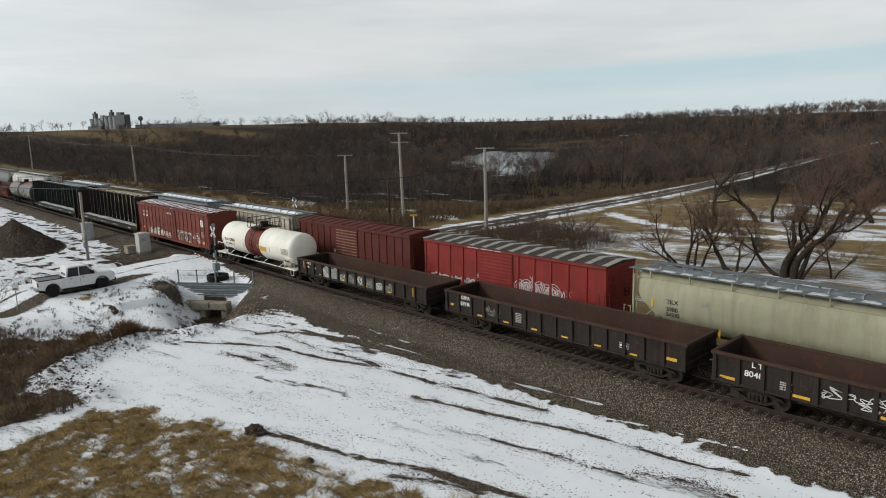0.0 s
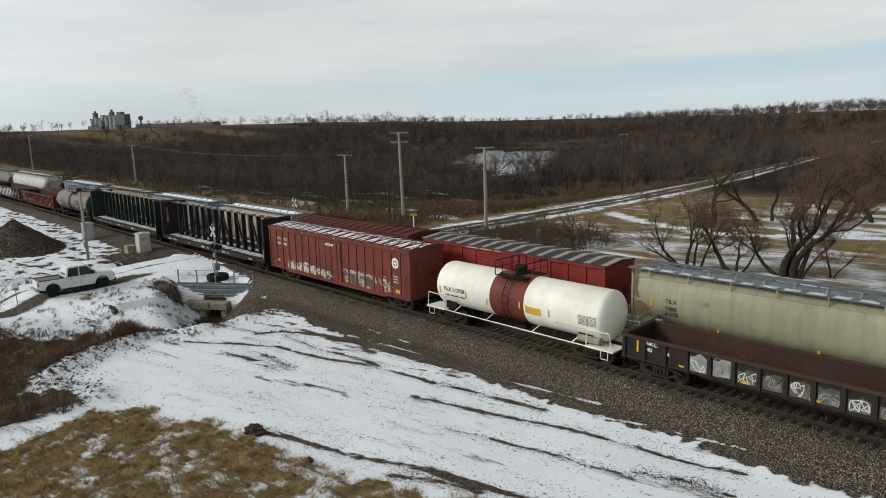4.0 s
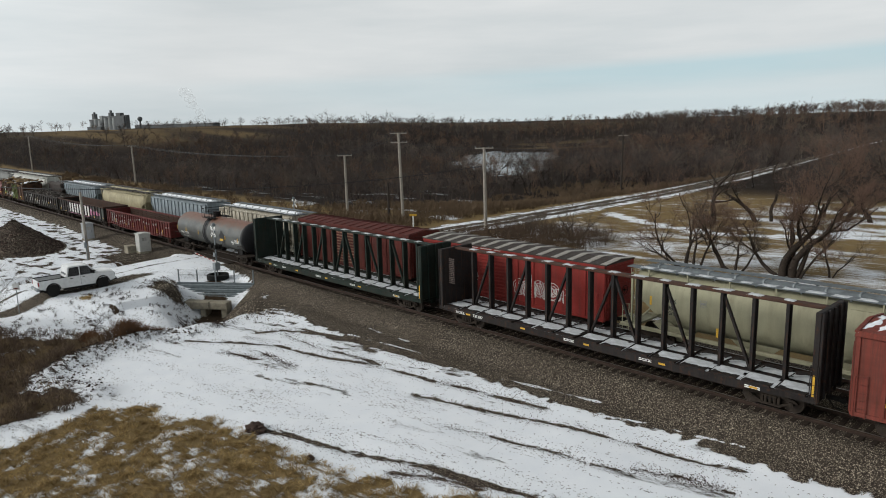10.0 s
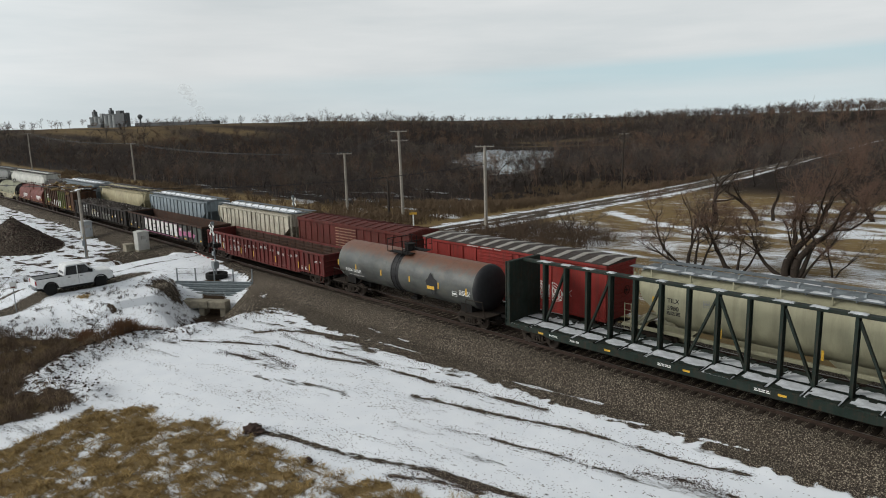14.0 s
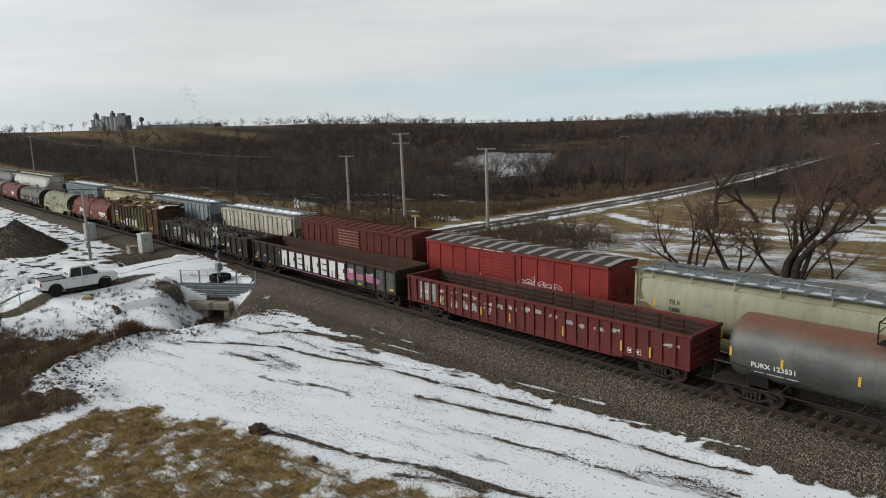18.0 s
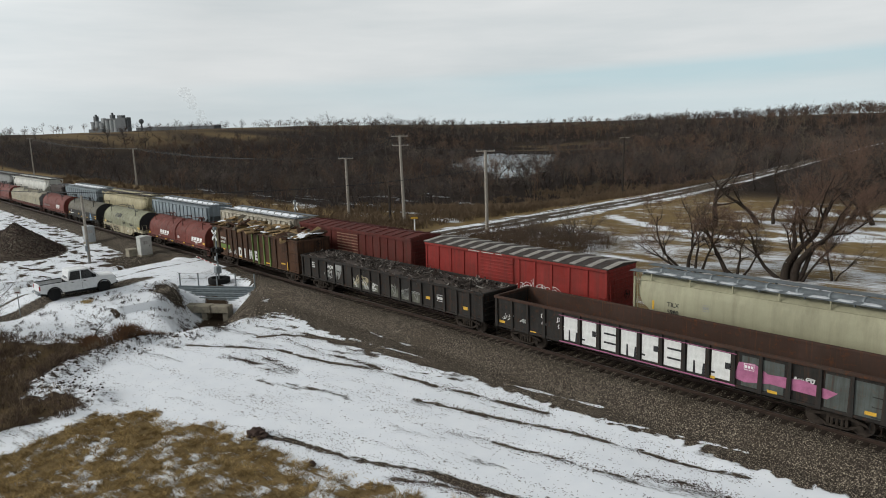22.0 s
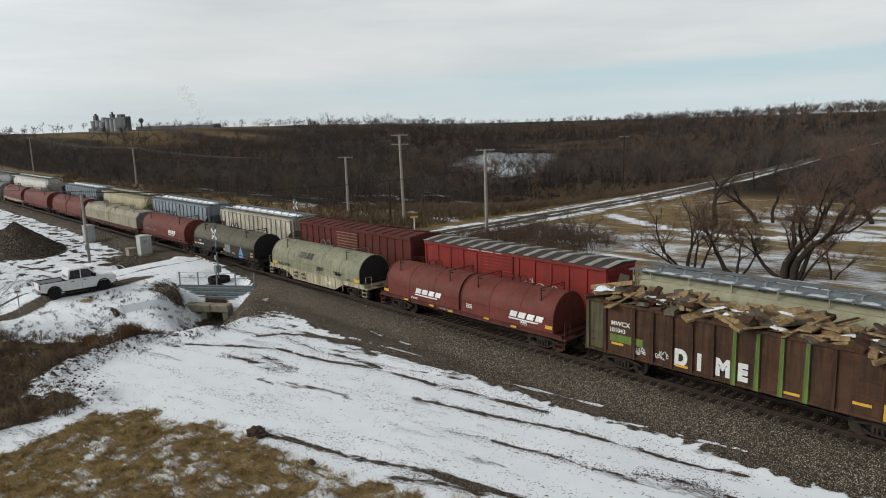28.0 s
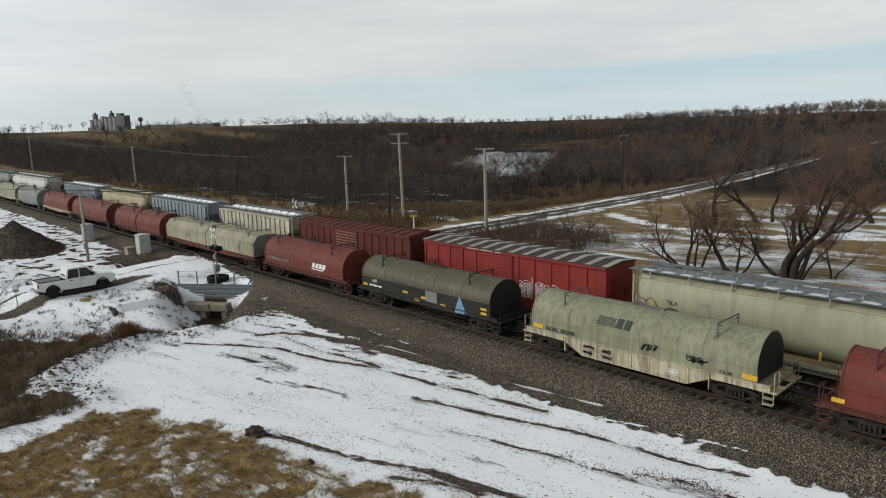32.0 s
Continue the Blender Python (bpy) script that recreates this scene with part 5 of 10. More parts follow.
# ---- covered hopper ----
def hopper(car, L, top, body, roof_mat, ribs, round_side, hatch_mat, slope=2.6, snow=False, trim=None):
    h = L / 2
    body_h = h - 0.9
    if round_side:
        prof = [(-0.62, 1.25), (-1.15, 1.65), (-1.46, 2.1), (-1.58, 2.6), (-1.60, 3.1), (-1.55, 3.6), (-1.40, 4.05), (-1.12, top - 0.18), (-0.75, top - 0.02)]
    else:
        prof = [(-0.75, 1.15), (-1.48, 1.55), (-1.52, 1.6), (-1.53, 2.6), (-1.53, 3.6), (-1.53, top - 0.42), (-1.45, top - 0.22), (-1.15, top - 0.08), (-0.7, top - 0.01)]
    prof = prof + [(-y, z) for y, z in reversed(prof)]
    stations, m = [], 40
    for i in range(m + 1):
        x = -body_h + 2 * body_h * i / m
        edge = body_h - abs(x)
        zb = 1.15 + max(0.0, 1 - edge / slope) * (top - 2.35)
        shrink = 1.0
        if round_side:
            shrink = 0.72 + 0.28 * min(1.0, math.sqrt(max(0.0, 1 - (1 - min(1, edge / 1.1)) ** 2)))
        ring = []
        for y, z in prof:
            zz = max(z, zb)
            yy = y * (1.0 if zz == z else 0.97)
            ring.append((x, yy * shrink if round_side else yy, zz))
        stations.append(ring)
    n = len(prof)
    b = B()
    b.face_set([p for r in stations for p in r], [(j * n + i, j * n + (i + 1) % n, (j + 1) * n + (i + 1) % n, (j + 1) * n + i) for j in range(m) for i in range(n)] + [tuple(range(n))[::-1], tuple(range(m * n, (m + 1) * n))])
    part("body", b, body, car, smooth=True)
    if ribs:
        for i in range(ribs):
            x = -body_h + 0.06 + (2 * body_h - 0.12) * i / (ribs - 1)
            edge = body_h - abs(x)
            zb = max(1.6, 1.15 + max(0.0, 1 - edge / slope) * (top - 2.35))
            for k in (-1, 1):
                part("side_rib", B().box(x - 0.05, x + 0.05, min(k * 1.52, k * 1.62), max(k * 1.52, k * 1.62), zb, top - 0.3), body, car)
    else:
        for i in range(1, 8):
            x = -body_h + 2 * body_h * i / 8
            q = B()
            for (y0, z0), (y1, z1) in zip(prof[:9], prof[1:9]):
                q.face_set([(x - 0.015, y0 * 1.004 - 0.004, z0), (x + 0.015, y0 * 1.004 - 0.004, z0), (x + 0.015, y1 * 1.004 - 0.004, z1), (x - 0.015, y1 * 1.004 - 0.004, z1)], [(0, 1, 2, 3)])
            part("weld_seam", q, body, car)
    for k in (-1, 1):
        part("roof_edge_rail", B().box(-body_h, body_h, *sorted((k * 1.30, k * 1.36)), top - 0.32, top - 0.28, 0.01) if trim else B().box(-body_h, body_h, min(k * 1.42, k * 1.6), max(k * 1.42, k * 1.6), top - 0.26, top - 0.12, 0.02), trim or body, car)
        part("side_sill", B().box(-h + 0.1, h - 0.1, min(k * 1.3, k * 1.5), max(k * 1.3, k * 1.5), 1.0, 1.2, 0.02), body, car)
        # running boards on brackets
        part("running_board", B().box(-body_h - 0.5, body_h + 0.5, min(k * 0.72, k * 1.36), max(k * 0.72, k * 1.36), top + 0.12, top + 0.155), roof_mat, car, "steel grating walkway")
        for i in range(9):
            x = -body_h + 0.4 + (2 * body_h - 0.8) * i / 8
            part("walkway_bracket", shared(("walkway_bracket", k, top, roof_mat.name), lambda: B().box(-0.025, 0.025, min(k * 0.7, k * 1.36), max(k * 0.7, k * 1.36), top + 0.04, top + 0.12), roof_mat), None, car, at=pose(x, 0, 0))
        if trim:
            for i in range(8):
                x = -body_h + 0.9 + (2 * body_h - 1.8) * i / 7
                part("roof_stanchion", B().box(x - 0.03, x + 0.03, min(k * 1.30, k * 1.37), max(k * 1.30, k * 1.37), top - 0.32, top + 0.12), trim, car)
    part("roof_crest", B().prism([(-0.72, top - 0.03), (-0.6, top + 0.05), (0.6, top + 0.05), (0.72, top - 0.03)], -body_h, body_h), roof_mat, car)
    part("hatch_trough", B().prism([(-0.3, top + 0.04), (-0.26, top + 0.17), (-0.1, top + 0.21), (0.1, top + 0.21), (0.26, top + 0.17), (0.3, top + 0.04)], -body_h + 0.6, body_h - 0.6), hatch_mat, car)
    nb = int(body_h * 2 / 1.4)
    for i in range(nb):
        x = -body_h + 0.9 + (2 * body_h - 1.8) * i / (nb - 1)
        part("hatch_clamp", shared("hatch_clamp", lambda: B().prism([(-0.36, 0.03), (-0.3, 0.2), (-0.1, 0.25), (0.1, 0.25), (0.3, 0.2), (0.36, 0.03), (0.3, 0.03), (0.24, 0.16), (-0.24, 0.16), (-0.3, 0.03)], -0.04, 0.04), M["galv"]), None, car, at=pose(x, 0, top))
    for s in (-1, 1):
        part("end_sill", B().box(min(s * (h - 0.9), s * h), max(s * (h - 0.9), s * h), -1.45, 1.45, 0.98, 1.1, 0.02), body, car)
        for k in (-1, 1):
            part("end_post", B().box(min(s * (h - 0.85), s * (h - 0.75)), max(s * (h - 0.85), s * (h - 0.75)), k * 1.38 - 0.06, k * 1.38 + 0.06, 1.1, top - 0.15, 0.015), body, car)
            part("end_brace", B().slab([(s * (h - 0.8), 1.15), (s * (h - 0.7), 1.15), (s * (body_h - slope * 0.45), 2.5), (s * (body_h - slope * 0.45) - s * 0.1, 2.5)], k * 1.0 - 0.05, k * 1.0 + 0.05), body, car)
        ladder(car, s * (h - 0.7), -1.15, 1.1, top + 0.1, body, 0.45, 90)
        ladder(car, s * (h - 0.45), -1.47, 0.8, 2.4, body, 0.42)
    for i in range(3 if L < 17 else 4):
        m_ = 3 if L < 17 else 4
        x = -body_h + slope * 0.9 + (2 * body_h - slope * 1.8) * i / (m_ - 1)
        part("discharge_hopper", B().face_set([(x - 1.3, -0.7, 1.3), (x + 1.3, -0.7, 1.3), (x + 1.3, 0.7, 1.3), (x - 1.3, 0.7, 1.3), (x - 0.35, -0.45, 0.42), (x + 0.35, -0.45, 0.42), (x + 0.35, 0.45, 0.42), (x - 0.35, 0.45, 0.42)], [(0, 1, 5, 4), (1, 2, 6, 5), (2, 3, 7, 6), (3, 0, 4, 7), (4, 5, 6, 7), (0, 3, 2, 1)]), body, car)
    if snow:
        rnd = random.Random(int(L * 37))
        for i in range(16):
            x = -body_h + 0.7 + (2 * body_h - 1.4) * i / 15
            part("snow_patch", patch(rnd.uniform(0.7, 1.15), 0.55, 0.06, rnd), M["thin_snow"], car, "patch of snow on the roof", smooth=True, at=pose(x, -1.02, top + 0.15))
    gear(car, L, 1.85)
    brake_wheel(car, h - 0.55, 2.3, M["black_steel"])


# ---- coil car ----
def coil_car(car, L, hood_mat, frame_mat, hoods, top=3.5, deep=0.75, bracket=None, shoulder=1.9, end_mat=None, angular=False, base=1.28, cut=3.0):
    h = L / 2
    bracket = bracket or M["black_steel"]
    for k in (-1, 1):
        part("side_frame_girder", B().slab([(-h + 0.3, 1.02), (-h + 0.3, base), (h - 0.3, base), (h - 0.3, 1.02), (h - cut, 1.0), (h - cut - 1.2, deep), (-h + cut + 1.2, deep), (-h + cut, 1.0)], min(k * 1.36, k * 1.47), max(k * 1.36, k * 1.47)), frame_mat, car)
        part("side_walkway", B().box(-h + 0.3, h - 0.3, min(k * 1.47, k * 1.56), max(k * 1.47, k * 1.56), base - 0.05, base, 0.008), frame_mat, car)
        st = B()
        for i in range(13):
            x = -h + 1.0 + (L - 2.0) * i / 12
            zlow = 1.02 if abs(x) > h - cut else deep + 0.05
            st.box(x - 0.03, x + 0.03, min(k * 1.47, k * 1.51), max(k * 1.47, k * 1.51), zlow, base - 0.05)
        part("stiffeners", st, frame_mat, car)
    part("centre_sill", B().box(-h + 0.1, h - 0.1, -0.35, 0.35, 0.62, 1.1, 0.03), M["black_steel"], car)
    part("trough_floor", B().box(-h + 0.4, h - 0.4, -1.36, 1.36, 1.05, 1.2), frame_mat, car)
    hw = 1.46
    if angular:
        prof = [(-hw, base), (-hw, shoulder), (-0.95, top - 0.08), (0, top), (0.95, top - 0.08), (hw, shoulder), (hw, base)]
    else:
        prof = [(-hw, base), (-hw, shoulder)] + [(-hw * math.cos(a), shoulder + (top - shoulder) * math.sin(a)) for a in [math.pi * i / 20 for i in range(1, 20)]] + [(hw, shoulder), (hw, base)]
    for x0, x1 in hoods:
        hd = part("hood", B().prism(prof, x0, x1), hood_mat, car, "steel coil hood", smooth=True)
        n = max(2, int(round((x1 - x0) / 2.6)))
        for i in range(n + 1):
            x = x0 + 0.03 + (x1 - x0 - 0.06) * i / n
            wdt, up = (0.035, 0.03) if i in (0, n) else (0.02, 0.014)
            out = [(y * (1 + up / 1.46), z + (up if z > shoulder else 0)) for y, z in prof]
            part("hood_band", B().prism(out, x - wdt, x + wdt), hood_mat, hd, smooth=True)
        for k in (-1, 1):
            part("hood_seam", B().box(x0, x1, min(k * 1.455, k * 1.49), max(k * 1.455, k * 1.49), shoulder - 0.03, shoulder + 0.02), hood_mat, hd)
        for s in (-1, 1):
            part("hood_end", B().prism([(y * 0.985, z if z <= base else base + (z - base) * 0.985) for y, z in prof], x0 - 0.015 if s < 0 else x1, x0 if s < 0 else x1 + 0.015), end_mat or hood_mat, hd)
        # stacking frames at the quarter points and the lifting hoop in the middle
        for u in (0.16, 0.84):
            x = x0 + (x1 - x0) * u
            b = B()
            zt = top + 0.3
            for k in (-1, 1):
                yb = hw * 0.74
                zbm = shoulder + (top - shoulder) * 0.67 if not angular else (shoulder + top) / 2
                b.box(x - 0.035, x + 0.035, k * yb - 0.035, k * yb + 0.035, zbm - 0.1, zt - 0.1)
                b.tube([(x, k * yb, zt - 0.2), (x + 0.0, k * 0.75, top + 0.02)], 0.035, 5)
            b.box(x - 0.03, x + 0.03, -hw * 0.78, hw * 0.78, zt - 0.12, zt - 0.06, 0.01)
            part("stacking_frame", b, bracket, hd)
        xm = (x0 + x1) / 2
        b = B()
        for dx in (-0.22, 0.22):
            b.tube([(xm + dx + 0.34 * math.cos(a), -0.1 if dx < 0 else 0.1, top - 0.02 + 0.5 * math.sin(a)) for a in [math.pi * i / 8 for i in range(9)]], 0.045, 6)
        b.box(xm - 1.1, xm + 1.1, -0.12, 0.12, top - 0.02, top + 0.07, 0.01)
        part("lifting_hoop", b, bracket, hd)
    for s in (-1, 1):
        part("end_platform", B().box(min(s * (h - 1.1), s * h), max(s * (h - 1.1), s * h), -1.45, 1.45, 1.0, 1.08, 0.01), frame_mat, car)
        b = B()
        for k in (-1, 1):
            b.tube([(s * (h - 0.15), k * 1.42, 0.5), (s * (h - 0.15), k * 1.42, 1.95), (s * (h - 0.15), k * 0.9, 1.95), (s * (h - 0.15), k * 0.9, 1.05)], 0.024, 5)
            b.tube([(s * (h - 0.15), k * 1.46, 0.5), (s * (h - 0.6), k * 1.46, 0.5), (s * (h - 0.6), k * 1.46, 1.05)], 0.024, 5)
        part("end_railing", b, frame_mat, car)
        part("end_steps", shared(("steps", frame_mat.name), lambda: B().box(-0.22, 0.22, -0.12, 0.12, 0.45, 0.49).box(-0.22, 0.22, -0.12, 0.12, 0.74, 0.78), frame_mat), None, car, at=pose(s * (h - 0.38), -1.4, 0))
    gear(car, L, 2.0)
    brake_wheel(car, h + 0.04, 1.75, M["black_steel"])


# ---- paints of the cars ----
P = {}
P["brown_black"] = paint("brown_black_steel", (0.0132, 0.0099, 0.0083), 0.7, 0.4, 0.25)
P["box_red"] = paint("boxcar_red_brown", (0.150, 0.031, 0.021), 0.6, 0.45, 0.08)
P["bright_red"] = paint("bright_red_paint", (0.205, 0.0185, 0.0145), 0.55, 0.35, 0.04)
P["dark_red"] = paint("dull_dark_red_paint", (0.088, 0.0150, 0.0110), 0.65, 0.4, 0.15)
P["tank_white"] = paint("white_tank_paint", (0.72, 0.70, 0.63), 0.4, 0.10, 0.02, (0.34, 0.29, 0.17), 0.5)
P["tank_red"] = paint("red_oxide_band", (0.1386, 0.0297, 0.0198), 0.55, 0.3, 0.05)
P["beam_dark"] = paint("dark_brown_beam_paint", (0.0106, 0.0086, 0.0089), 0.65, 0.4, 0.2)
P["beam_green"] = paint("dark_green_beam_paint", (0.0048, 0.0136, 0.0099), 0.6, 0.35, 0.1)
P["gon_red"] = paint("maroon_gondola_paint", (0.108, 0.0160, 0.0150), 0.6, 0.45, 0.12)
P["gon_black"] = paint("black_gondola_paint", (0.0125, 0.0115, 0.0105), 0.65, 0.35, 0.2)
P["gon_grey"] = paint("greenish_grey_primer", (0.0686, 0.0792, 0.0739), 0.7, 0.5, 0.15)
P["rust_brown"] = paint("rusty_brown_steel", (0.062, 0.030, 0.016), 0.8, 0.75, 0.39, (0.014, 0.011, 0.009))
P["olive_faded"] = paint("faded_olive_paint", (0.085, 0.08, 0.042), 0.75, 0.6, 0.35)
P["lime"] = paint("faded_lime_green_paint", (0.1122, 0.1782, 0.0396), 0.7, 0.45, 0.2)
P["coil_red"] = paint("red_brown_hood_paint", (0.125, 0.0262, 0.0180), 0.55, 0.35, 0.06)
P["coil_dark_red"] = paint("darker_red_hood_paint", (0.080, 0.0200, 0.0145), 0.6, 0.4, 0.12)
P["coil_sage"] = paint("sage_grey_hood_paint", (0.215, 0.215, 0.140), 0.5, 0.35, 0.07)
P["coil_cream"] = paint("cream_frame_paint", (0.40, 0.37, 0.26), 0.6, 0.6, 0.3, (0.12, 0.07, 0.035))
P["coil_olive"] = paint("dark_olive_hood_paint", (0.080, 0.070, 0.044), 0.42, 0.4, 0.12)
P["coil_dark"] = paint("blackish_car_side_paint", (0.0135, 0.0139, 0.0123), 0.6, 0.35, 0.1)
P["canvas"] = paint("cream_grey_cover_paint", (0.29, 0.265, 0.195), 0.7, 0.35, 0.06)
P["canvas_top"] = paint("grey_cover_roof_paint", (0.14, 0.14, 0.1288), 0.7, 0.4, 0.05)
P["hopper_cream"] = paint("cream_grey_hopper_paint", (0.275, 0.265, 0.180), 0.55, 0.30, 0.02, (0.14, 0.12, 0.08), 0.45)
P["hopper_white"] = paint("dirty_white_hopper_paint", (0.46, 0.425, 0.345), 0.6, 0.5, 0.22)
P["hopper_blue"] = paint("pale_blue_grey_hopper_paint", (0.2081, 0.2448, 0.2693), 0.55, 0.28, 0.03)
P["hopper_yellow"] = paint("pale_yellow_hopper_paint", (0.3536, 0.3128, 0.1972), 0.55, 0.3, 0.04)
P["hopper_grey"] = paint("mid_grey_hopper_paint", (0.1792, 0.1856, 0.1792), 0.55, 0.3, 0.05)
P["hopper_pale"] = paint("off_white_hopper_paint", (0.52, 0.52, 0.48), 0.55, 0.25, 0.03)
P["door_lines"] = paint("worn_pale_door_ribs", (0.26, 0.15, 0.10), 0.7, 0.5, 0.2)
P["pink"] = plain("pink_spray_paint", (0.36, 0.12, 0.22), 0.6, 0.0, 0.3, 3)
P["spray_white"] = plain("white_spray_paint", (0.62, 0.62, 0.60), 0.6, 0.0, 0.2, 4)
P["spray_grey"] = plain("faint_grey_spray_paint", (0.26, 0.26, 0.25), 0.7, 0.0, 0.35, 3)
P["spray_dull"] = plain("dull_brownish_spray_paint", (0.105, 0.08, 0.072), 0.7, 0.0, 0.4, 3)
P["spray_blue"] = plain("pale_blue_spray_paint", (0.14, 0.27, 0.42), 0.6, 0.0, 0.25, 4)
P["spray_shade_black"] = plain("black_spray_paint", (0.02, 0.02, 0.022), 0.6, 0.0, 0.3, 4)
P["spray_tan"] = plain("faded_tan_spray_paint", (0.40, 0.34, 0.22), 0.7, 0.0, 0.35, 2)
P["wash"] = plain("pale_overspray", (0.115, 0.115, 0.095), 0.8, 0.0, 0.6, 2.5)
P["timber"] = plain("broken_timber", (0.27, 0.185, 0.095), 0.85, 0.0, 0.6, 5, 0.5)
P["timber_dark"] = plain("old_grey_timber", (0.12, 0.10, 0.075), 0.9, 0.0, 0.45, 6, 0.4)
scrap_n = Nodes("scrap_steel")
P["scrap"] = scrap_n.done(scrap_n.ramp(scrap_n.add("ShaderNodeNewGeometry").outputs["Random Per Island"], (0.0, (0.016, 0.013, 0.011)), (0.6, (0.05, 0.038, 0.031)), (0.85, (0.13, 0.11, 0.095)), (1.0, (0.34, 0.32, 0.29))), 0.6, 0.2, 0.3)
P["roof_pale"] = paint("pale_galvanised_roof", (0.34, 0.32, 0.29), 0.5, 0.4, 0.1)
P["roof_dark"] = paint("dark_roof_panel", (0.04, 0.032, 0.029), 0.65, 0.4, 0.15)


def rusted_tank(name):
    """Grey paint with rust that has run down from the crown, and soot patches."""
    n = Nodes(name)
    sep = n.add("ShaderNodeSeparateXYZ")
    n.put(sep.inputs[0], n.coord)
    run = n.noise(1.0, 6, 0.7, n.mapped((2.6, 2.6, 0.5)))
    up = n.math("ADD", sep.outputs[2], n.math("MULTIPLY", run, 1.1))
    base = n.mix(n.ramp(n.noise(0.9, 5, 0.6), (0.3, 0.0), (0.7, 1.0)), (0.038, 0.043, 0.044), (0.088, 0.090, 0.080))
    base = n.mix(n.ramp(n.noise(2.2, 6, 0.7), (0.5, 0.0), (0.75, 0.5)), base, (0.115, 0.095, 0.062))
    base = n.mix(n.ramp(n.noise(1.0, 5, 0.65, n.mapped((0.5, 0.5, 1.2))), (0.5, 0.0), (0.68, 0.7)), base, (0.022, 0.022, 0.021))
    base = n.mix(n.ramp(up, (0.0, 0.0), (1.0, 0.0)), base, (0.1, 0.04, 0.02))
    m = n.add("ShaderNodeMapRange")
    n.put(m.inputs[0], up)
    m.inputs[1].default_value, m.inputs[2].default_value = 3.85, 4.5
    base = n.mix(m.outputs[0], base, n.mix(n.noise(7, 4), (0.085, 0.028, 0.014), (0.20, 0.085, 0.045)))
    n.bump(n.noise(6, 6, 0.7), 0.15, 0.02)
    return n.done(base, 0.5)


P["tank_grey"] = rusted_tank("grey_tank_paint_with_rust")


def slanted_mark(car, x, z, y, w, hgt, mat, blocks=4):
    """An emblem drawn as plain slanted blocks over a bar."""
    bar = B().slab([(-hgt * 0.1, 0), (w * 0.85, 0), (w * 0.9, hgt * 0.16), (-hgt * 0.04, hgt * 0.16)], -0.006, 0.0)
    emblem = part("emblem", bar, mat, car, "plain white block emblem", at=pose(x, y, z))
    sw = w / (blocks + (blocks - 1) * 0.18)
    for i in range(blocks):
        x0 = i * sw * 1.18
        corner = [(x0 + u * sw + v * hgt * 0.3, hgt * (0.3 + 0.7 * v)) for u, v in ((0, 0.0), (0.94, 0.0), (0.94, 0.42), (0.8, 0.5), (0.94, 0.58), (0.94, 1.0), (0, 1.0))]
        part("emblem_block", B().slab(corner, -0.006, 0.0), mat, emblem)


def panel_box(car, x, z, y, w, hgt, mat):
    b = B().box(0, w, -0.005, 0, 0, 0.02).box(0, w, -0.005, 0, hgt - 0.02, hgt).box(0, 0.02, -0.005, 0, 0, hgt).box(w - 0.02, w, -0.005, 0, 0, hgt)
    for i in range(3):
        b.box(w * (0.1 + 0.28 * i), w * (0.3 + 0.28 * i), -0.005, 0, hgt * 0.3, hgt * 0.7)
    part("data_panel", b, mat, car, at=pose(x, y, z))


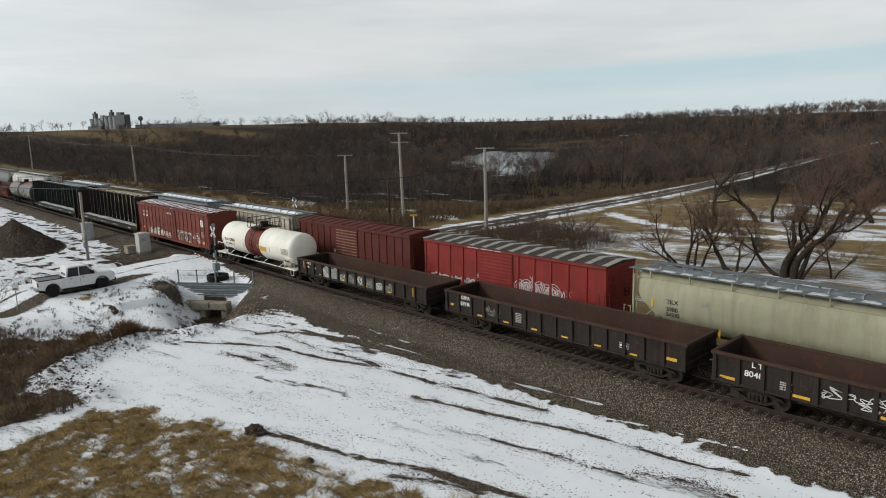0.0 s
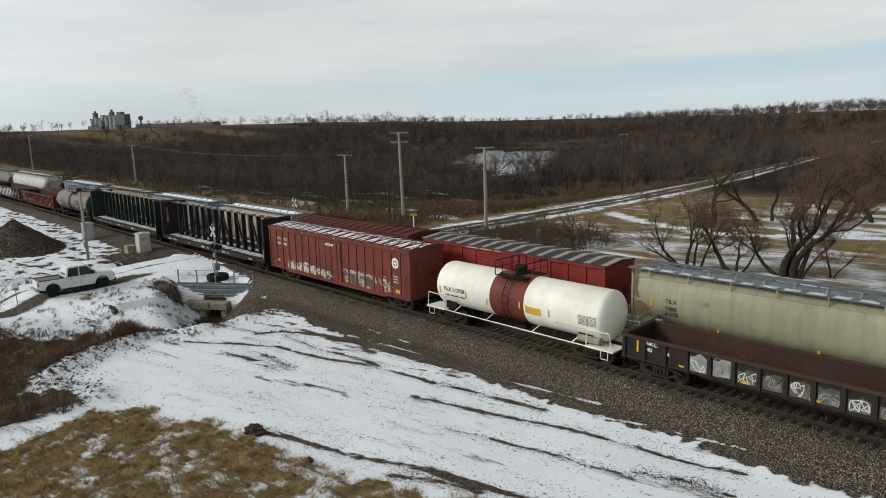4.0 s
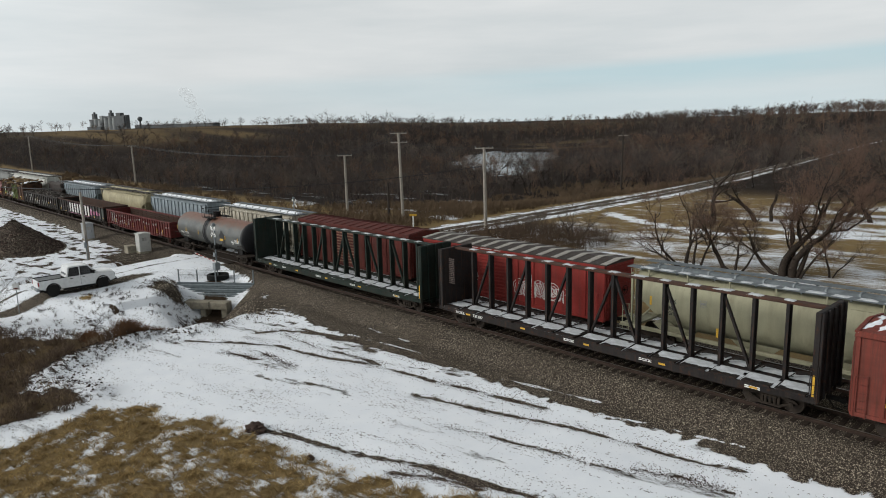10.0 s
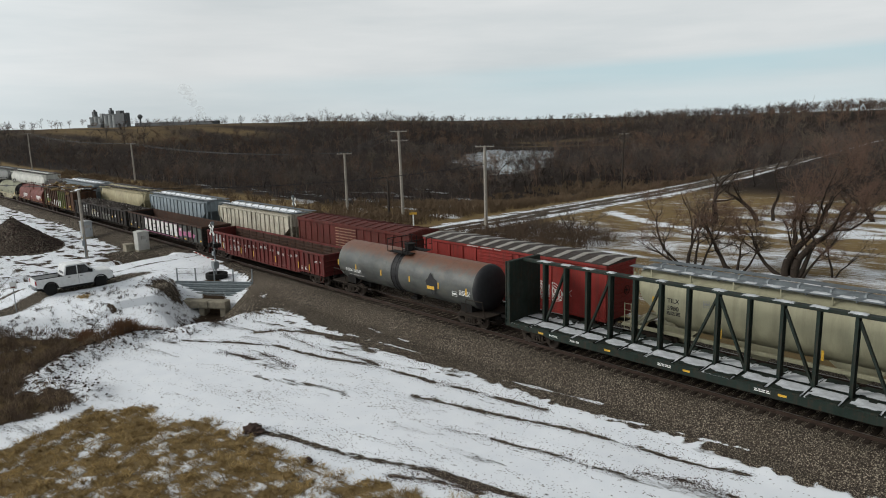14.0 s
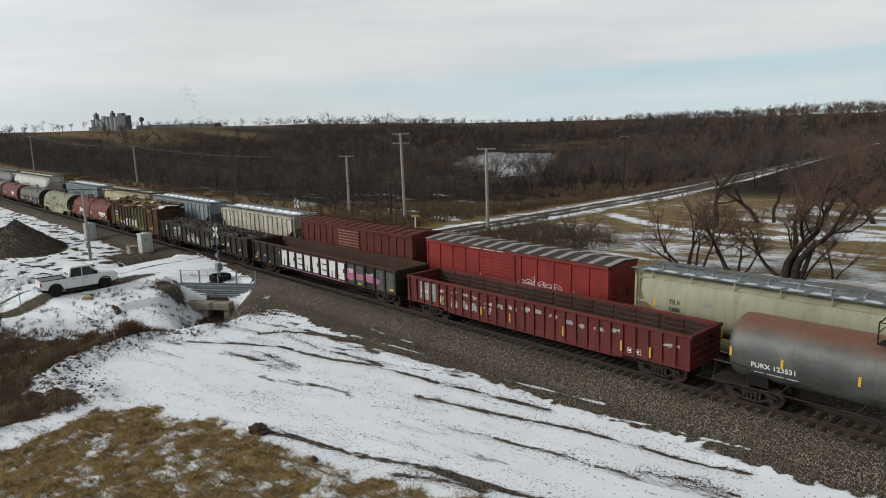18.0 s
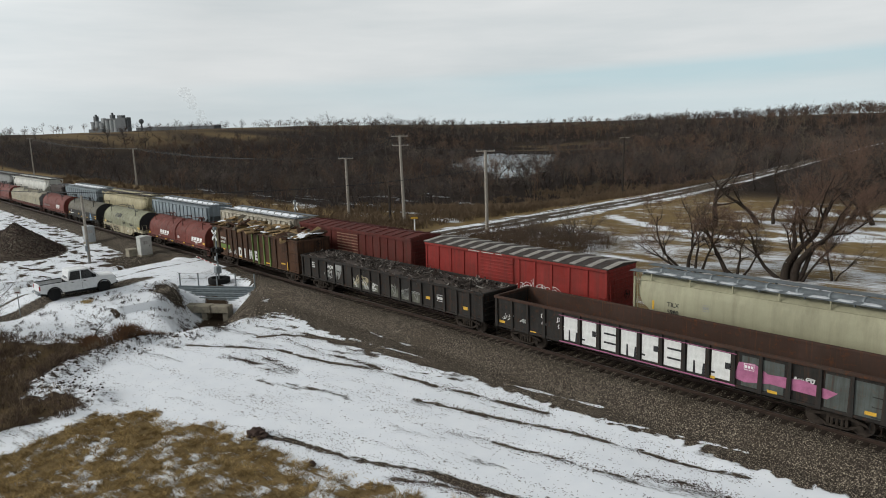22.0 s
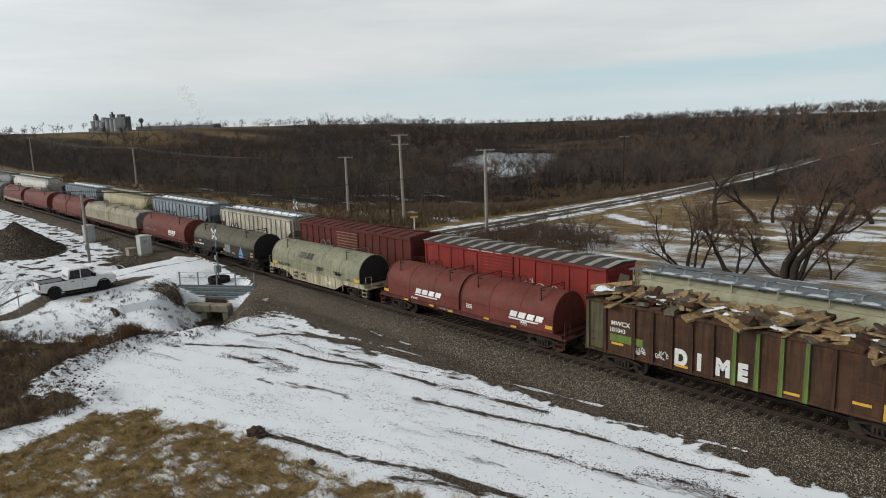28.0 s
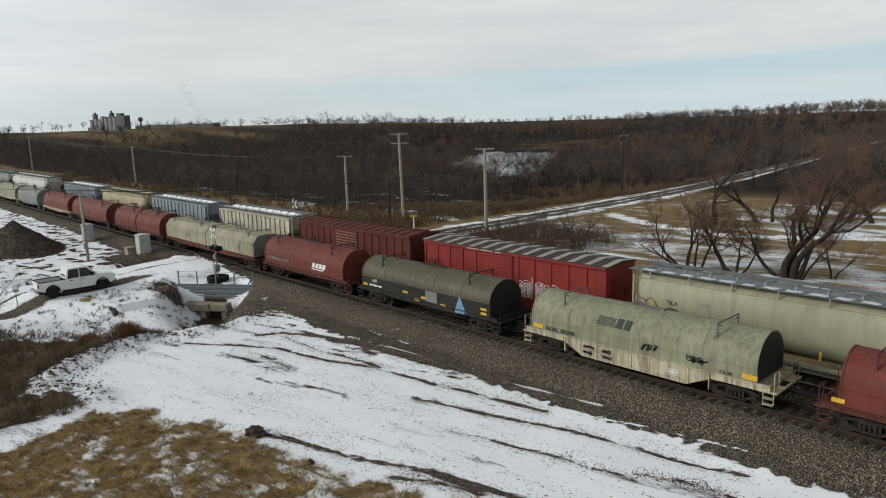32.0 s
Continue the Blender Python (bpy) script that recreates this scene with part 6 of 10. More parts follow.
# ---- the moving train, from its front to its end ----
def make_train():
    G = P["brown_black"]
    # three brown-black gondolas
    c, L = moving("gondola_car", (-13.7, 2.9), "brown-black steel gondola car, empty and rusty inside")
    gondola(c, L, 2.42, G, M["rust_in"], 16, chord=M["rust_in"])
    lettering(c, "L T", -L / 2 + 1.75, 2.0, -1.512, 0.34, M["white"], 1.1)
    lettering(c, "8048", -L / 2 + 1.45, 1.55, -1.512, 0.38, M["white"], 1.1)
    plates(c, [(-L / 2 + 0.7, 1.25), (-L / 2 + 3.9, 1.2), (-L / 2 + 7.2, 1.2), (-L / 2 + 11.5, 1.2)], -1.515, 0.7, 0.13, M["yellow"])
    tag(c, -L / 2 + 4.2, 1.3, -1.512, 4, 0.85, 0.75, 0.018, P["spray_white"], 3)
    small_print(c, -L / 2 + 3.0, 1.3, -1.512, 0.5, 0.4, 4, M["dim_white"], 2)

    c, L = moving("gondola_car", (-31.6, -15.0), "brown-black steel gondola car with white road number")
    gondola(c, L, 2.40, G, M["rust_in"], 16, chord=M["rust_in"])
    lettering(c, "GRW", -L / 2 + 1.35, 1.98, -1.512, 0.33, M["white"], 1.1)
    lettering(c, "89196", -L / 2 + 1.3, 1.58, -1.512, 0.36, M["white"], 1.05)
    plates(c, [(-L / 2 + 0.55, 1.5)], -1.515, 0.3, 0.14, M["yellow"])
    plates(c, [(-L / 2 + 3.0 + i * 2.15, 1.2) for i in range(6)], -1.515, 0.42, 0.1, M["yellow"])
    plates(c, [(L / 2 - 0.75, 1.45)], -1.515, 0.55, 0.16, M["yellow"])
    small_print(c, -2.4, 1.35, -1.512, 0.45, 0.6, 6, M["dim_white"], 6)
    panel_box(c, 4.6, 1.4, -1.512, 0.55, 0.3, M["white"])
    tag(c, -L / 2 + 3.3, 1.3, -1.512, 3, 0.45, 0.7, 0.014, P["spray_grey"], 8)

    c, L = moving("gondola_car", (-49.5, -33.45), "brown-black steel gondola car with pale graffiti")
    gondola(c, L, 2.22, G, M["rust_in"], 15, chord=M["rust_in"])
    lettering(c, "NKC", -L / 2 + 1.3, 1.86, -1.512, 0.27, M["white"], 1.1)
    lettering(c, "40", -L / 2 + 1.35, 1.55, -1.512, 0.27, M["white"], 1.1)
    lettering(c, "66", -L / 2 + 2.3, 1.55, -1.512, 0.27, M["white"], 1.1)
    bay = (L - 0.2) / 14
    rs = random.Random(91)
    for i in range(3, 11):
        x0, top = -L / 2 + 0.1 + bay * i + 0.15, 0.95 if i < 5 else rs.uniform(0.45, 0.8)
        w = bay - 0.3
        edge = [(0.0, 0.0), (w, rs.uniform(0, 0.1)), (w, top * rs.uniform(0.7, 1.0)), (w * 0.6, top), (w * 0.3, top * rs.uniform(0.6, 0.9)), (0.0, top * rs.uniform(0.7, 1.0))]
        part("graffiti", B().slab(edge, -0.003, 0), P["wash"] if i > 4 else P["spray_grey"], c, "faded silver sprayed letter", at=pose(x0, -1.506, 1.12))
        tag(c, x0 + 0.05, 1.15, -1.512, 2, w * 0.45, top * 0.9, 0.02, P["spray_white"] if i % 2 else P["spray_grey"], 300 + i, "white outline of a sprayed letter")
    plates(c, [(-L / 2 + 3.3, 1.22), (-L / 2 + 6.3, 1.2), (-L / 2 + 9.2, 1.2), (-L / 2 + 12.0, 1.2)], -1.515, 0.42, 0.1, M["yellow"])
    plates(c, [(-L / 2 + 0.85, 1.7), (L / 2 - 1.45, 1.6)], -1.515, 0.1, 0.6, M["yellow"])

    # white tank car
    c, L = moving("tank_car", (-64.6, -50.1), "white tank car with a red-brown middle band", "tank car")
    sl = L - 1.15
    W = P["tank_white"]
    tank_car(c, L, sl, 1.44, 2.46, [(-sl / 2, -1.55, W), (-1.55, 1.15, P["tank_red"]), (1.15, sl / 2, W)], W, W, M["black_steel"], -0.2)
    Y = -1.45
    lettering(c, "TILX 112928", -sl / 2 + 1.05, 2.3, Y, 0.36, M["black_text"], 1.0)
    small_print(c, -sl / 2 + 1.2, 1.95, Y + 0.06, 1.8, 0.22, 2, M["black_text"], 4)
    lettering(c, "HYDROCHLORIC ACID", 3.1, 1.83, Y + 0.15, 0.24, M["black_text"], 1.0, -26)
    small_print(c, 5.0, 2.1, Y - 0.01, 1.15, 0.55, 7, P["spray_grey"], 7)
    part("placard", B().box(0, 1.05, -0.006, 0, 0, 0.42), M["yellow"], c, "yellow warning placard", at=pose(1.35, Y + 0.04, 2.02, 96, 0, 0) @ pose(0, 0, 0, -90, 0, 0))
    plates(c, [(-sl / 2 + 0.75, 2.3), (-sl / 2 + 3.1, 2.3), (1.35, 2.3), (3.0, 2.3), (5.6, 2.3)], Y - 0.002, 0.1, 0.42, M["yellow"])
    plates(c, [(-1.75, 2.15), (0.85, 2.4)], Y - 0.002, 0.1, 0.4, M["yellow"])
    part("valve_box", B().cyl((-0.7, 0, 0), (0.7, 0, 0), 0.2, n=14), P["canvas"], c, at=pose(L / 2 - 1.7, -1.1, 1.25))

    # long red-brown boxcar
    c, L = moving("boxcar", (-85.1, -66.1), "red-brown boxcar with snow streaks and graffiti", "boxcar")
    R = P["box_red"]
    posts = [-L / 2 + 0.12 + i * 1.02 for i in range(8)] + [L / 2 - 0.12 - i * 1.02 for i in range(9)]
    boxcar(c, L, 4.42, 4.68, R, R, posts, plug_door(R, R), 0.98, 0.78, None, 17, (-2.0, 1.35))
    rnd = random.Random(9)
    for i in range(17):
        x = -L / 2 + 0.56 + i * (L - 1.12) / 16
        for k in (-1, 1):
            for q in range(2):
                part("snow_streak", drift(rnd, rnd.uniform(1.6, 1.85), rnd.uniform(0.42, 0.62), 0.04), M["snow"], c, "streak of snow on the roof", smooth=True, at=pose(x + (q - 0.5) * 0.5 + rnd.uniform(-0.06, 0.06), k * 0.81, 4.562, k * -9.3, 0, k * rnd.uniform(14, 30)))
    lettering(c, "760", -L / 2 + 1.35, 3.0, -1.512, 0.33, M["white"])
    lettering(c, "082", -L / 2 + 2.35, 3.0, -1.512, 0.33, M["white"])
    for q in (0.0, 0.32, 1.02, 1.32):
        part("emblem", B().box(0, 0.17, -0.006, 0, 0, 0.24), M["dim_white"], c, "plain white block", at=pose(-L / 2 + 1.4 + q, -1.512, 3.42))
    ring = B()
    for i in range(24):
        a, d = 2 * math.pi * i / 24, 2 * math.pi * (i + 1) / 24
        ring.face_set([(q * math.cos(t), 0, q * math.sin(t)) for q, t in ((0.22, a), (0.37, a), (0.37, d), (0.22, d))], [(0, 1, 2, 3)])
    emblem = part("emblem", ring, M["white"], c, "round white emblem with a cross", at=pose(L / 2 - 1.68, -1.512, 3.4))
    part("emblem_cross", B().box(-0.19, 0.19, -0.004, 0, -0.045, 0.045).box(-0.045, 0.045, -0.004, 0, -0.19, 0.19), M["white"], emblem)
    part("door_letters", bars(random.Random(8), 1.2, 0.2, 2), M["white"], c, at=pose(-0.75, -1.606, 3.75))
    band = random.Random(31)
    part("graffiti", B().slab([(0, 0)] + [(5.0 * j / 16, 0.02) for j in range(1, 17)] + [(5.0 * j / 16, band.uniform(0.45, 1.05)) for j in range(16, -1, -1)], -0.004, 0), P["spray_tan"], c, "faded tan graffiti with jagged edge", at=pose(-L / 2 + 2.8, -1.503, 0.98))
    for q in range(5):
        part("graffiti", B().slab([(0, 0), (band.uniform(0.5, 0.9), 0.05), (band.uniform(0.5, 0.8), band.uniform(0.35, 0.7)), (band.uniform(0.1, 0.3), band.uniform(0.3, 0.6))], -0.003, 0), P["spray_white"], c, "pale sprayed patch", at=pose(-L / 2 + 3.2 + q * 0.95, -1.509, 1.02 + band.uniform(0, 0.2)))
    tag(c, -L / 2 + 2.9, 1.02, -1.513, 7, 0.68, 0.8, 0.022, P["spray_shade_black"], 32)
    tag(c, -L / 2 + 3.0, 1.05, -1.516, 5, 0.9, 0.9, 0.03, P["spray_white"], 36)
    tag(c, -2.2, 1.05, -1.607, 4, 0.6, 0.7, 0.03, P["spray_white"], 33)
    for q in range(4):
        part("graffiti", B().slab([(0, 0), (0.82, 0), (0.9, 0.75), (0.7, 1.1), (0.15, 1.0), (-0.1, 0.6)], -0.003, 0), P["spray_dull"], c, "dull grey sprayed letter", at=pose(1.75 + q * 0.98, -1.508, 1.05 + 0.05 * (q % 2)))
        tag(c, 1.72 + q * 0.98, 1.05, -1.513, 1, 0.85, 1.1, 0.014, P["spray_white"], 34 + q, "white outline of a sprayed letter")
    tag(c, 1.5, 1.9, -1.513, 9, 0.42, 0.3, 0.012, P["spray_white"], 39)
    tag(c, 5.9, 1.15, -1.513, 4, 0.4, 0.9, 0.012, P["spray_white"], 35)
    plates(c, [(-L / 2 + 1.4, 1.62), (-L / 2 + 4.2, 1.45), (-2.9, 1.25), (2.0, 1.25), (4.6, 1.15), (0.1, 1.5)], -1.52, 0.42, 0.16, M["yellow"])
    plates(c, [(L / 2 - 1.45, 1.4)], -1.52, 0.5, 0.24, M["yellow"])
    panel_box(c, L / 2 - 3.3, 1.75, -1.513, 0.55, 0.5, M["white"])
    small_print(c, L / 2 - 1.9, 1.95, -1.513, 0.5, 0.6, 3, M["dim_white"], 9)

    # two centre-beam flat cars
    c, L = moving("centre_beam_flat_car", (-109.5, -86.4), "dark brown centre-beam flat car, empty, dusted with snow", "flat car")
    centre_beam(c, L, 4.9, P["beam_dark"], 15, "dark bulkhead with small white print")
    lettering(c, "NOKL", -L / 2 + 1.5, 0.9, -1.477, 0.24, M["white"], 1.2, 0.0, 0.016)
    lettering(c, "731387", -L / 2 + 3.0, 0.9, -1.477, 0.24, M["white"], 1.2, 0.0, 0.016)
    small_print(c, -L / 2 + 0.45, 2.6, -1.0, 0.5, 1.7, 14, P["spray_dull"], 5)
    c, L = moving("centre_beam_flat_car", (-134.2, -111.4), "dark green centre-beam flat car, empty, dusted with snow", "flat car")
    centre_beam(c, L, 4.82, P["beam_green"], 15, "dark green bulkhead", P["beam_green"])
    lettering(c, "NOKL", -L / 2 + 3.2, 0.93, -1.476, 0.17, M["white"], 1.3)
    lettering(c, "736138", -L / 2 + 4.6, 0.93, -1.476, 0.17, M["white"], 1.2)

    # grey tank car
    c, L = moving("tank_car", (-152.2, -135.9), "weathered grey tank car with rust along its crown", "tank car")
    sl = L - 0.9
    T = P["tank_grey"]
    # the shell's last 0.62 m towards +x is black
    tank_car(c, L, sl, 1.5, 2.52, [(-sl / 2, sl / 2 - 0.62, T), (sl / 2 - 0.62, sl / 2, P["spray_shade_black"])], T, M["bogie"], M["black_steel"], -0.5)
    Y = -1.51
    lettering(c, "FURX 123531", -sl / 2 + 1.35, 1.98, -1.43, 0.34, M["white"], 1.0, 16, 0.016)
    small_print(c, -sl / 2 + 1.45, 1.68, Y + 0.24, 1.9, 0.16, 2, M["dim_white"], 4)
    plates(c, [(-sl / 2 + 0.45, 2.5), (-sl / 2 + 2.7, 2.4), (-2.0, 2.4), (1.1, 2.4), (4.0, 2.4), (sl / 2 - 1.15, 2.4)], Y - 0.002, 0.11, 0.42, M["yellow"])
    soot = B()
    soot.slab([(0.0, 0.35), (0.25, 0.6), (0.5, 1.0), (0.75, 0.65), (1.1, 0.5), (1.15, 0.2), (0.85, -0.35), (0.6, -0.5), (0.5, 0.05), (0.1, 0.1)], -0.004, 0)
    part("soot_stain", soot, P["spray_shade_black"], c, "black soot stain", at=pose(2.75, Y + 0.01, 2.2))
    small_print(c, 5.9, 2.1, Y + 0.02, 0.95, 0.5, 6, P["spray_white"], 14)
    panel_box(c, 5.25, 1.95, Y + 0.04, 0.45, 0.3, M["white"])
    part("placard", B().box(0, 0.7, -0.006, 0, 0, 0.22), M["yellow"], c, "yellow warning placard", at=pose(2.9, Y - 0.006, 2.05))
    part("insulation_band", B().lathe([(-0.95, 1.495), (-0.95, 1.506), (-0.1, 1.506), (-0.1, 1.495)], 0, 2.52, 48), P["spray_shade_black"], c, "dark stained band beside the ladder", smooth=True)

    # maroon gondola
    c, L = moving("gondola_car", (-173.9, -153.2), "maroon steel gondola car covered with white tags")
    R = P["gon_red"]
    gondola(c, L, 2.78, R, M["rust_in"], 29, 1.02, True, None, 0.8)
    part("number_board", B().box(0, 1.55, -0.006, 0, 0, 1.2), P["spray_grey"], c, "pale rectangular patch", at=pose(-L / 2 + 1.2, -1.508, 1.3))
    lettering(c, "609175", -L / 2 + 1.25, 1.75, -1.518, 0.34, M["white"], 1.2)
    for i in range(14):
        tag(c, -L / 2 + 3.2 + i * 1.0, 2.0 + 0.12 * math.sin(i), -1.513, 4, 0.15, 0.26, 0.016, P["spray_white"], 100 + i)
    for i in range(5):
        tag(c, -L / 2 + 3.2 + i * 0.98, 1.25, -1.513, 3, 0.2, 0.6, 0.02, P["spray_white"], 130 + i)
    tag(c, L / 2 - 1.5, 1.95, -1.513, 3, 0.3, 0.22, 0.015, P["spray_white"], 140)
    plates(c, [(-L / 2 + 3.35, 1.6), (-L / 2 + 7.0, 1.5), (-1.0, 1.5), (2.9, 1.5), (6.6, 1.5), (L / 2 - 2.1, 1.5)], -1.62, 0.1, 0.55, M["yellow"])
    panel_box(c, 6.9, 1.2, -1.513, 0.8, 0.26, M["white"])

    # black gondola with large white letters
    c, L = moving("gondola_car", (-195.9, -175.2), "black steel gondola car with large white block graffiti")
    K = P["gon_black"]
    gondola(c, L, 2.9, K, M["rust_in"], 18, 1.02, chord=M["rust_in"])
    lettering(c, "DJ", -L / 2 + 3.45, 2.15, -1.512, 0.32, M["white"], 1.1)
    lettering(c, "JX", -L / 2 + 4.6, 2.15, -1.512, 0.32, M["white"], 1.1)
    lettering(c, "65", -L / 2 + 3.5, 1.75, -1.512, 0.32, M["white"], 1.1)
    lettering(c, "017", -L / 2 + 4.65, 1.75, -1.512, 0.32, M["white"], 1.1)
    step = (L - 0.2) / 17
    for i in range(8):
        x0 = -L / 2 + 0.1 + step * (4 + i) + 0.16
        w, b = step - 0.32, B()
        b.box(0, w, -0.006, 0, 0, 1.3)
        part("graffiti", b, P["spray_white"], c, "white sprayed block letter", at=pose(x0, -1.508, 1.22))
        cuts = []
        if i % 3 == 0:
            cuts = [B().slab([(w * 0.35, -0.02), (w * 0.5, -0.02), (w * 0.45, 0.6), (w * 0.36, 0.6)], -0.006, 0), B().slab([(w * 0.85, -0.02), (w, -0.02), (w, 0.55), (w * 0.9, 0.55)], -0.006, 0)]
        elif i % 3 == 1:
            cuts = [B().box(w * 0.72, w, -0.006, 0, 0.55, 0.85), B().box(0, w * 0.2, -0.006, 0, 0.2, 0.3)]
        else:
            cuts = [B().box(w * 0.2, w, -0.006, 0, 0.36, 0.46), B().box(w * 0.2, w, -0.006, 0, 0.84, 0.94)]
        for cut in cuts:
            part("graffiti", cut, P["spray_shade_black"], c, "black gap of a block letter", at=pose(x0, -1.515, 1.22))
    for z0, z1 in ((0, 0.06), (1.5, 1.53)):
        part("graffiti", B().box(0, step * 8.2, -0.006, 0, z0, z1), P["pink"], c, "thin pink outline", at=pose(-L / 2 + step * 4, -1.607, 1.08))
    part("graffiti", B().slab([(0, 0.1), (0.5, 0), (1.6, 0.2), (3.9, 0.15), (4.3, 0.5), (3.0, 0.72), (1.5, 0.62), (0.9, 0.95), (0.2, 0.9)], -0.006, 0), P["pink"], c, "cloud of pink spray paint", at=pose(-L / 2 + step * 12.1, -1.509, 1.35))
    part("primer_patch", B().box(0.1, step * 1.9, -0.006, 0, 0, 1.45), P["gon_grey"], c, "grey-green primer patch", at=pose(L / 2 - step * 2.0, -1.508, 1.15))
    part("primer_patch", B().box(0.1, step * 1.6, -0.006, 0, 0, 1.4), P["gon_grey"], c, "grey primer patch", at=pose(-L / 2 + step * 12.3, -1.506, 1.18))
    tag(c, -L / 2 + 0.6, 1.5, -1.513, 2, 0.4, 0.45, 0.012, P["spray_white"], 152)
    tag(c, -L / 2 + 1.9, 1.55, -1.513, 2, 0.3, 0.25, 0.03, P["spray_white"], 153)
    tag(c, L / 2 - step * 3, 1.75, -1.513, 3, 0.3, 0.45, 0.025, P["spray_white"], 154)
    plates(c, [(-L / 2 + 0.5, 1.35), (-L / 2 + 2.9, 1.15), (L / 2 - 0.6, 1.35), (L / 2 - 4.4, 1.2), (L / 2 - 7.2, 1.2)], -1.515, 0.42, 0.15, M["yellow"])
    panel_box(c, L / 2 - step * 4.7, 1.95, -1.516, 0.45, 0.3, M["white"])

    # gondola with scrap
    c, L = moving("gondola_car", (-217.6, -196.9), "black steel gondola car filled with scrap metal")
    gondola(c, L, 2.82, K, M["rust_in"], 19, 1.02)
    b = B()
    for r, x, y, z in heap(L - 0.5, 2.7, 2.45, 0.6, 4, 1500):
        d = Vector((r.uniform(-1, 1), r.uniform(-1, 1), r.uniform(-0.45, 0.6))).normalized() * r.uniform(0.15, 0.42)
        q = Vector((x, y, z))
        b.cyl(q - d, q + d, r.uniform(0.012, 0.05), n=4)
    for r, x, y, z in heap(L - 0.5, 2.7, 2.4, 0.5, 7, 260):
        s = r.uniform(0.08, 0.2)
        b.box(x - s, x + s, y - s * 0.8, y + s * 0.8, z - 0.05, z + r.uniform(0.0, 0.06))
    part("scrap_load", b, P["scrap"], c, "heap of scrap steel")["kind"] = "stuff"
    part("load_bed", B().prism([(-1.42, 1.2), (-1.42, 2.5), (-0.8, 2.8), (0.8, 2.8), (1.42, 2.5), (1.42, 1.2)], -L / 2 + 0.1, L / 2 - 0.1), P["scrap"], c, "packed scrap below")
    for i, (x, n, mt) in enumerate(((-L / 2 + 3.1, 2, "spray_grey"), (-L / 2 + 4.4, 2, "spray_grey"), (-L / 2 + 7.2, 4, "spray_tan"), (2.6, 2, "spray_grey"))):
        tag(c, x, 1.25, -1.513, n, 0.55, 0.9, 0.035, P[mt], 160 + i)
    bay = (L - 0.2) / 18
    lettering(c, "AOK", -L / 2 + 0.1 + bay * 3 + 0.16, 2.15, -1.513, 0.36, M["white"], 1.1, 0.0, 0.02)
    lettering(c, "519", -L / 2 + 0.1 + bay * 3 + 0.2, 1.75, -1.513, 0.3, M["dim_white"], 1.2, 0.0, 0.015)
    lettering(c, "312", -L / 2 + 0.1 + bay * 4 + 0.2, 1.75, -1.513, 0.3, M["dim_white"], 1.2, 0.0, 0.015)
    part("primer_patch", B().box(0.14, bay - 0.14, -0.004, 0, 0, 0.45), P["spray_grey"], c, "grey overpainted patch", at=pose(-L / 2 + 0.1 + bay * 4, -1.509, 2.1))
    wash = P["wash"]
    rw = random.Random(58)
    for i, top in ((6, 0.8), (7, 0.75), (8, 0.7), (10, 1.0), (11, 0.85), (12, 0.8)):
        pts = [(0.13, 0.0), (bay - 0.13, 0.0)] + [(bay - 0.13 - (bay - 0.26) * j / 6, top * rw.uniform(0.6, 1.05)) for j in range(7)]
        part("graffiti", B().slab(pts, -0.003, 0), wash, c, "pale smeared spray paint", at=pose(-L / 2 + 0.1 + bay * i, -1.507, 1.16))
        tag(c, -L / 2 + 0.25 + bay * i, 1.2, -1.513, 1, 0.75, top * 0.9, 0.022, P["spray_white"] if i < 9 else P["spray_grey"], 260 + i)
    small_print(c, -L / 2 + 1.5, 1.9, -1.513, 0.35, 0.5, 3, M["white"], 16)
    plates(c, [(L / 2 - 1.6, 1.6), (5.2, 1.7)], -1.515, 0.4, 0.2, M["yellow"])
    panel_box(c, 6.1, 1.65, -1.513, 0.6, 0.42, M["white"])

    # tall gondola with broken timber
    c, L = moving("gondola_car", (-233.9, -218.1), "tall rusty gondola car heaped with broken timber")
    RB, OL, LI = P["rust_brown"], P["olive_faded"], P["lime"]
    gondola(c, L, 3.85, RB, M["rust_in"], [-7.8, -6.74] + [-5.05 + 1.03 * i for i in range(10)] + [6.1, 7.8], 1.05, False, RB, None, lambda i, k: {7: LI, 8: LI, 9: LI, 10: LI, 0: OL}.get(i))
    part("corner_panel", B().box(0, 0.95, -0.008, 0, 0, 2.5), OL, c, "faded olive corner panel", at=pose(-L / 2 + 0.05, -1.502, 1.2))
    part("green_stripe", B().box(0, 1.9, -0.006, 0, 0, 0.4), LI, c, "lime green stripe", at=pose(-L / 2 + 1.45, -1.512, 1.75))
    lettering(c, "MWCX", -L / 2 + 1.5, 2.62, -1.515, 0.34, M["white"], 1.0)
    lettering(c, "101043", -L / 2 + 1.4, 2.26, -1.515, 0.32, M["white"], 1.0)
    for i, ch in enumerate("DIME"):
        lettering(c, ch, -2.99 + 1.03 * i + 0.17 + 0.12 * (ch == "I"), 1.36, -1.513, 1.05, P["spray_white"], 0.82, 0.0, 0.07)
    tag(c, -L / 2 + 2.9, 1.35, -1.513, 2, 0.3, 0.6, 0.02, P["spray_white"], 170)
    tag(c, -L / 2 + 4.1, 1.35, -1.513, 3, 0.25, 0.5, 0.014, P["spray_white"], 171)
    plates(c, [(-L / 2 + 1.9, 1.65), (-2.4, 1.3), (2.6, 1.3), (L / 2 - 2.6, 1.6)], -1.52, 0.7, 0.12, M["yellow"])
    plates(c, [(L / 2 - 1.75, 1.5)], -1.612, 0.12, 0.7, M["yellow"])
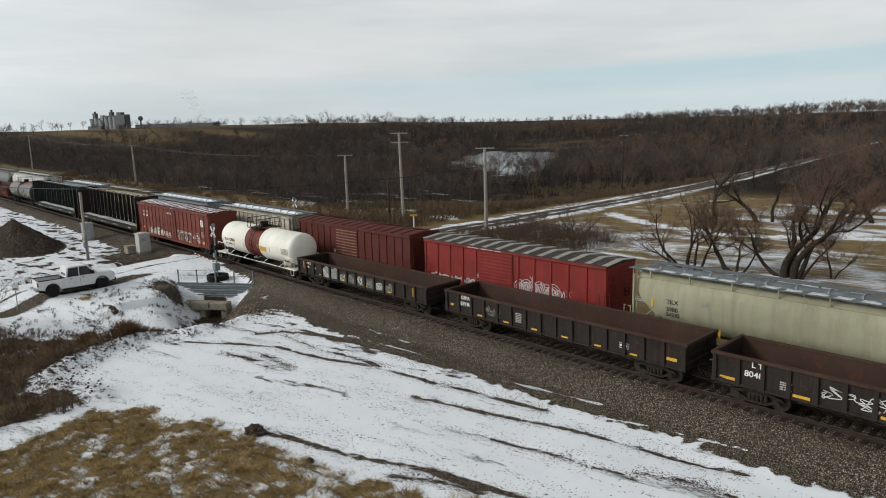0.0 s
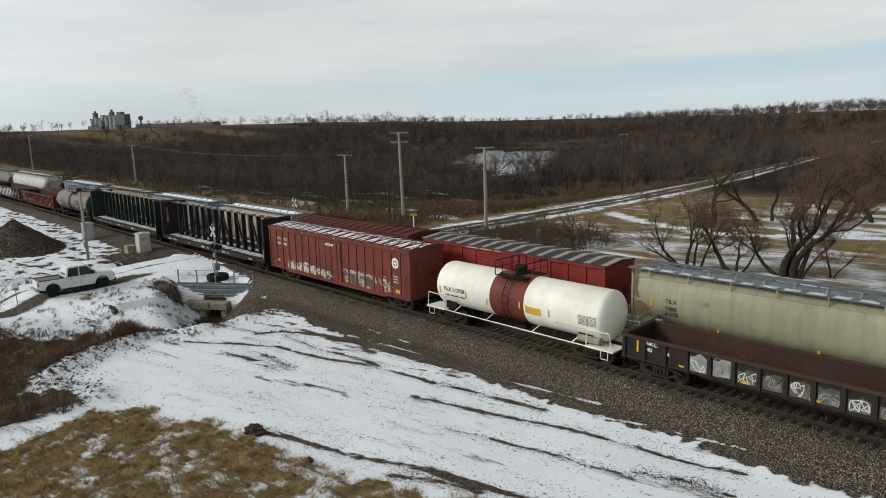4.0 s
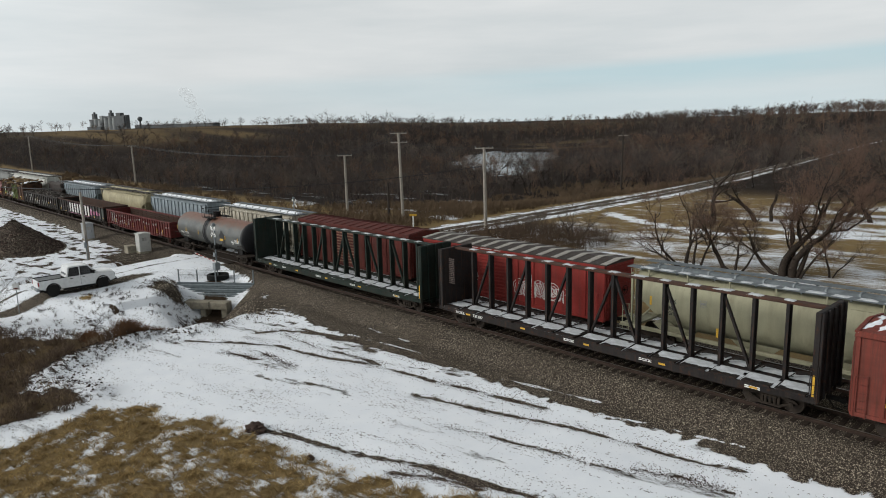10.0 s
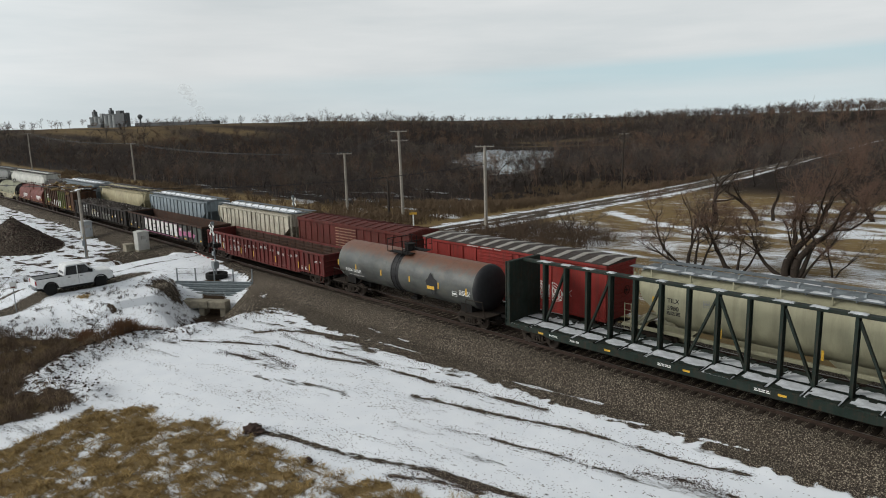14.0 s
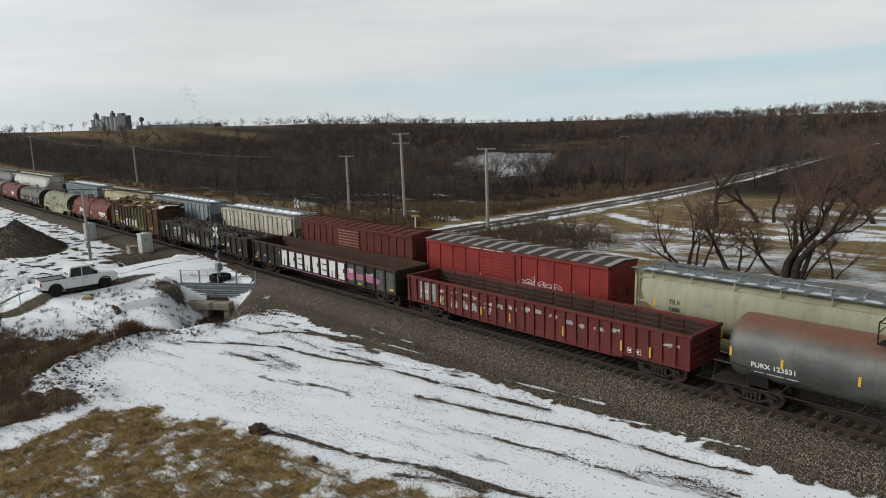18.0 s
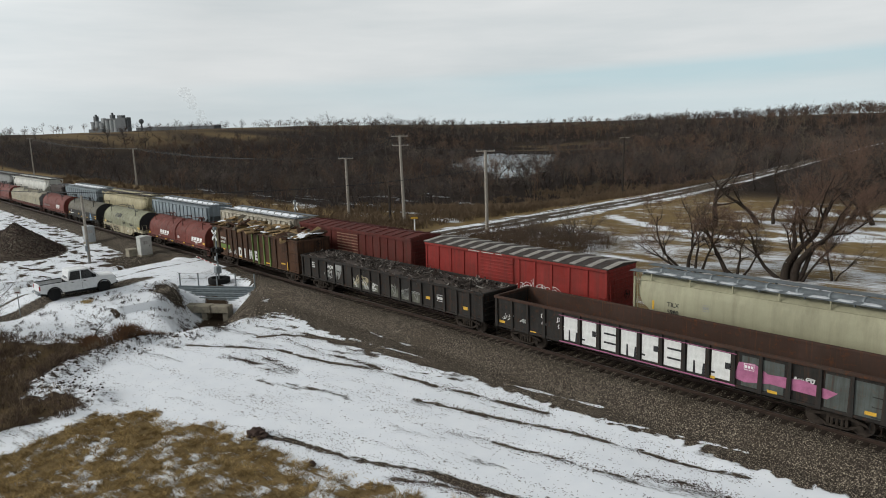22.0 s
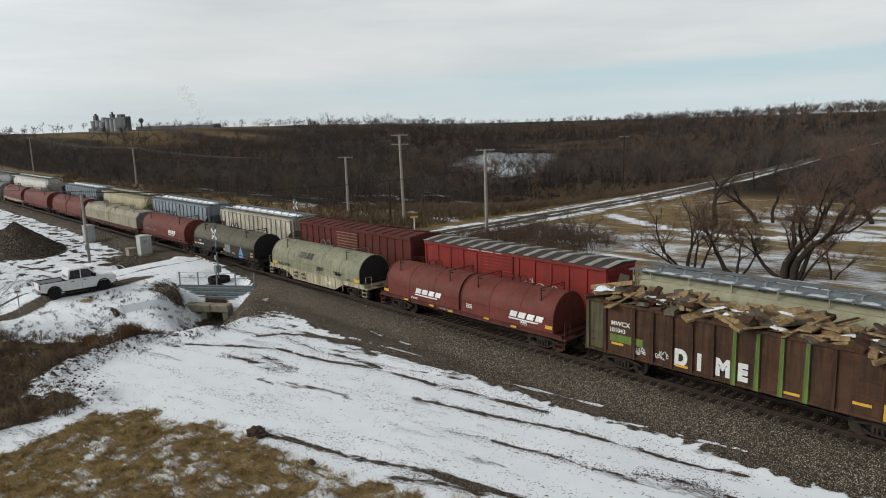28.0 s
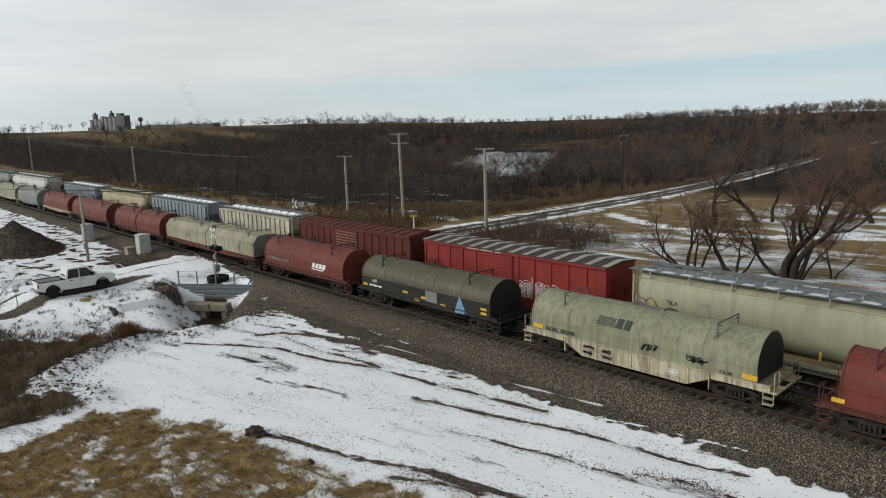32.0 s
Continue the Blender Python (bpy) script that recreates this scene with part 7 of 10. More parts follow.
    for k in (-1, 1):
        for z in (1.9, 2.6):
            part("side_rib", B().box(L / 2 - 3.0, L / 2 - 0.1, min(k * 1.5, k * 1.56), max(k * 1.5, k * 1.56), z, z + 0.1, 0.02), RB, c)
    part("load_bed", B().prism([(-1.42, 1.2), (-1.42, 3.5), (-0.7, 3.85), (0.7, 3.85), (1.42, 3.5), (1.42, 1.2)], -L / 2 + 0.1, L / 2 - 0.1), P["timber_dark"], c, "packed broken timber below")
    rr = random.Random(77)
    tm = [P["timber"], P["timber"], P["timber_dark"], P["rust_brown"], M["snow"]]
    for i, (r, x, y, z) in enumerate(heap(L - 0.8, 2.6, 3.72, 0.5, 5, 190)):
        l, w, t = r.uniform(0.35, 1.5), r.uniform(0.10, 0.34), r.uniform(0.03, 0.13)
        m = pose(x, y, z, r.uniform(-24, 24), r.uniform(-20, 20), r.uniform(0, 180))
        if i < 158:
            part("broken_board", B().box(-l, l, -w, w, -t, t, 0.01), tm[i % 4], c, at=m)
        else:
            part("snow_lump", patch(l * 0.9, w * 3.2, 0.08, rr), M["snow"], c, smooth=True, at=pose(x, y, z + 0.05, r.uniform(-12, 12), r.uniform(-8, 8), r.uniform(0, 180)))

    # coil cars
    CR, DR = P["coil_red"], P["coil_dark_red"]
    c, L = moving("coil_car", (-252.0, -235.3), "red-brown coil car with two hoods and white emblems", "coil car")
    coil_car(c, L, CR, DR, [(-L / 2 + 0.9, -0.1), (0.1, L / 2 - 0.9)], 3.45, 0.98, P["coil_dark_red"], 2.0)
    for x in (-4.3, 4.2):
        slanted_mark(c, x, 1.62, -1.497, 2.5, 0.5, M["white"])
    lettering(c, "534202", -L / 2 + 3.6, 1.32, -1.497, 0.2, M["white"], 1.1)
    lettering(c, "COIL CAR", -1.9, 1.08, -1.49, 0.26, M["dim_white"], 1.1)
    plates(c, [(-L / 2 + 0.9, 1.5), (L / 2 - 1.2, 1.6)], -1.5, 0.5, 0.2, M["yellow"])
    plates(c, [(-5.2, 1.18), (-2.6, 1.18), (-0.8, 1.12), (2.4, 1.25), (4.6, 1.18)], -1.575, 0.42, 0.12, M["yellow"])
    panel_box(c, L / 2 - 3.3, 1.4, -1.497, 0.5, 0.28, M["white"])
    small_print(c, 0.6, 1.6, -1.497, 0.5, 0.3, 3, M["white"], 21)

    SG = P["coil_sage"]
    c, L = moving("coil_car", (-267.9, -253.5), "sage grey coil car on a cream fishbelly frame", "coil car")
    # black hood ends: the shade on the unlit end faces is put into colour
    coil_car(c, L, SG, P["coil_cream"], [(-L / 2 + 0.7, L / 2 - 0.9)], 3.4, 0.42, P["canvas_top"], 1.95, P["spray_shade_black"], False, 1.35)
    em = part("emblem", B().slab([(0.0, -0.05), (1.15, -0.05), (1.14, -0.01), (0.0, -0.01)], -0.005, 0), M["black_text"], c, "dark striped emblem", at=pose(-2.2, -1.412, 2.45, -30, 0, 0))
    for i in range(5):
        part("emblem_bar", B().slab([(0.02 * i, 0.09 * i + 0.03), (1.15, 0.09 * i + 0.03), (1.13, 0.09 * i + 0.08), (0.02 * i, 0.09 * i + 0.08)], -0.005, 0), M["black_text"], em)
    for x0 in (1.18, 1.65):
        part("emblem_block", B().slab([(x0, -0.05), (x0 + 0.35, -0.05), (x0 + 0.45, 0.48), (x0 + 0.1, 0.48)], -0.005, 0), M["black_text"], em)
    lettering(c, "NOKL 383299", -L / 2 + 1.75, 1.42, -1.497, 0.32, M["black_text"], 1.0)
    lettering(c, "CS 20", L / 2 - 2.6, 1.42, -1.497, 0.2, M["black_text"], 1.2)
    tag(c, 0.6, 1.6, -1.497, 3, 0.28, 0.42, 0.024, P["spray_shade_black"], 180)
    tag(c, 3.0, 1.55, -1.497, 4, 0.26, 0.36, 0.024, P["spray_shade_black"], 181)
    for i in range(4):
        tag(c, -2.9 + (i % 2) * 1.1, 0.62 + 0.3 * (i // 2), -1.515, 3, 0.22, 0.2, 0.02, P["spray_shade_black"], 182 + i)
    plates(c, [(-L / 2 + 1.2, 1.55), (L / 2 - 1.2, 1.55)], -1.5, 0.7, 0.24, M["yellow"])
    panel_box(c, 2.1, 0.72, -1.515, 0.5, 0.3, M["white"])

    OLV = P["coil_olive"]
    c, L = moving("coil_car", (-284.1, -269.6), "dark olive coil car with a black lower side", "coil car")
    # here too the shade of the hood ends is painted on as black
    coil_car(c, L, OLV, P["coil_dark"], [(-L / 2 + 0.7, L / 2 - 0.9)], 3.4, 0.95, P["spray_shade_black"], 2.1, P["spray_shade_black"], False, 1.3)
    for k in (-1, 1):
        part("lower_hood_panel", B().box(-L / 2 + 0.72, L / 2 - 0.92, min(k * 1.462, k * 1.49), max(k * 1.462, k * 1.49), 1.3, 2.08), P["coil_dark"], c, "blackish lower panel")
    tri = B().slab([(0, 0), (0.5, 1.15), (1.05, 0.1), (0.9, 0.0)], -0.004, 0)
    part("graffiti", tri, P["spray_blue"], c, "pale blue sprayed triangle figure", at=pose(L / 2 - 4.0, -1.495, 1.05))
    part("primer_patch", B().box(0, 1.1, -0.004, 0, 0, 0.75), P["hopper_grey"], c, "grey primer patch", at=pose(0.5, -1.494, 1.3))
    tag(c, -L / 2 + 1.9, 1.75, -1.495, 3, 0.2, 0.25, 0.02, P["spray_white"], 190)
    small_print(c, -L / 2 + 1.6, 1.42, -1.495, 1.4, 0.2, 1, M["white"], 25)
    plates(c, [(-L / 2 + 1.1, 1.5), (-1.6, 1.6), (-0.4, 1.25), (2.2, 1.3), (L / 2 - 1.4, 1.7), (L / 2 - 1.4, 1.42), (0.3, 1.5)], -1.5, 0.5, 0.16, M["yellow"])

    c, L = moving("coil_car", (-298.5, -285.1), "short red-brown coil car with one hood", "coil car")
    coil_car(c, L, CR, DR, [(-L / 2 + 0.6, L / 2 - 0.8)], 3.45, 0.95, P["spray_shade_black"], 1.95)
    slanted_mark(c, 1.6, 1.6, -1.497, 1.9, 0.55, M["white"])
    tag(c, -5.4, 1.6, -1.497, 8, 0.42, 0.35, 0.02, P["spray_grey"], 195)

    c, L = moving("coil_car", (-320.3, -299.5), "long flat car under cream-grey steel covers", "coil car")
    coil_car(c, L, P["canvas"], DR, [(-L / 2 + 0.4, -0.05), (0.05, L / 2 - 0.4)], 3.3, 0.9, P["canvas_top"], 2.6, P["hopper_grey"], True, 1.35)
    tag(c, L / 2 - 3.6, 1.6, -1.497, 1, 0.5, 0.8, 0.05, P["spray_grey"], 196)
    tag(c, -5.2, 1.7, -1.497, 4, 0.4, 0.6, 0.02, P["spray_grey"], 197)

    for i, (span, hm, fm, two) in enumerate((((-337.6, -321.1), CR, DR, True), ((-355.9, -339.2), CR, DR, False), ((-371.8, -356.6), CR, P["coil_cream"], False), ((-389.0, -374.2), P["hopper_grey"], P["hopper_grey"], False), ((-406.0, -389.5), SG, P["coil_cream"], False), ((-423.0, -407.3), P["canvas"], DR, False))):
        lab = ("red-brown coil car with two hoods", "red-brown coil car with one long hood", "red coil car on a pale frame", "grey coil car with one hood", "sage cream coil car with one hood", "cream-grey coil car with one hood")[i]
        c, L = moving("coil_car", span, lab, "coil car")
        hoods = [(-L / 2 + 0.8, -0.1), (0.1, L / 2 - 0.8)] if two else [(-L / 2 + 0.8, L / 2 - 0.8)]
        coil_car(c, L, hm, fm, hoods, 3.5, 0.85, P["spray_shade_black"], 2.0)


def make_parked():
    D = lambda x0, x1: (x0, x1)
    c, L = parked("covered_hopper", (-21.4, -1.6), "long cream-grey round-sided covered hopper, parked", "hopper car")
    hopper(c, L, 4.42, P["hopper_cream"], M["grating"], 0, True, M["grating"], 2.4, True, P["hopper_cream"])
    lettering(c, "TILX", -L / 2 + 2.95, 2.92, -1.605, 0.34, M["black_text"])
    lettering(c, "5980", -L / 2 + 2.95, 2.5, -1.60, 0.34, M["black_text"])
    plates(c, [(-L / 2 + 2.1, 2.85), (-L / 2 + 6, 1.75), (1, 1.75)], -1.60, 0.12, 0.5, M["yellow"])
    panel_box(c, -L / 2 + 5.0, 3.0, -1.61, 0.35, 0.35, P["spray_grey"])
    small_print(c, -L / 2 + 2.9, 2.2, -1.53, 0.8, 0.3, 4, M["black_text"], 33)

    R = P["bright_red"]
    c, L = parked("boxcar", (-38.45, -22.35), "bright red boxcar with pale roof stripes and graffiti", "boxcar")
    posts = [-L / 2 + 0.1 + i * 1.32 for i in range(5)] + [L / 2 - 0.1 - i * 1.35 for i in range(6)]
    boxcar(c, L, 4.4, 4.62, R, P["roof_dark"], posts, ribbed_door(R, R, 13), 1.0, 0.85, P["roof_pale"], 13, (-2.35, 0.75), rib_w=0.21)
    for q in range(6):
        u = B()
        for r0 in (0.46, 0.3, 0.15):
            u.tube([((0.02 + r0) * math.cos(a) * (1 + 0.16 * math.sin(5 * a + q)), 0, (0.02 + r0) * 1.15 * math.sin(a)) for a in [2 * math.pi * k / 18 for k in range(18)]], 0.018, 4, True)
        part("graffiti", u, P["spray_white"], c, "white sprayed coil of a graffiti piece", at=pose(1.35 + q * 0.56, -1.512, 2.1 + 0.1 * (q % 2)))
    tag(c, 0.95, 1.55, -1.514, 8, 0.5, 1.2, 0.02, P["spray_white"], 201, "white sprayed graffiti")
    tag(c, -L / 2 + 0.6, 1.6, -1.513, 12, 0.42, 0.42, 0.024, P["spray_white"], 202, "white sprayed graffiti")
    for i in range(2):
        st = B()
        for a in range(4):
            t = a * math.pi / 4
            st.slab([(-0.3 * math.cos(t) - 0.015, -0.3 * math.sin(t)), (-0.3 * math.cos(t) + 0.015, -0.3 * math.sin(t)), (0.3 * math.cos(t) + 0.015, 0.3 * math.sin(t)), (0.3 * math.cos(t) - 0.015, 0.3 * math.sin(t))], -0.004, 0)
        part("graffiti", st, P["spray_white"], c, "white sprayed star", at=pose((5.3, 2.4)[i], -1.514, (2.3, 2.75)[i]))
    part("eave_letters", bars(random.Random(6), 3.2, 0.1, 1), M["dim_white"], c, at=pose(-3.4, -1.635, 4.28))
    panel_box(c, -2.75, 2.2, -1.515, 0.3, 0.35, M["white"])

    DR = P["dark_red"]
    c, L = parked("boxcar", (-56.1, -40.1), "dull dark red boxcar with a ribbed door", "boxcar")
    posts = [-L / 2 + 0.1 + i * 0.98 for i in range(7)] + [L / 2 - 0.1 - i * 0.98 for i in range(8)]
    boxcar(c, L, 4.36, 4.62, DR, DR, posts, ribbed_door(P["dark_red"], P["door_lines"], 12), 1.0, 0.85, None, 14, (-2.0, 1.1))
    panel_box(c, -2.5, 1.9, -1.515, 0.3, 0.3, M["white"])

    for span, body, ribs, rnd_side, lab, snow in (
        ((-73.4, -56.9), P["hopper_white"], 17, False, "dirty white ribbed covered hopper, parked", True),
        ((-93.3, -75.2), P["hopper_blue"], 16, False, "pale blue-grey ribbed covered hopper, parked", True),
        ((-113.3, -94.4), P["hopper_yellow"], 0, True, "pale yellow smooth-sided covered hopper, parked", False),
        ((-132.3, -114.2), P["hopper_blue"], 16, False, "pale blue ribbed covered hopper, parked", True),
        ((-142.6, -133.2), P["roof_dark"], 0, True, "short dark grey covered hopper, parked", False),
        ((-170.5, -143.5), P["hopper_pale"], 0, True, "pale off-white round-sided covered hopper with a grey end, parked", False),
        ((-190.3, -171.6), P["hopper_grey"], 0, True, "grey smooth-sided covered hopper, parked", False),
        ((-210.3, -191.6), P["hopper_cream"], 0, True, "cream covered hopper far down the line", False),
    ):
        c, L = parked("covered_hopper", span, lab, "hopper car")
        low = span[0] == -142.6
        hopper(c, L, 3.9 if low else 4.75 if span[0] < -143 else 4.45, body, M["grating"] if snow else P["roof_dark"], ribs, rnd_side, M["snow"] if snow else body, 2.6, snow)


make_train()
make_parked()


# ---- level crossing, culvert, poles ----
def road_things():
    # timber and rubber panels of the crossing, between and beside the rails
    for yc in (NEAR, FAR):
        c = thing("crossing_surface", pose(ROAD_X, yc, 0), "worn timber level crossing panels between the rails", "level crossing", "crossing panels", "structure")
        for y0, y1 in ((-1.55, -0.84), (-0.62, 0.62), (0.84, 1.55)):
            n = 4 if y1 - y0 < 1 else 6
            for i in range(n):
                a, b = y0 + (y1 - y0) * i / n, y0 + (y1 - y0) * (i + 1) / n
                part("plank", B().box(-4.4, 4.4, a + 0.012, b - 0.012, -0.16, -0.012, 0.01), M["tie"], c)
    # crossing signals
    for x, y, face in ((-59.3, 27.2, -1), (-71.7, 43.1, 1)):
        z = z_at(x, y)
        s = thing("crossing_signal", pose(x, y, z), "railway crossing signal with white crossbuck on a mast", "signal", "crossing signals")
        part("mast", B().cyl((0, 0, -0.2), (0, 0, 5.0), 0.075, 0.065, 12), M["galv"], s)
        part("base", B().lathe([(0, 0.9), (0.05, 0.98), (0.45, 0.98), (0.5, 0.9), (0.5, 0.66), (0.1, 0.66), (0, 0.7)], 0, 0, 24), M["tyre"], s, "black ring round the foot", smooth=True, at=pose(0, 0, 0.0, 0, -90, 0))
        for a in (45, -45):
            cb = part("crossbuck_blade", B().box(-0.62, 0.62, -0.02, 0.0, -0.115, 0.115, 0.004), M["white"], s, at=pose(0, face * 0.1, 4.45, 0, a, 0))
            part("letters", bars(random.Random(3), 1.0, 0.1, 1), M["black_text"], cb, at=pose(-0.5, face * 0.006 - 0.022 * (face < 0), -0.05))
        for k in (-1, 1):
            part("lamp_hood", B().cyl((k * 0.42, 0.02, 3.05), (k * 0.42, -0.3, 3.05), 0.2, n=16).cyl((k * 0.42, 0.0, 3.05), (k * 0.42, 0.04, 3.05), 0.3, n=20), M["black_steel"], s, "round black signal lamp")
            part("lamp_hood", B().cyl((k * 0.42, 0.1, 3.05), (k * 0.42, 0.4, 3.05), 0.2, n=16).cyl((k * 0.42, 0.06, 3.05), (k * 0.42, 0.1, 3.05), 0.3, n=20), M["black_steel"], s, "round black signal lamp")
        part("cross_arm", B().cyl((-0.5, 0.05, 3.05), (0.5, 0.05, 3.05), 0.035, n=8), M["galv"], s)
        part("bell", B().lathe([(-0.1, 0.02), (-0.06, 0.16), (0.05, 0.17), (0.06, 0.02)], 0, 5.05, 14), M["galv"], s)
        part("gate_machine", B().box(-0.28, 0.28, -0.3, 0.2, 0.9, 1.55, 0.04), M["galv"], s, "grey motor box")
        if y < NEAR:
            arm = part("gate_arm", B().cyl((-0.15, 0.15, 1.5), (-4.9, 0.15, 1.85), 0.05, 0.035, 8), M["white"], s, "lowered white gate arm with red stripes")
            for q in range(5):
                part("red_stripe", B().cyl((-0.7 - q * 0.85, 0.15, 1.54 + q * 0.0626), (-1.12 - q * 0.85, 0.15, 1.571 + q * 0.0626), 0.056, n=8), P["bright_red"], arm)
        part("junction_box", B().box(-0.18, 0.18, -0.2, -0.07, 2.1, 2.5, 0.02), M["galv"], s)
    # relay cases
    silver = plain("silver_painted_case", (0.50, 0.50, 0.47), 0.45, 0.2, 0.15, 2)
    grey = plain("grey_painted_case", (0.36, 0.38, 0.39), 0.5, 0.1, 0.15, 2)
    for x, y, w, d, h, mat, lab in ((-78.4, 27.6, 1.15, 1.25, 2.35, silver, "tall silver signal relay case beside the track"), (-94.6, 26.6, 1.3, 1.1, 2.3, grey, "grey signal relay case beside the track")):
        z = z_at(x, y) - 0.05
        c = thing("relay_case", pose(x, y, z), lab, "equipment cabinet", "relay cases")
        part("body", B().box(-w / 2, w / 2, -d / 2, d / 2, 0.25, h - 0.12, 0.02), mat, c)
        part("roof", B().prism([(-d / 2 - 0.08, h - 0.14), (-d / 2 - 0.08, h - 0.08), (0, h + 0.02), (d / 2 + 0.08, h - 0.08), (d / 2 + 0.08, h - 0.14)], -w / 2 - 0.08, w / 2 + 0.08), mat, c)
        part("plinth", B().box(-w / 2 - 0.05, w / 2 + 0.05, -d / 2 - 0.05, d / 2 + 0.05, -0.1, 0.26, 0.02), M["concrete"], c)
        dr = part("door", B().box(w / 2, w / 2 + 0.03, -d / 2 + 0.06, d / 2 - 0.06, 0.35, h - 0.25, 0.01), mat, c)
        part("handle", B().cyl((w / 2 + 0.05, d / 4, h * 0.5), (w / 2 + 0.05, d / 4, h * 0.5 + 0.2), 0.02, n=6), M["black_steel"], dr)
        part("notice", B().box(w / 2 + 0.03, w / 2 + 0.036, -0.3, 0.25, h * 0.62, h * 0.78), M["dim_white"], dr, "small pale notice")
    x, y = -79.8, 26.6
    z = z_at(x, y)
    c = thing("meter_box", pose(x, y, z), "low concrete box and steel pipe beside the relay case", "equipment box")
    part("body", B().box(-0.55, 0.55, -0.45, 0.45, -0.1, 0.75, 0.04), M["concrete"], c)
    part("lid", B().box(-0.6, 0.6, -0.5, 0.5, 0.75, 0.83, 0.02), M["concrete"], c)
    part("pipe", B().cyl((0.2, 0.75, -0.1), (0.2, 0.75, 1.7), 0.16, n=14).cyl((0.2, 0.75, 1.7), (0.2, 0.75, 1.95), 0.2, 0.05, 14), M["galv"], c)
    # guard wall above the culvert
    wx, wy, ux, uy = -60.7, 24.05, 0.803, 0.596
    m = Matrix(((ux, -uy, 0, wx), (uy, ux, 0, wy), (0, 0, 1, 0), (0, 0, 0, 1)))
    g = thing("guard_wall", m, "galvanised corrugated steel guard wall with posts above a culvert", "guard wall")
    wall_steel = plain("weathered_blue_grey_steel", (0.17, 0.20, 0.215), 0.6, 0.2, 0.25, 3)
    for k in range(4):
        z0 = -2.2 + k * 0.4
        sheet = [(0.0, z0), (-0.035, z0 + 0.06), (-0.035, z0 + 0.15), (-0.0, z0 + 0.2), (-0.0, z0 + 0.25), (-0.035, z0 + 0.31), (-0.035, z0 + 0.38), (0.0, z0 + 0.4)]
        back_ = [(y + 0.03, z) for y, z in reversed(sheet)]
        part("guardrail_beam", B().prism([(y, z) for y, z in sheet + back_], -0.1 if k % 2 else 0.0, 7.35), wall_steel, g)
    for i in range(5):
        part("post", B().box(0.05 + i * 1.8 - 0.05, 0.05 + i * 1.8 + 0.05, 0.04, 0.14, -2.4, 0.55, 0.01), M["galv"], g)
    part("top_wire", B().cyl((0, 0.09, 0.5), (7.3, 0.09, 0.45), 0.012, n=5).cyl((0, 0.09, 0.05), (7.3, 0.09, 0.0), 0.012, n=5), M["wire"], g)
    h = thing("culvert_headwall", m @ pose(0, 0, 0), "stained concrete culvert headwall with dark openings", "culvert")
    for i in range(3):
        part("cap_beam", B().box(0.1 + i * 1.72, 0.1 + (i + 1) * 1.72 - 0.02, -1.35, -0.35, -2.75, -2.08 - 0.02 * i, 0.05), M["concrete"], h)
        part("beam_joint", B().box(0.06 + (i + 1) * 1.72, 0.13 + (i + 1) * 1.72, -1.42, -1.3, -2.8, -2.05, 0.02), M["concrete"], h)
    for x in (1.3, 2.6, 4.6):
        part("pier", B().box(x, x + 0.55, -1.2, -0.1, -4.0, -2.74, 0.06), M["concrete"], h)
    part("back_wall", B().box(-0.4, 7.4, 0.16, 0.4, -4.2, -0.72), M["concrete"], h)
    # no hollow is modelled: a flat black sheet paints the culvert's inner shade
    part("barrel", B().box(0.6, 5.2, -0.06, 0.1, -4.1, -2.76), M["black_steel"], h, "black sheet in place of the shade inside the culvert")
    # short pole by the road
    x, y = -79.9, 22.2
    p = thing("wooden_pole", pose(x, y, z_at(x, y) - 0.3), "short weathered wooden pole beside the road", "utility pole")
    part("pole", B().cyl((0, 0, 0), (0.15, -0.1, 7.7), 0.17, 0.12, 12), M["wood_grey"], p)
    part("riser_pipe", B().cyl((0.2, -0.14, 0), (0.22, -0.16, 3.0), 0.05, n=8), M["galv"], p)
    part("box", B().box(0.1, 0.4, -0.35, -0.1, 1.7, 2.3, 0.02), M["galv"], p)


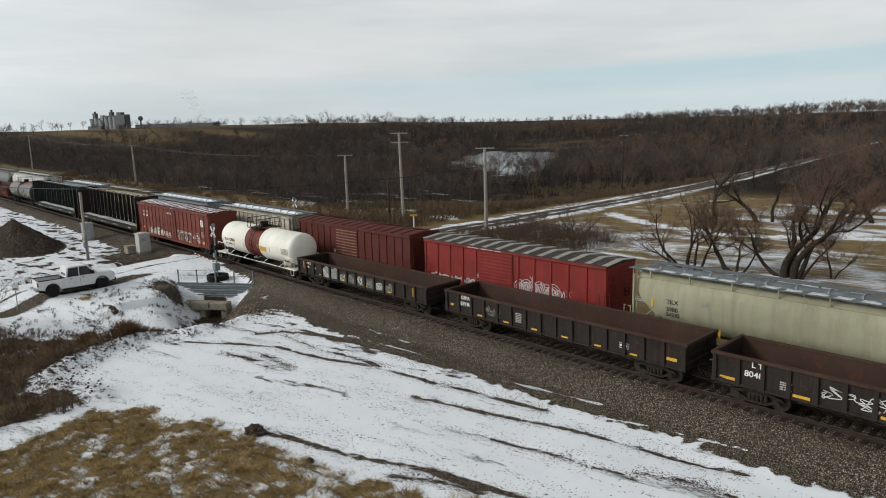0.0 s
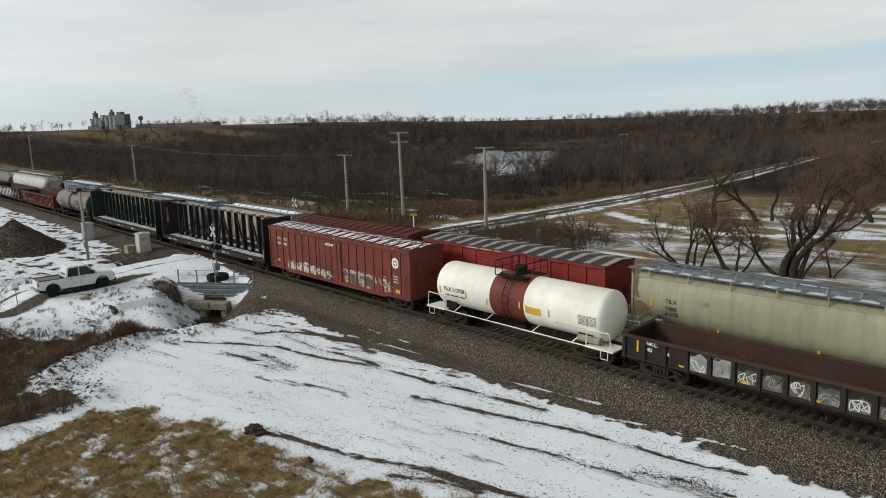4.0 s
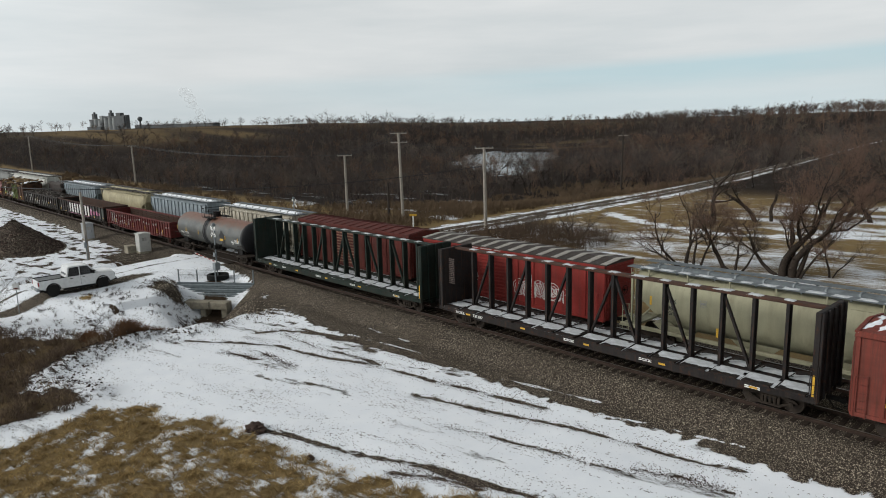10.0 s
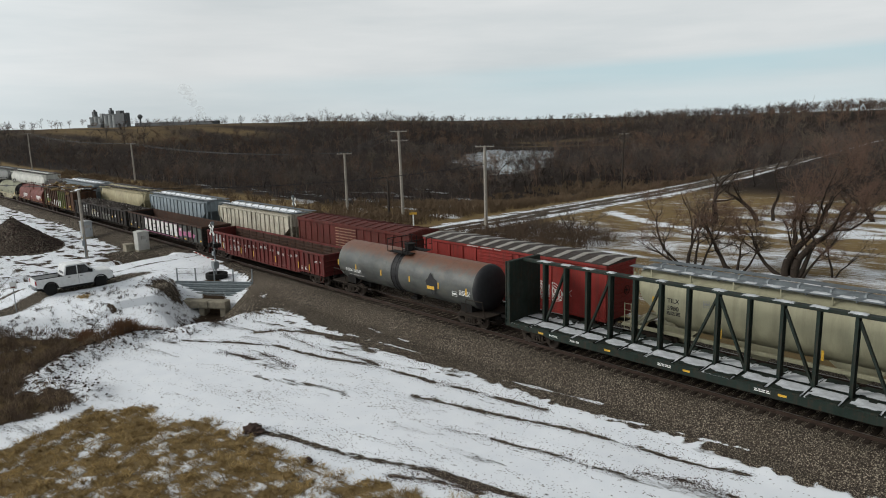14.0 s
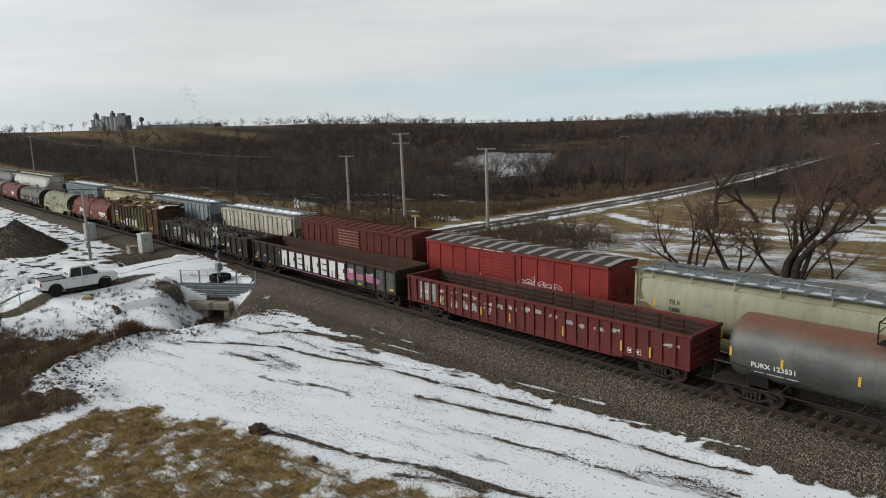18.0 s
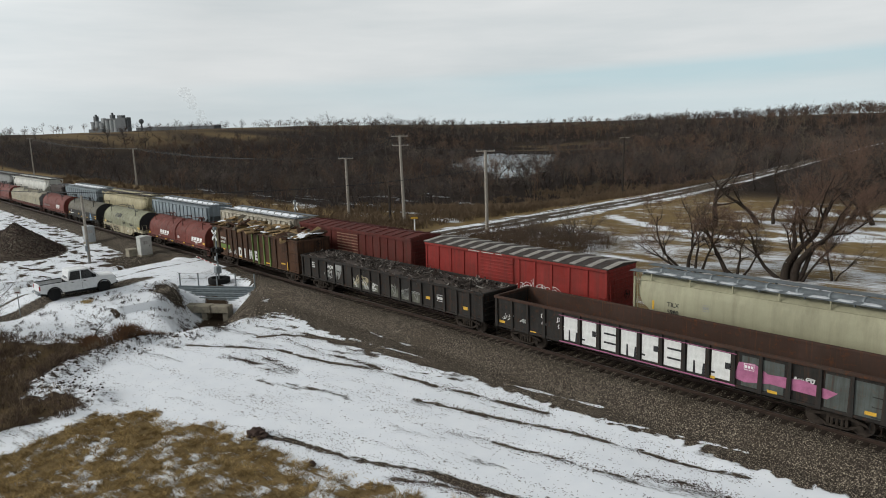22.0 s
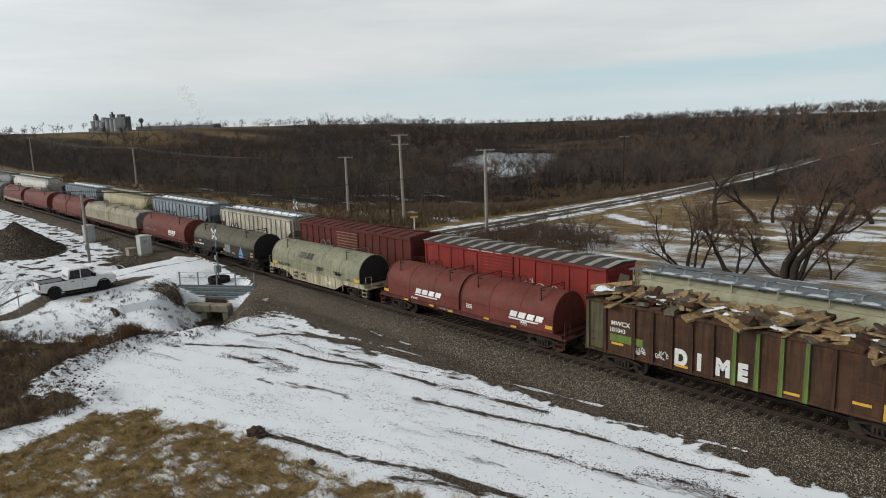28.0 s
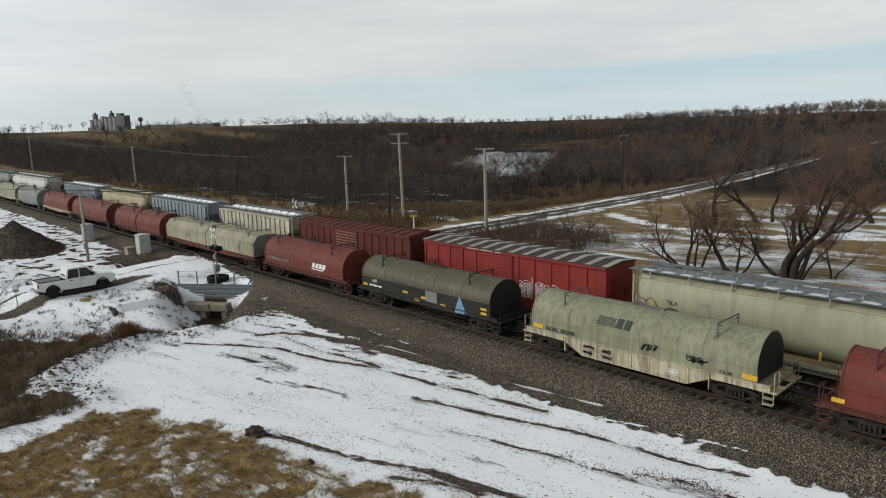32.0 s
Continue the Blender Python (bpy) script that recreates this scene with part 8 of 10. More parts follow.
def power_line():
    tops = {}
    for name, x, y, top, arms, mat, lean in (("A", -79.4, 66.5, 11.6, 2, "wood_grey", -0.45), ("B", -92.9, 65.9, 8.1, 1, "wood_grey", -0.1), ("C", -63.0, 67.2, 9.55, 1, "wood_grey", -0.1), ("D", -98.2, 156.2, 8.5, 1, "wood_dark", 0.3), ("E", -188.0, 66.0, 8.9, 1, "wood_grey", -0.35), ("F", -292.6, 66.0, 11.7, 1, "wood_grey", 0.0)):
        z = z_at(x, y)
        p = thing("utility_pole", pose(x, y, z - 0.4), "tall weathered wooden utility pole with crossarms" if arms == 2 else "weathered wooden utility pole with one crossarm", "utility pole", "utility poles")
        h = top - z + 0.4
        part("pole", B().cyl((0, 0, 0), (lean, 0, h), 0.25, 0.18, 14), M[mat], p)
        for a in range(arms):
            za = h - 0.12 - a * 1.35
            arm = part("crossarm", B().box(-1.25, 1.25, -0.06, 0.06, za - 0.07, za + 0.07, 0.015), M["wood_grey"], p, at=pose(lean * za / h, 0, 0, 0, 0, 40))
            for k in (-1.15, -0.55, 0.55, 1.15):
                part("insulator", B().cyl((k, 0, za + 0.07), (k, 0, za + 0.24), 0.045, 0.03, 8), M["galv"], arm)
        tops[name] = Vector((x + lean, y, top - 0.05))
    p = thing("utility_pole", pose(-81.2, 65.2, z_at(-81.2, 65.2) - 0.3), "short dark stub pole beside a taller pole", "utility pole", "utility poles")
    part("pole", B().cyl((0, 0, 0), (0, 0, 6.2), 0.2, 0.17, 12), M["wood_dark"], p)

    def span(a, b, sag, r, label):
        w = B()
        n = 22
        pts = [(a.lerp(b, i / n) - Vector((0, 0, sag * 4 * (i / n) * (1 - i / n)))) for i in range(n + 1)]
        w.tube(pts, r, 4)
        solid("overhead_cable", w, M["wire"], label, "cable", "overhead cables")

    for a, b in (("F", "E"), ("E", "B"), ("B", "A")):
        for k in (-1.0, 0.0, 1.0):
            off = Vector((0.7 * k, 0.75 * k, 0.1))
            span(tops[a] + off, tops[b] + off, 1.2 if a != "B" else 0.3, 0.04, "thin grey power cable between poles")
    far_end = Vector((-520, 66, 16))
    span(far_end, tops["F"], 2.5, 0.035, "thin grey power cable between poles")
    span(tops["A"] + Vector((0, 0, -1.3)), tops["C"], 0.3, 0.022, "thin power cable between poles")
    span(tops["C"], tops["D"], 1.5, 0.022, "thin power cable along the road")
    span(Vector((-79.75, 22.1, 6.95)), Vector((-63.0, 67.2, 7.15)), 1.15, 0.05, "thick black cable sagging across the tracks")
    span(Vector((-79.75, 22.1, 6.95)), Vector((-135, 4.0, 8.2)), 0.6, 0.05, "thick black cable sagging over the yard")
    span(tops["B"] + Vector((0, 0, -0.5)), Vector((-86.5, 69, -1.5)), 0.0, 0.012, "steel guy wire of a pole")
    # yellow marker sign beyond the tracks
    x, y = -71.9, 62.0
    s = thing("road_sign", pose(x, y, z_at(x, y)), "small yellow warning sign on a pale post", "sign")
    part("post", B().box(-0.07, 0.07, -0.07, 0.07, -0.1, 2.0, 0.01), M["white"], s)
    part("panel", B().box(-0.5, 0.5, -0.12, -0.08, 1.85, 2.15, 0.02), M["yellow"], s, "yellow panel", at=pose(0, 0, 0, 0, 0, 49))
    x, y = -64.3, 12.1
    s = thing("road_sign", pose(x, y, z_at(x, y)), "small white sign on a thin steel post", "sign")
    part("post", B().cyl((0, 0, -0.2), (0, 0, 2.6), 0.035, n=8), M["galv"], s)
    part("panel", B().box(-0.03, 0.0, -0.25, 0.25, 1.9, 2.5, 0.01), M["white"], s, "white panel with red marks", at=pose(0.05, 0, 0, 0, 0, -30))
    part("marks", B().box(0.0, 0.006, -0.15, 0.15, 2.0, 2.12), P["tank_red"], s, at=pose(0.055, 0, 0, 0, 0, -30))


def pickup_truck():
    x, y = -64.85, 16.7
    z = min(z_at(-63.9, 14.7), z_at(-63.9, 18.7))
    white = plain("white_car_paint", (0.70, 0.71, 0.71), 0.22, 0.0, 0.05, 0.6, 0.0)
    t = thing("pickup_truck", pose(x, y, z, 0, 0, 90) @ Matrix.Diagonal((1.0, 1.0, 1.1, 1)), "white crew-cab pickup truck parked on the snowy road", "pickup truck")
    zf = 0.42      # forward is +x here, the driver's right is -y
    wb = 1.97
    arch = lambda cx: [(cx + 0.52 * math.cos(a), 0.5 + 0.52 * math.sin(a)) for a in [math.radians(d) for d in range(0, 181, 20)]]
    side = [(-3.02, 0.72), (-3.05, 1.35), (1.45, 1.38), (2.65, 1.34), (2.98, 1.2), (3.05, 0.72), (2.6, 0.6)] + arch(wb) + [(1.3, 0.56), (-1.3, 0.56)] + arch(-wb) + [(-2.6, 0.62)]
    for k in (-1, 1):
        part("side_body", B().slab(side, min(k * 0.93, k * 1.01), max(k * 0.93, k * 1.01)), white, t)
        part("fender_flare", B().slab([(wb + 0.6 * math.cos(math.radians(d)), 0.5 + 0.6 * math.sin(math.radians(d))) for d in range(0, 181, 15)] + [(wb + 0.52 * math.cos(math.radians(d)), 0.5 + 0.52 * math.sin(math.radians(d))) for d in range(180, -1, -15)], min(k * 1.0, k * 1.05), max(k * 1.0, k * 1.05)), M["tyre"], t)
        part("fender_flare", B().slab([(-wb + 0.6 * math.cos(math.radians(d)), 0.5 + 0.6 * math.sin(math.radians(d))) for d in range(0, 181, 15)] + [(-wb + 0.52 * math.cos(math.radians(d)), 0.5 + 0.52 * math.sin(math.radians(d))) for d in range(180, -1, -15)], min(k * 1.0, k * 1.05), max(k * 1.0, k * 1.05)), M["tyre"], t)
    part("bonnet", B().prism([(-0.94, 0.9), (-0.94, 1.32), (-0.7, 1.42), (0.7, 1.42), (0.94, 1.32), (0.94, 0.9)], 1.4, 2.9), white, t)
    part("cab", B().slab([(-0.85, 1.3), (-0.84, 1.5), (-0.70, 2.1), (-0.5, 2.16), (0.72, 2.16), (0.95, 2.1), (1.62, 1.42), (1.7, 1.3)], -0.9, 0.9), white, t)
    for k in (-1, 1):
        for pts in ([(-0.74, 1.38), (-0.6, 2.04), (0.16, 2.07), (0.16, 1.38)], [(0.24, 1.38), (0.24, 2.07), (0.84, 2.05), (1.48, 1.38)]):
            part("side_window", B().slab(pts, min(k * 0.895, k * 0.91), max(k * 0.895, k * 0.91)), M["glass_dark"], t, "dark tinted side window")
        part("door_handle", B().box(-0.6, -0.4, min(k * 1.0, k * 1.04), max(k * 1.0, k * 1.04), 1.2, 1.25, 0.01), M["tyre"], t)
        part("door_handle", B().box(0.36, 0.56, min(k * 1.0, k * 1.04), max(k * 1.0, k * 1.04), 1.2, 1.25, 0.01), M["tyre"], t)
        part("wing_mirror", B().box(1.15, 1.35, min(k * 0.98, k * 1.22), max(k * 0.98, k * 1.22), 1.4, 1.66, 0.04), M["tyre"], t)
        part("side_step", B().cyl((-1.2, k * 1.02, 0.45), (1.25, k * 1.02, 0.45), 0.06, n=10), M["tyre"], t)
        part("tail_lamp", B().box(-3.08, -2.98, min(k * 0.8, k * 1.015), max(k * 0.8, k * 1.015), 0.95, 1.28, 0.02), plain("red_lamp_glass", (0.30, 0.012, 0.012), 0.2, 0.0, 0.1, 4, 0.0), t, "red tail lamp")
        part("headlamp", B().box(2.85, 3.06, min(k * 0.62, k * 0.97), max(k * 0.62, k * 0.97), 0.98, 1.2, 0.03), M["galv"], t, "clear headlamp")
        part("door_seam", B().box(0.225, 0.24, min(k * 1.008, k * 1.013), max(k * 1.008, k * 1.013), 0.62, 1.36), M["tyre"], t)
        part("bed_rail", B().box(-3.0, -0.9, min(k * 0.88, k * 1.0), max(k * 0.88, k * 1.0), 1.34, 1.4, 0.02), M["tyre"], t, "black bed rail cap")
    part("windscreen", B().face_set([(0.98, -0.74, 2.02), (0.98, 0.74, 2.02), (1.62, 0.8, 1.44), (1.62, -0.8, 1.44), (1.0, -0.74, 2.03), (1.0, 0.74, 2.03), (1.65, 0.8, 1.45), (1.65, -0.8, 1.45)], [(0, 1, 2, 3), (4, 7, 6, 5), (0, 4, 5, 1), (2, 6, 7, 3), (1, 5, 6, 2), (0, 3, 7, 4)]), M["glass_dark"], t, "dark windscreen")
    part("rear_window", B().face_set([(-0.84, -0.62, 1.5), (-0.84, 0.62, 1.5), (-0.66, 0.6, 1.98), (-0.66, -0.6, 1.98), (-0.86, -0.62, 1.5), (-0.86, 0.62, 1.5), (-0.68, 0.6, 1.99), (-0.68, -0.6, 1.99)], [(0, 1, 2, 3), (4, 7, 6, 5), (0, 4, 5, 1), (2, 6, 7, 3), (1, 5, 6, 2), (0, 3, 7, 4)]), M["glass_dark"], t, "dark rear window")
    part("bed_floor", B().box(-2.98, -0.85, -0.93, 0.93, 0.82, 0.9), M["tyre"], t, "black bed liner")
    part("tailgate", B().box(-3.06, -2.98, -0.8, 0.8, 0.78, 1.36, 0.02), white, t)
    part("rear_bumper", B().box(-3.22, -3.0, -0.95, 0.95, 0.58, 0.76, 0.03), M["galv"], t, "chrome rear bumper")
    part("front_bumper", B().box(2.9, 3.16, -0.98, 0.98, 0.58, 0.82, 0.04), M["tyre"], t)
    part("grille", B().box(2.98, 3.08, -0.6, 0.6, 0.88, 1.2, 0.02), M["tyre"], t, "black radiator grille")
    part("chassis", B().box(-2.9, 2.9, -0.55, 0.55, 0.42, 0.66), M["black_steel"], t)
    part("number_plate", B().box(-3.235, -3.222, -0.16, 0.16, 0.6, 0.74), M["white"], t)
    part("cab_floor", B().box(-0.85, 2.9, -0.93, 0.93, 0.6, 1.3), M["black_steel"], t)
    for sx in (-wb, wb):
        for k in (-1, 1):
            w = part("wheel", swap_xy(B().lathe([(-0.15, 0.2), (-0.155, 0.38), (-0.13, 0.46), (-0.07, 0.48), (0.07, 0.48), (0.13, 0.46), (0.155, 0.38), (0.15, 0.2)], 0, 0, 28)), M["tyre"], t, "black off-road tyre", smooth=True, at=pose(sx, k * 0.9, 0.47))
            rim = B().lathe([(-0.05, 0.03), (-0.06, 0.08), (-0.03, 0.1), (-0.03, 0.22), (-0.09, 0.25), (-0.1, 0.27), (0.1, 0.27), (0.09, 0.25), (0.03, 0.22), (0.03, 0.1), (0.06, 0.08), (0.05, 0.03)], 0, 0, 20)
            part("rim", swap_xy(rim), M["black_steel"], w, "dark alloy rim", smooth=True, at=pose(0, k * 0.06, 0))


road_things()
power_line()
pickup_truck()


# ---- trees and plants ----
def limb_mesh(name, segs, sides, mat):
    """A mesh of tapered sticks: rows of x0 y0 z0 x1 y1 z1 r0 r1."""
    s = np.asarray(segs, float)
    p, q, r0, r1 = s[:, 0:3], s[:, 3:6], s[:, 6], s[:, 7]
    d = q - p
    d /= np.maximum(np.linalg.norm(d, axis=1, keepdims=True), 1e-6)
    ref = np.where(np.abs(d[:, 2:3]) > 0.9, np.array([[1.0, 0, 0]]), np.array([[0, 0, 1.0]]))
    a = np.cross(d, ref)
    a /= np.maximum(np.linalg.norm(a, axis=1, keepdims=True), 1e-6)
    b = np.cross(d, a)
    n = len(s)
    if sides == 1:
        ang = np.arange(n) * 2.4
        o = a * np.cos(ang)[:, None] + b * np.sin(ang)[:, None]
        v = np.stack([p + o * r0[:, None], p - o * r0[:, None], q], 1).reshape(-1, 3)
        f = np.arange(n * 3).reshape(n, 3)
    elif sides == 2:
        ang = np.arange(n) * 2.4
        o = a * np.cos(ang)[:, None] + b * np.sin(ang)[:, None]
        v = np.stack([p + o * r0[:, None], p - o * r0[:, None], q - o * r1[:, None], q + o * r1[:, None]], 1).reshape(-1, 3)
        f = np.arange(n * 4).reshape(n, 4)
    else:
        rings = []
        for base, r in ((p, r0), (q, r1)):
            for i in range(sides):
                t = 2 * np.pi * i / sides
                rings.append(base + (a * np.cos(t) + b * np.sin(t)) * r[:, None])
        v = np.stack(rings, 1).reshape(-1, 3)
        k = np.arange(n)[:, None] * 2 * sides
        f = np.concatenate([np.stack([k[:, 0] + i, k[:, 0] + (i + 1) % sides, k[:, 0] + sides + (i + 1) % sides, k[:, 0] + sides + i], 1) for i in range(sides)])
    return np_mesh(name, v, f, mat)


def np_mesh(name, v, f, mat):
    me = bpy.data.meshes.new(name)
    me.vertices.add(len(v))
    me.vertices.foreach_set("co", np.asarray(v, np.float32).reshape(-1))
    w = f.shape[1]
    me.loops.add(f.size)
    me.loops.foreach_set("vertex_index", f.reshape(-1).astype(np.int32))
    me.polygons.add(len(f))
    me.polygons.foreach_set("loop_start", (np.arange(len(f)) * w).astype(np.int32))
    me.update(calc_edges=True)
    me.materials.append(mat)
    return me


def grow(rng, start, way, length, r, level, top, limbs, twigs, kink=0.22, rise=0.12, forks=(3, 5), thin=0.012):
    """Adds one branch and all that springs from it."""
    steps = max(2, int(length / (0.9 if level < 2 else 0.5)))
    p, d = Vector(start), Vector(way).normalized()
    pts = [p.copy()]
    for i in range(steps):
        d = (d + Vector((rng.gauss(0, kink), rng.gauss(0, kink), rng.gauss(rise * 0.4, kink * 0.7) + rise * 0.3))).normalized()
        q = p + d * (length / steps)
        r0, r1 = r * (1 - 0.75 * i / steps), r * (1 - 0.75 * (i + 1) / steps)
        (limbs if level < top - 1 else twigs).append((*p, *q, max(r0, thin), max(r1, thin * 0.6)))
        p = q
        pts.append(p.copy())
    if level >= top:
        return
    for _ in range(rng.randint(*forks)):
        u = rng.uniform(0.3, 1.0)
        i = min(len(pts) - 2, int(u * (len(pts) - 1)))
        at = pts[i].lerp(pts[i + 1], rng.random())
        out = Vector((rng.gauss(0, 1), rng.gauss(0, 1), rng.gauss(0.25, 0.5))).normalized()
        nd = (d * rng.uniform(0.35, 0.9) + out * rng.uniform(0.5, 0.95)).normalized()
        grow(rng, at, nd, length * rng.uniform(0.42, 0.72), r * (1 - 0.75 * u) * 0.58 + thin * 0.3, level + 1, top, limbs, twigs, kink, rise, forks, thin)


bark = plain("grey_brown_bark", (0.040, 0.031, 0.025), 0.9, 0.0, 0.45, 7, 0.6)
twig_red = plain("reddish_brown_twigs", (0.165, 0.105, 0.078), 0.9, 0.0, 0.3, 3, 0.0)
twig_grey = plain("grey_brown_twigs", (0.105, 0.083, 0.066), 0.9, 0.0, 0.3, 3, 0.0)


def bare_tree(seed, x, y, stems, height, label, twig, top=4, forks=(4, 6), r=0.2, thin=0.012, shoots=0):
    rng = random.Random(seed)
    limbs, twigs = [], []
    for s in stems:
        grow(rng, (s[0], s[1], -0.25), (s[2], s[3], 1.0), height * s[4], r * s[5], 0, top, limbs, twigs, 0.23, 0.10, forks, thin)
    for seg in list(limbs) * shoots:
        p = Vector(seg[:3]).lerp(Vector(seg[3:6]), rng.random())
        if p.z < 1.0:
            continue
        d = (Vector(seg[3:6]) - Vector(seg[:3])).normalized() * 0.5 + Vector((rng.gauss(0, 0.6), rng.gauss(0, 0.6), rng.gauss(0.25, 0.5)))
        q = p + d.normalized() * rng.uniform(0.35, 1.1)
        twigs.append((*p, *q, thin, thin * 0.6))
        for _ in range(2):
            e = d.normalized() + Vector((rng.gauss(0, 0.6), rng.gauss(0, 0.6), rng.gauss(0.1, 0.4)))
            w = p.lerp(q, rng.uniform(0.3, 1.0))
            twigs.append((*w, *(w + e.normalized() * rng.uniform(0.2, 0.6)), thin * 0.8, thin * 0.5))
    t = thing("bare_tree", pose(x, y, z_at(x, y)), label, "tree", "bare trees in the field")
    part("trunk", limb_mesh("trunk", limbs, 6, bark), None, t)
    part("crown", limb_mesh("crown", twigs, 3, twig), None, t, "bare twigs")
    return len(limbs), len(twigs)


def field_trees():
    bare_tree(3, -23.0, 64.6, [(-0.45, 0, -0.16, 0.06, 0.60, 2.1), (0.35, 0.1, 0.10, -0.05, 0.64, 2.0), (0.05, 0.4, -0.3, 0.2, 0.52, 1.4), (0.6, 0.2, 0.42, 0.1, 0.5, 1.3), (-0.7, 0.1, -0.85, -0.1, 0.46, 1.1), (0.9, 0.2, 0.85, -0.2, 0.36, 0.8)], 13.5, "big many-stemmed bare tree with reddish twigs", twig_red, top=5, forks=(3, 4), r=0.19, thin=0.010, shoots=3)
    bare_tree(8, -31.4, 62.2, [(0, 0, -1.1, 0.2, 0.75, 1.0), (-0.6, 0.1, -0.8, -0.2, 0.7, 0.8), (0.5, 0, -0.2, 0.3, 0.6, 0.7), (0.9, 0.3, 0.4, 0.1, 0.55, 0.7), (-0.2, -0.3, -1.6, -0.5, 0.6, 0.7)], 9.5, "leaning bare tree with long arching limbs", twig_red, top=4, forks=(3, 5), r=0.2, thin=0.012, shoots=2)
    bare_tree(9, -27.6, 63.4, [(0, 0, -1.9, -0.2, 0.8, 1.2), (0.3, 0, 0.1, 0.2, 0.5, 0.7), (0.6, 0.2, 0.6, 0.2, 0.45, 0.6)], 7.5, "low bare tree with a fallen sloping trunk", twig_grey, top=4, forks=(3, 4), r=0.22, thin=0.012, shoots=2)
    bare_tree(11, -20.2, 66.9, [(0, 0, 0.1, 0, 0.7, 1.0), (0.1, 0, 0.5, 0.3, 0.5, 0.7)], 6.0, "small slender bare tree beside the bigger tree", twig_grey, top=3, forks=(4, 6), r=0.12)
    bare_tree(12, -48.9, 67.5, [(0, 0, 0.1, 0.1, 0.6, 1.0), (0.4, 0.2, 0.5, 0, 0.55, 0.8), (-0.3, 0, -0.5, 0.2, 0.6, 0.9)], 6.5, "thin bare tree beside the road", twig_grey, top=3, forks=(4, 6), r=0.12)
    bare_tree(13, -53.5, 66.5, [(0, 0, 0.1, 0.1, 0.6, 1.0), (-0.4, 0.2, -0.5, 0, 0.55, 0.8), (0.3, 0, 0.3, 0.4, 0.6, 0.9)], 4.5, "low bare thicket beside the road", twig_grey, top=3, forks=(5, 7), r=0.07)
    for i, (x, y, h, r) in enumerate(((-42.2, 90.4, 11, 0.42), (-29.7, 103.1, 12, 0.38), (-31.0, 104.5, 11, 0.3), (-27.0, 104.0, 12, 0.34), (-28.4, 107.5, 11, 0.28), (-38.9, 96.1, 13, 0.34), (-37.4, 97.5, 13, 0.26), (-24.3, 106.5, 14, 0.32), (-22.0, 109.0, 13, 0.24), (-33.5, 106.0, 13, 0.2), (-19.0, 100.0, 11, 0.3), (-26.0, 118.0, 13, 0.3))):
        bare_tree(30 + i, x, y, [(0, 0, 0.12 * math.sin(i * 2.1), 0.1 * math.cos(i), 0.72, 1.0)], h, "tall bare tree in a snowy field", (twig_grey, twig_red)[i % 2], top=4, forks=(3, 5), r=r, thin=0.014)
    # saplings at the edge of the yard
    for i, (x, y, h) in enumerate(((-61.5, 8.9, 5.5), (-60.2, 9.6, 4.0), (-63.8, 8.0, 6.0), (-59.0, 8.2, 3.6), (-54.2, 14.6, 2.4))):
        bare_tree(60 + i, x, y, [(0, 0, 0.2, 0.3, 0.7, 1.0), (0.1, 0.1, -0.3, 0.5, 0.6, 0.7)], h, "thin leafless sapling among brown weeds", twig_grey, top=3, forks=(3, 5), r=0.05, thin=0.008)


def template(seed, h, top, forks, thin):
    rng = random.Random(seed)
    limbs, twigs = [], []
    grow(rng, (0, 0, -0.3), (rng.uniform(-0.15, 0.15), rng.uniform(-0.15, 0.15), 1), h * 0.62, h * 0.018, 0, top, limbs, twigs, 0.24, 0.05, forks, thin)
    return np.array(limbs), np.array(twigs)


def shrub_template(seed, h, n, thin):
    rng = random.Random(seed)
    out = []
    for _ in range(n):
        a, tilt = rng.uniform(0, 6.28), abs(rng.gauss(0.25, 0.35))
        p = Vector((rng.gauss(0, 0.25) * h, rng.gauss(0, 0.25) * h, -0.1))
        d = Vector((math.cos(a) * tilt, math.sin(a) * tilt, 1)).normalized()
        q = p + d * h * rng.uniform(0.35, 0.65)
        out.append((*p, *q, thin * 1.3, thin))
        for _ in range(3):
            e = (d + Vector((rng.gauss(0, 0.5), rng.gauss(0, 0.5), rng.gauss(0, 0.3)))).normalized()
            out.append((*q, *(q + e * h * rng.uniform(0.25, 0.5)), thin, thin * 0.5))
    return np.array(out)


def scatter(name, templates, spots, sides, mat, label, category):
    """Many plants in one mesh: each spot is x, y, size, turn, kind."""
    rows = []
    zs = height(np.array([q[0] for q in spots]), np.array([q[1] for q in spots]))
    for (x, y, s, turn, k, fat), z in zip(spots, zs):
        t = templates[k % len(templates)]
        c, n = math.cos(turn), math.sin(turn)
        o = np.empty_like(t)
        for i in (0, 3):
            o[:, i] = (t[:, i] * c - t[:, i + 1] * n) * s + x
            o[:, i + 1] = (t[:, i] * n + t[:, i + 1] * c) * s + y
            o[:, i + 2] = t[:, i + 2] * s + z
        o[:, 6:8] = t[:, 6:8] * s * fat
        rows.append(o)
    me = limb_mesh(name, np.concatenate(rows), sides, mat)
    return tagged(new(name, me), label, category, kind="stuff")


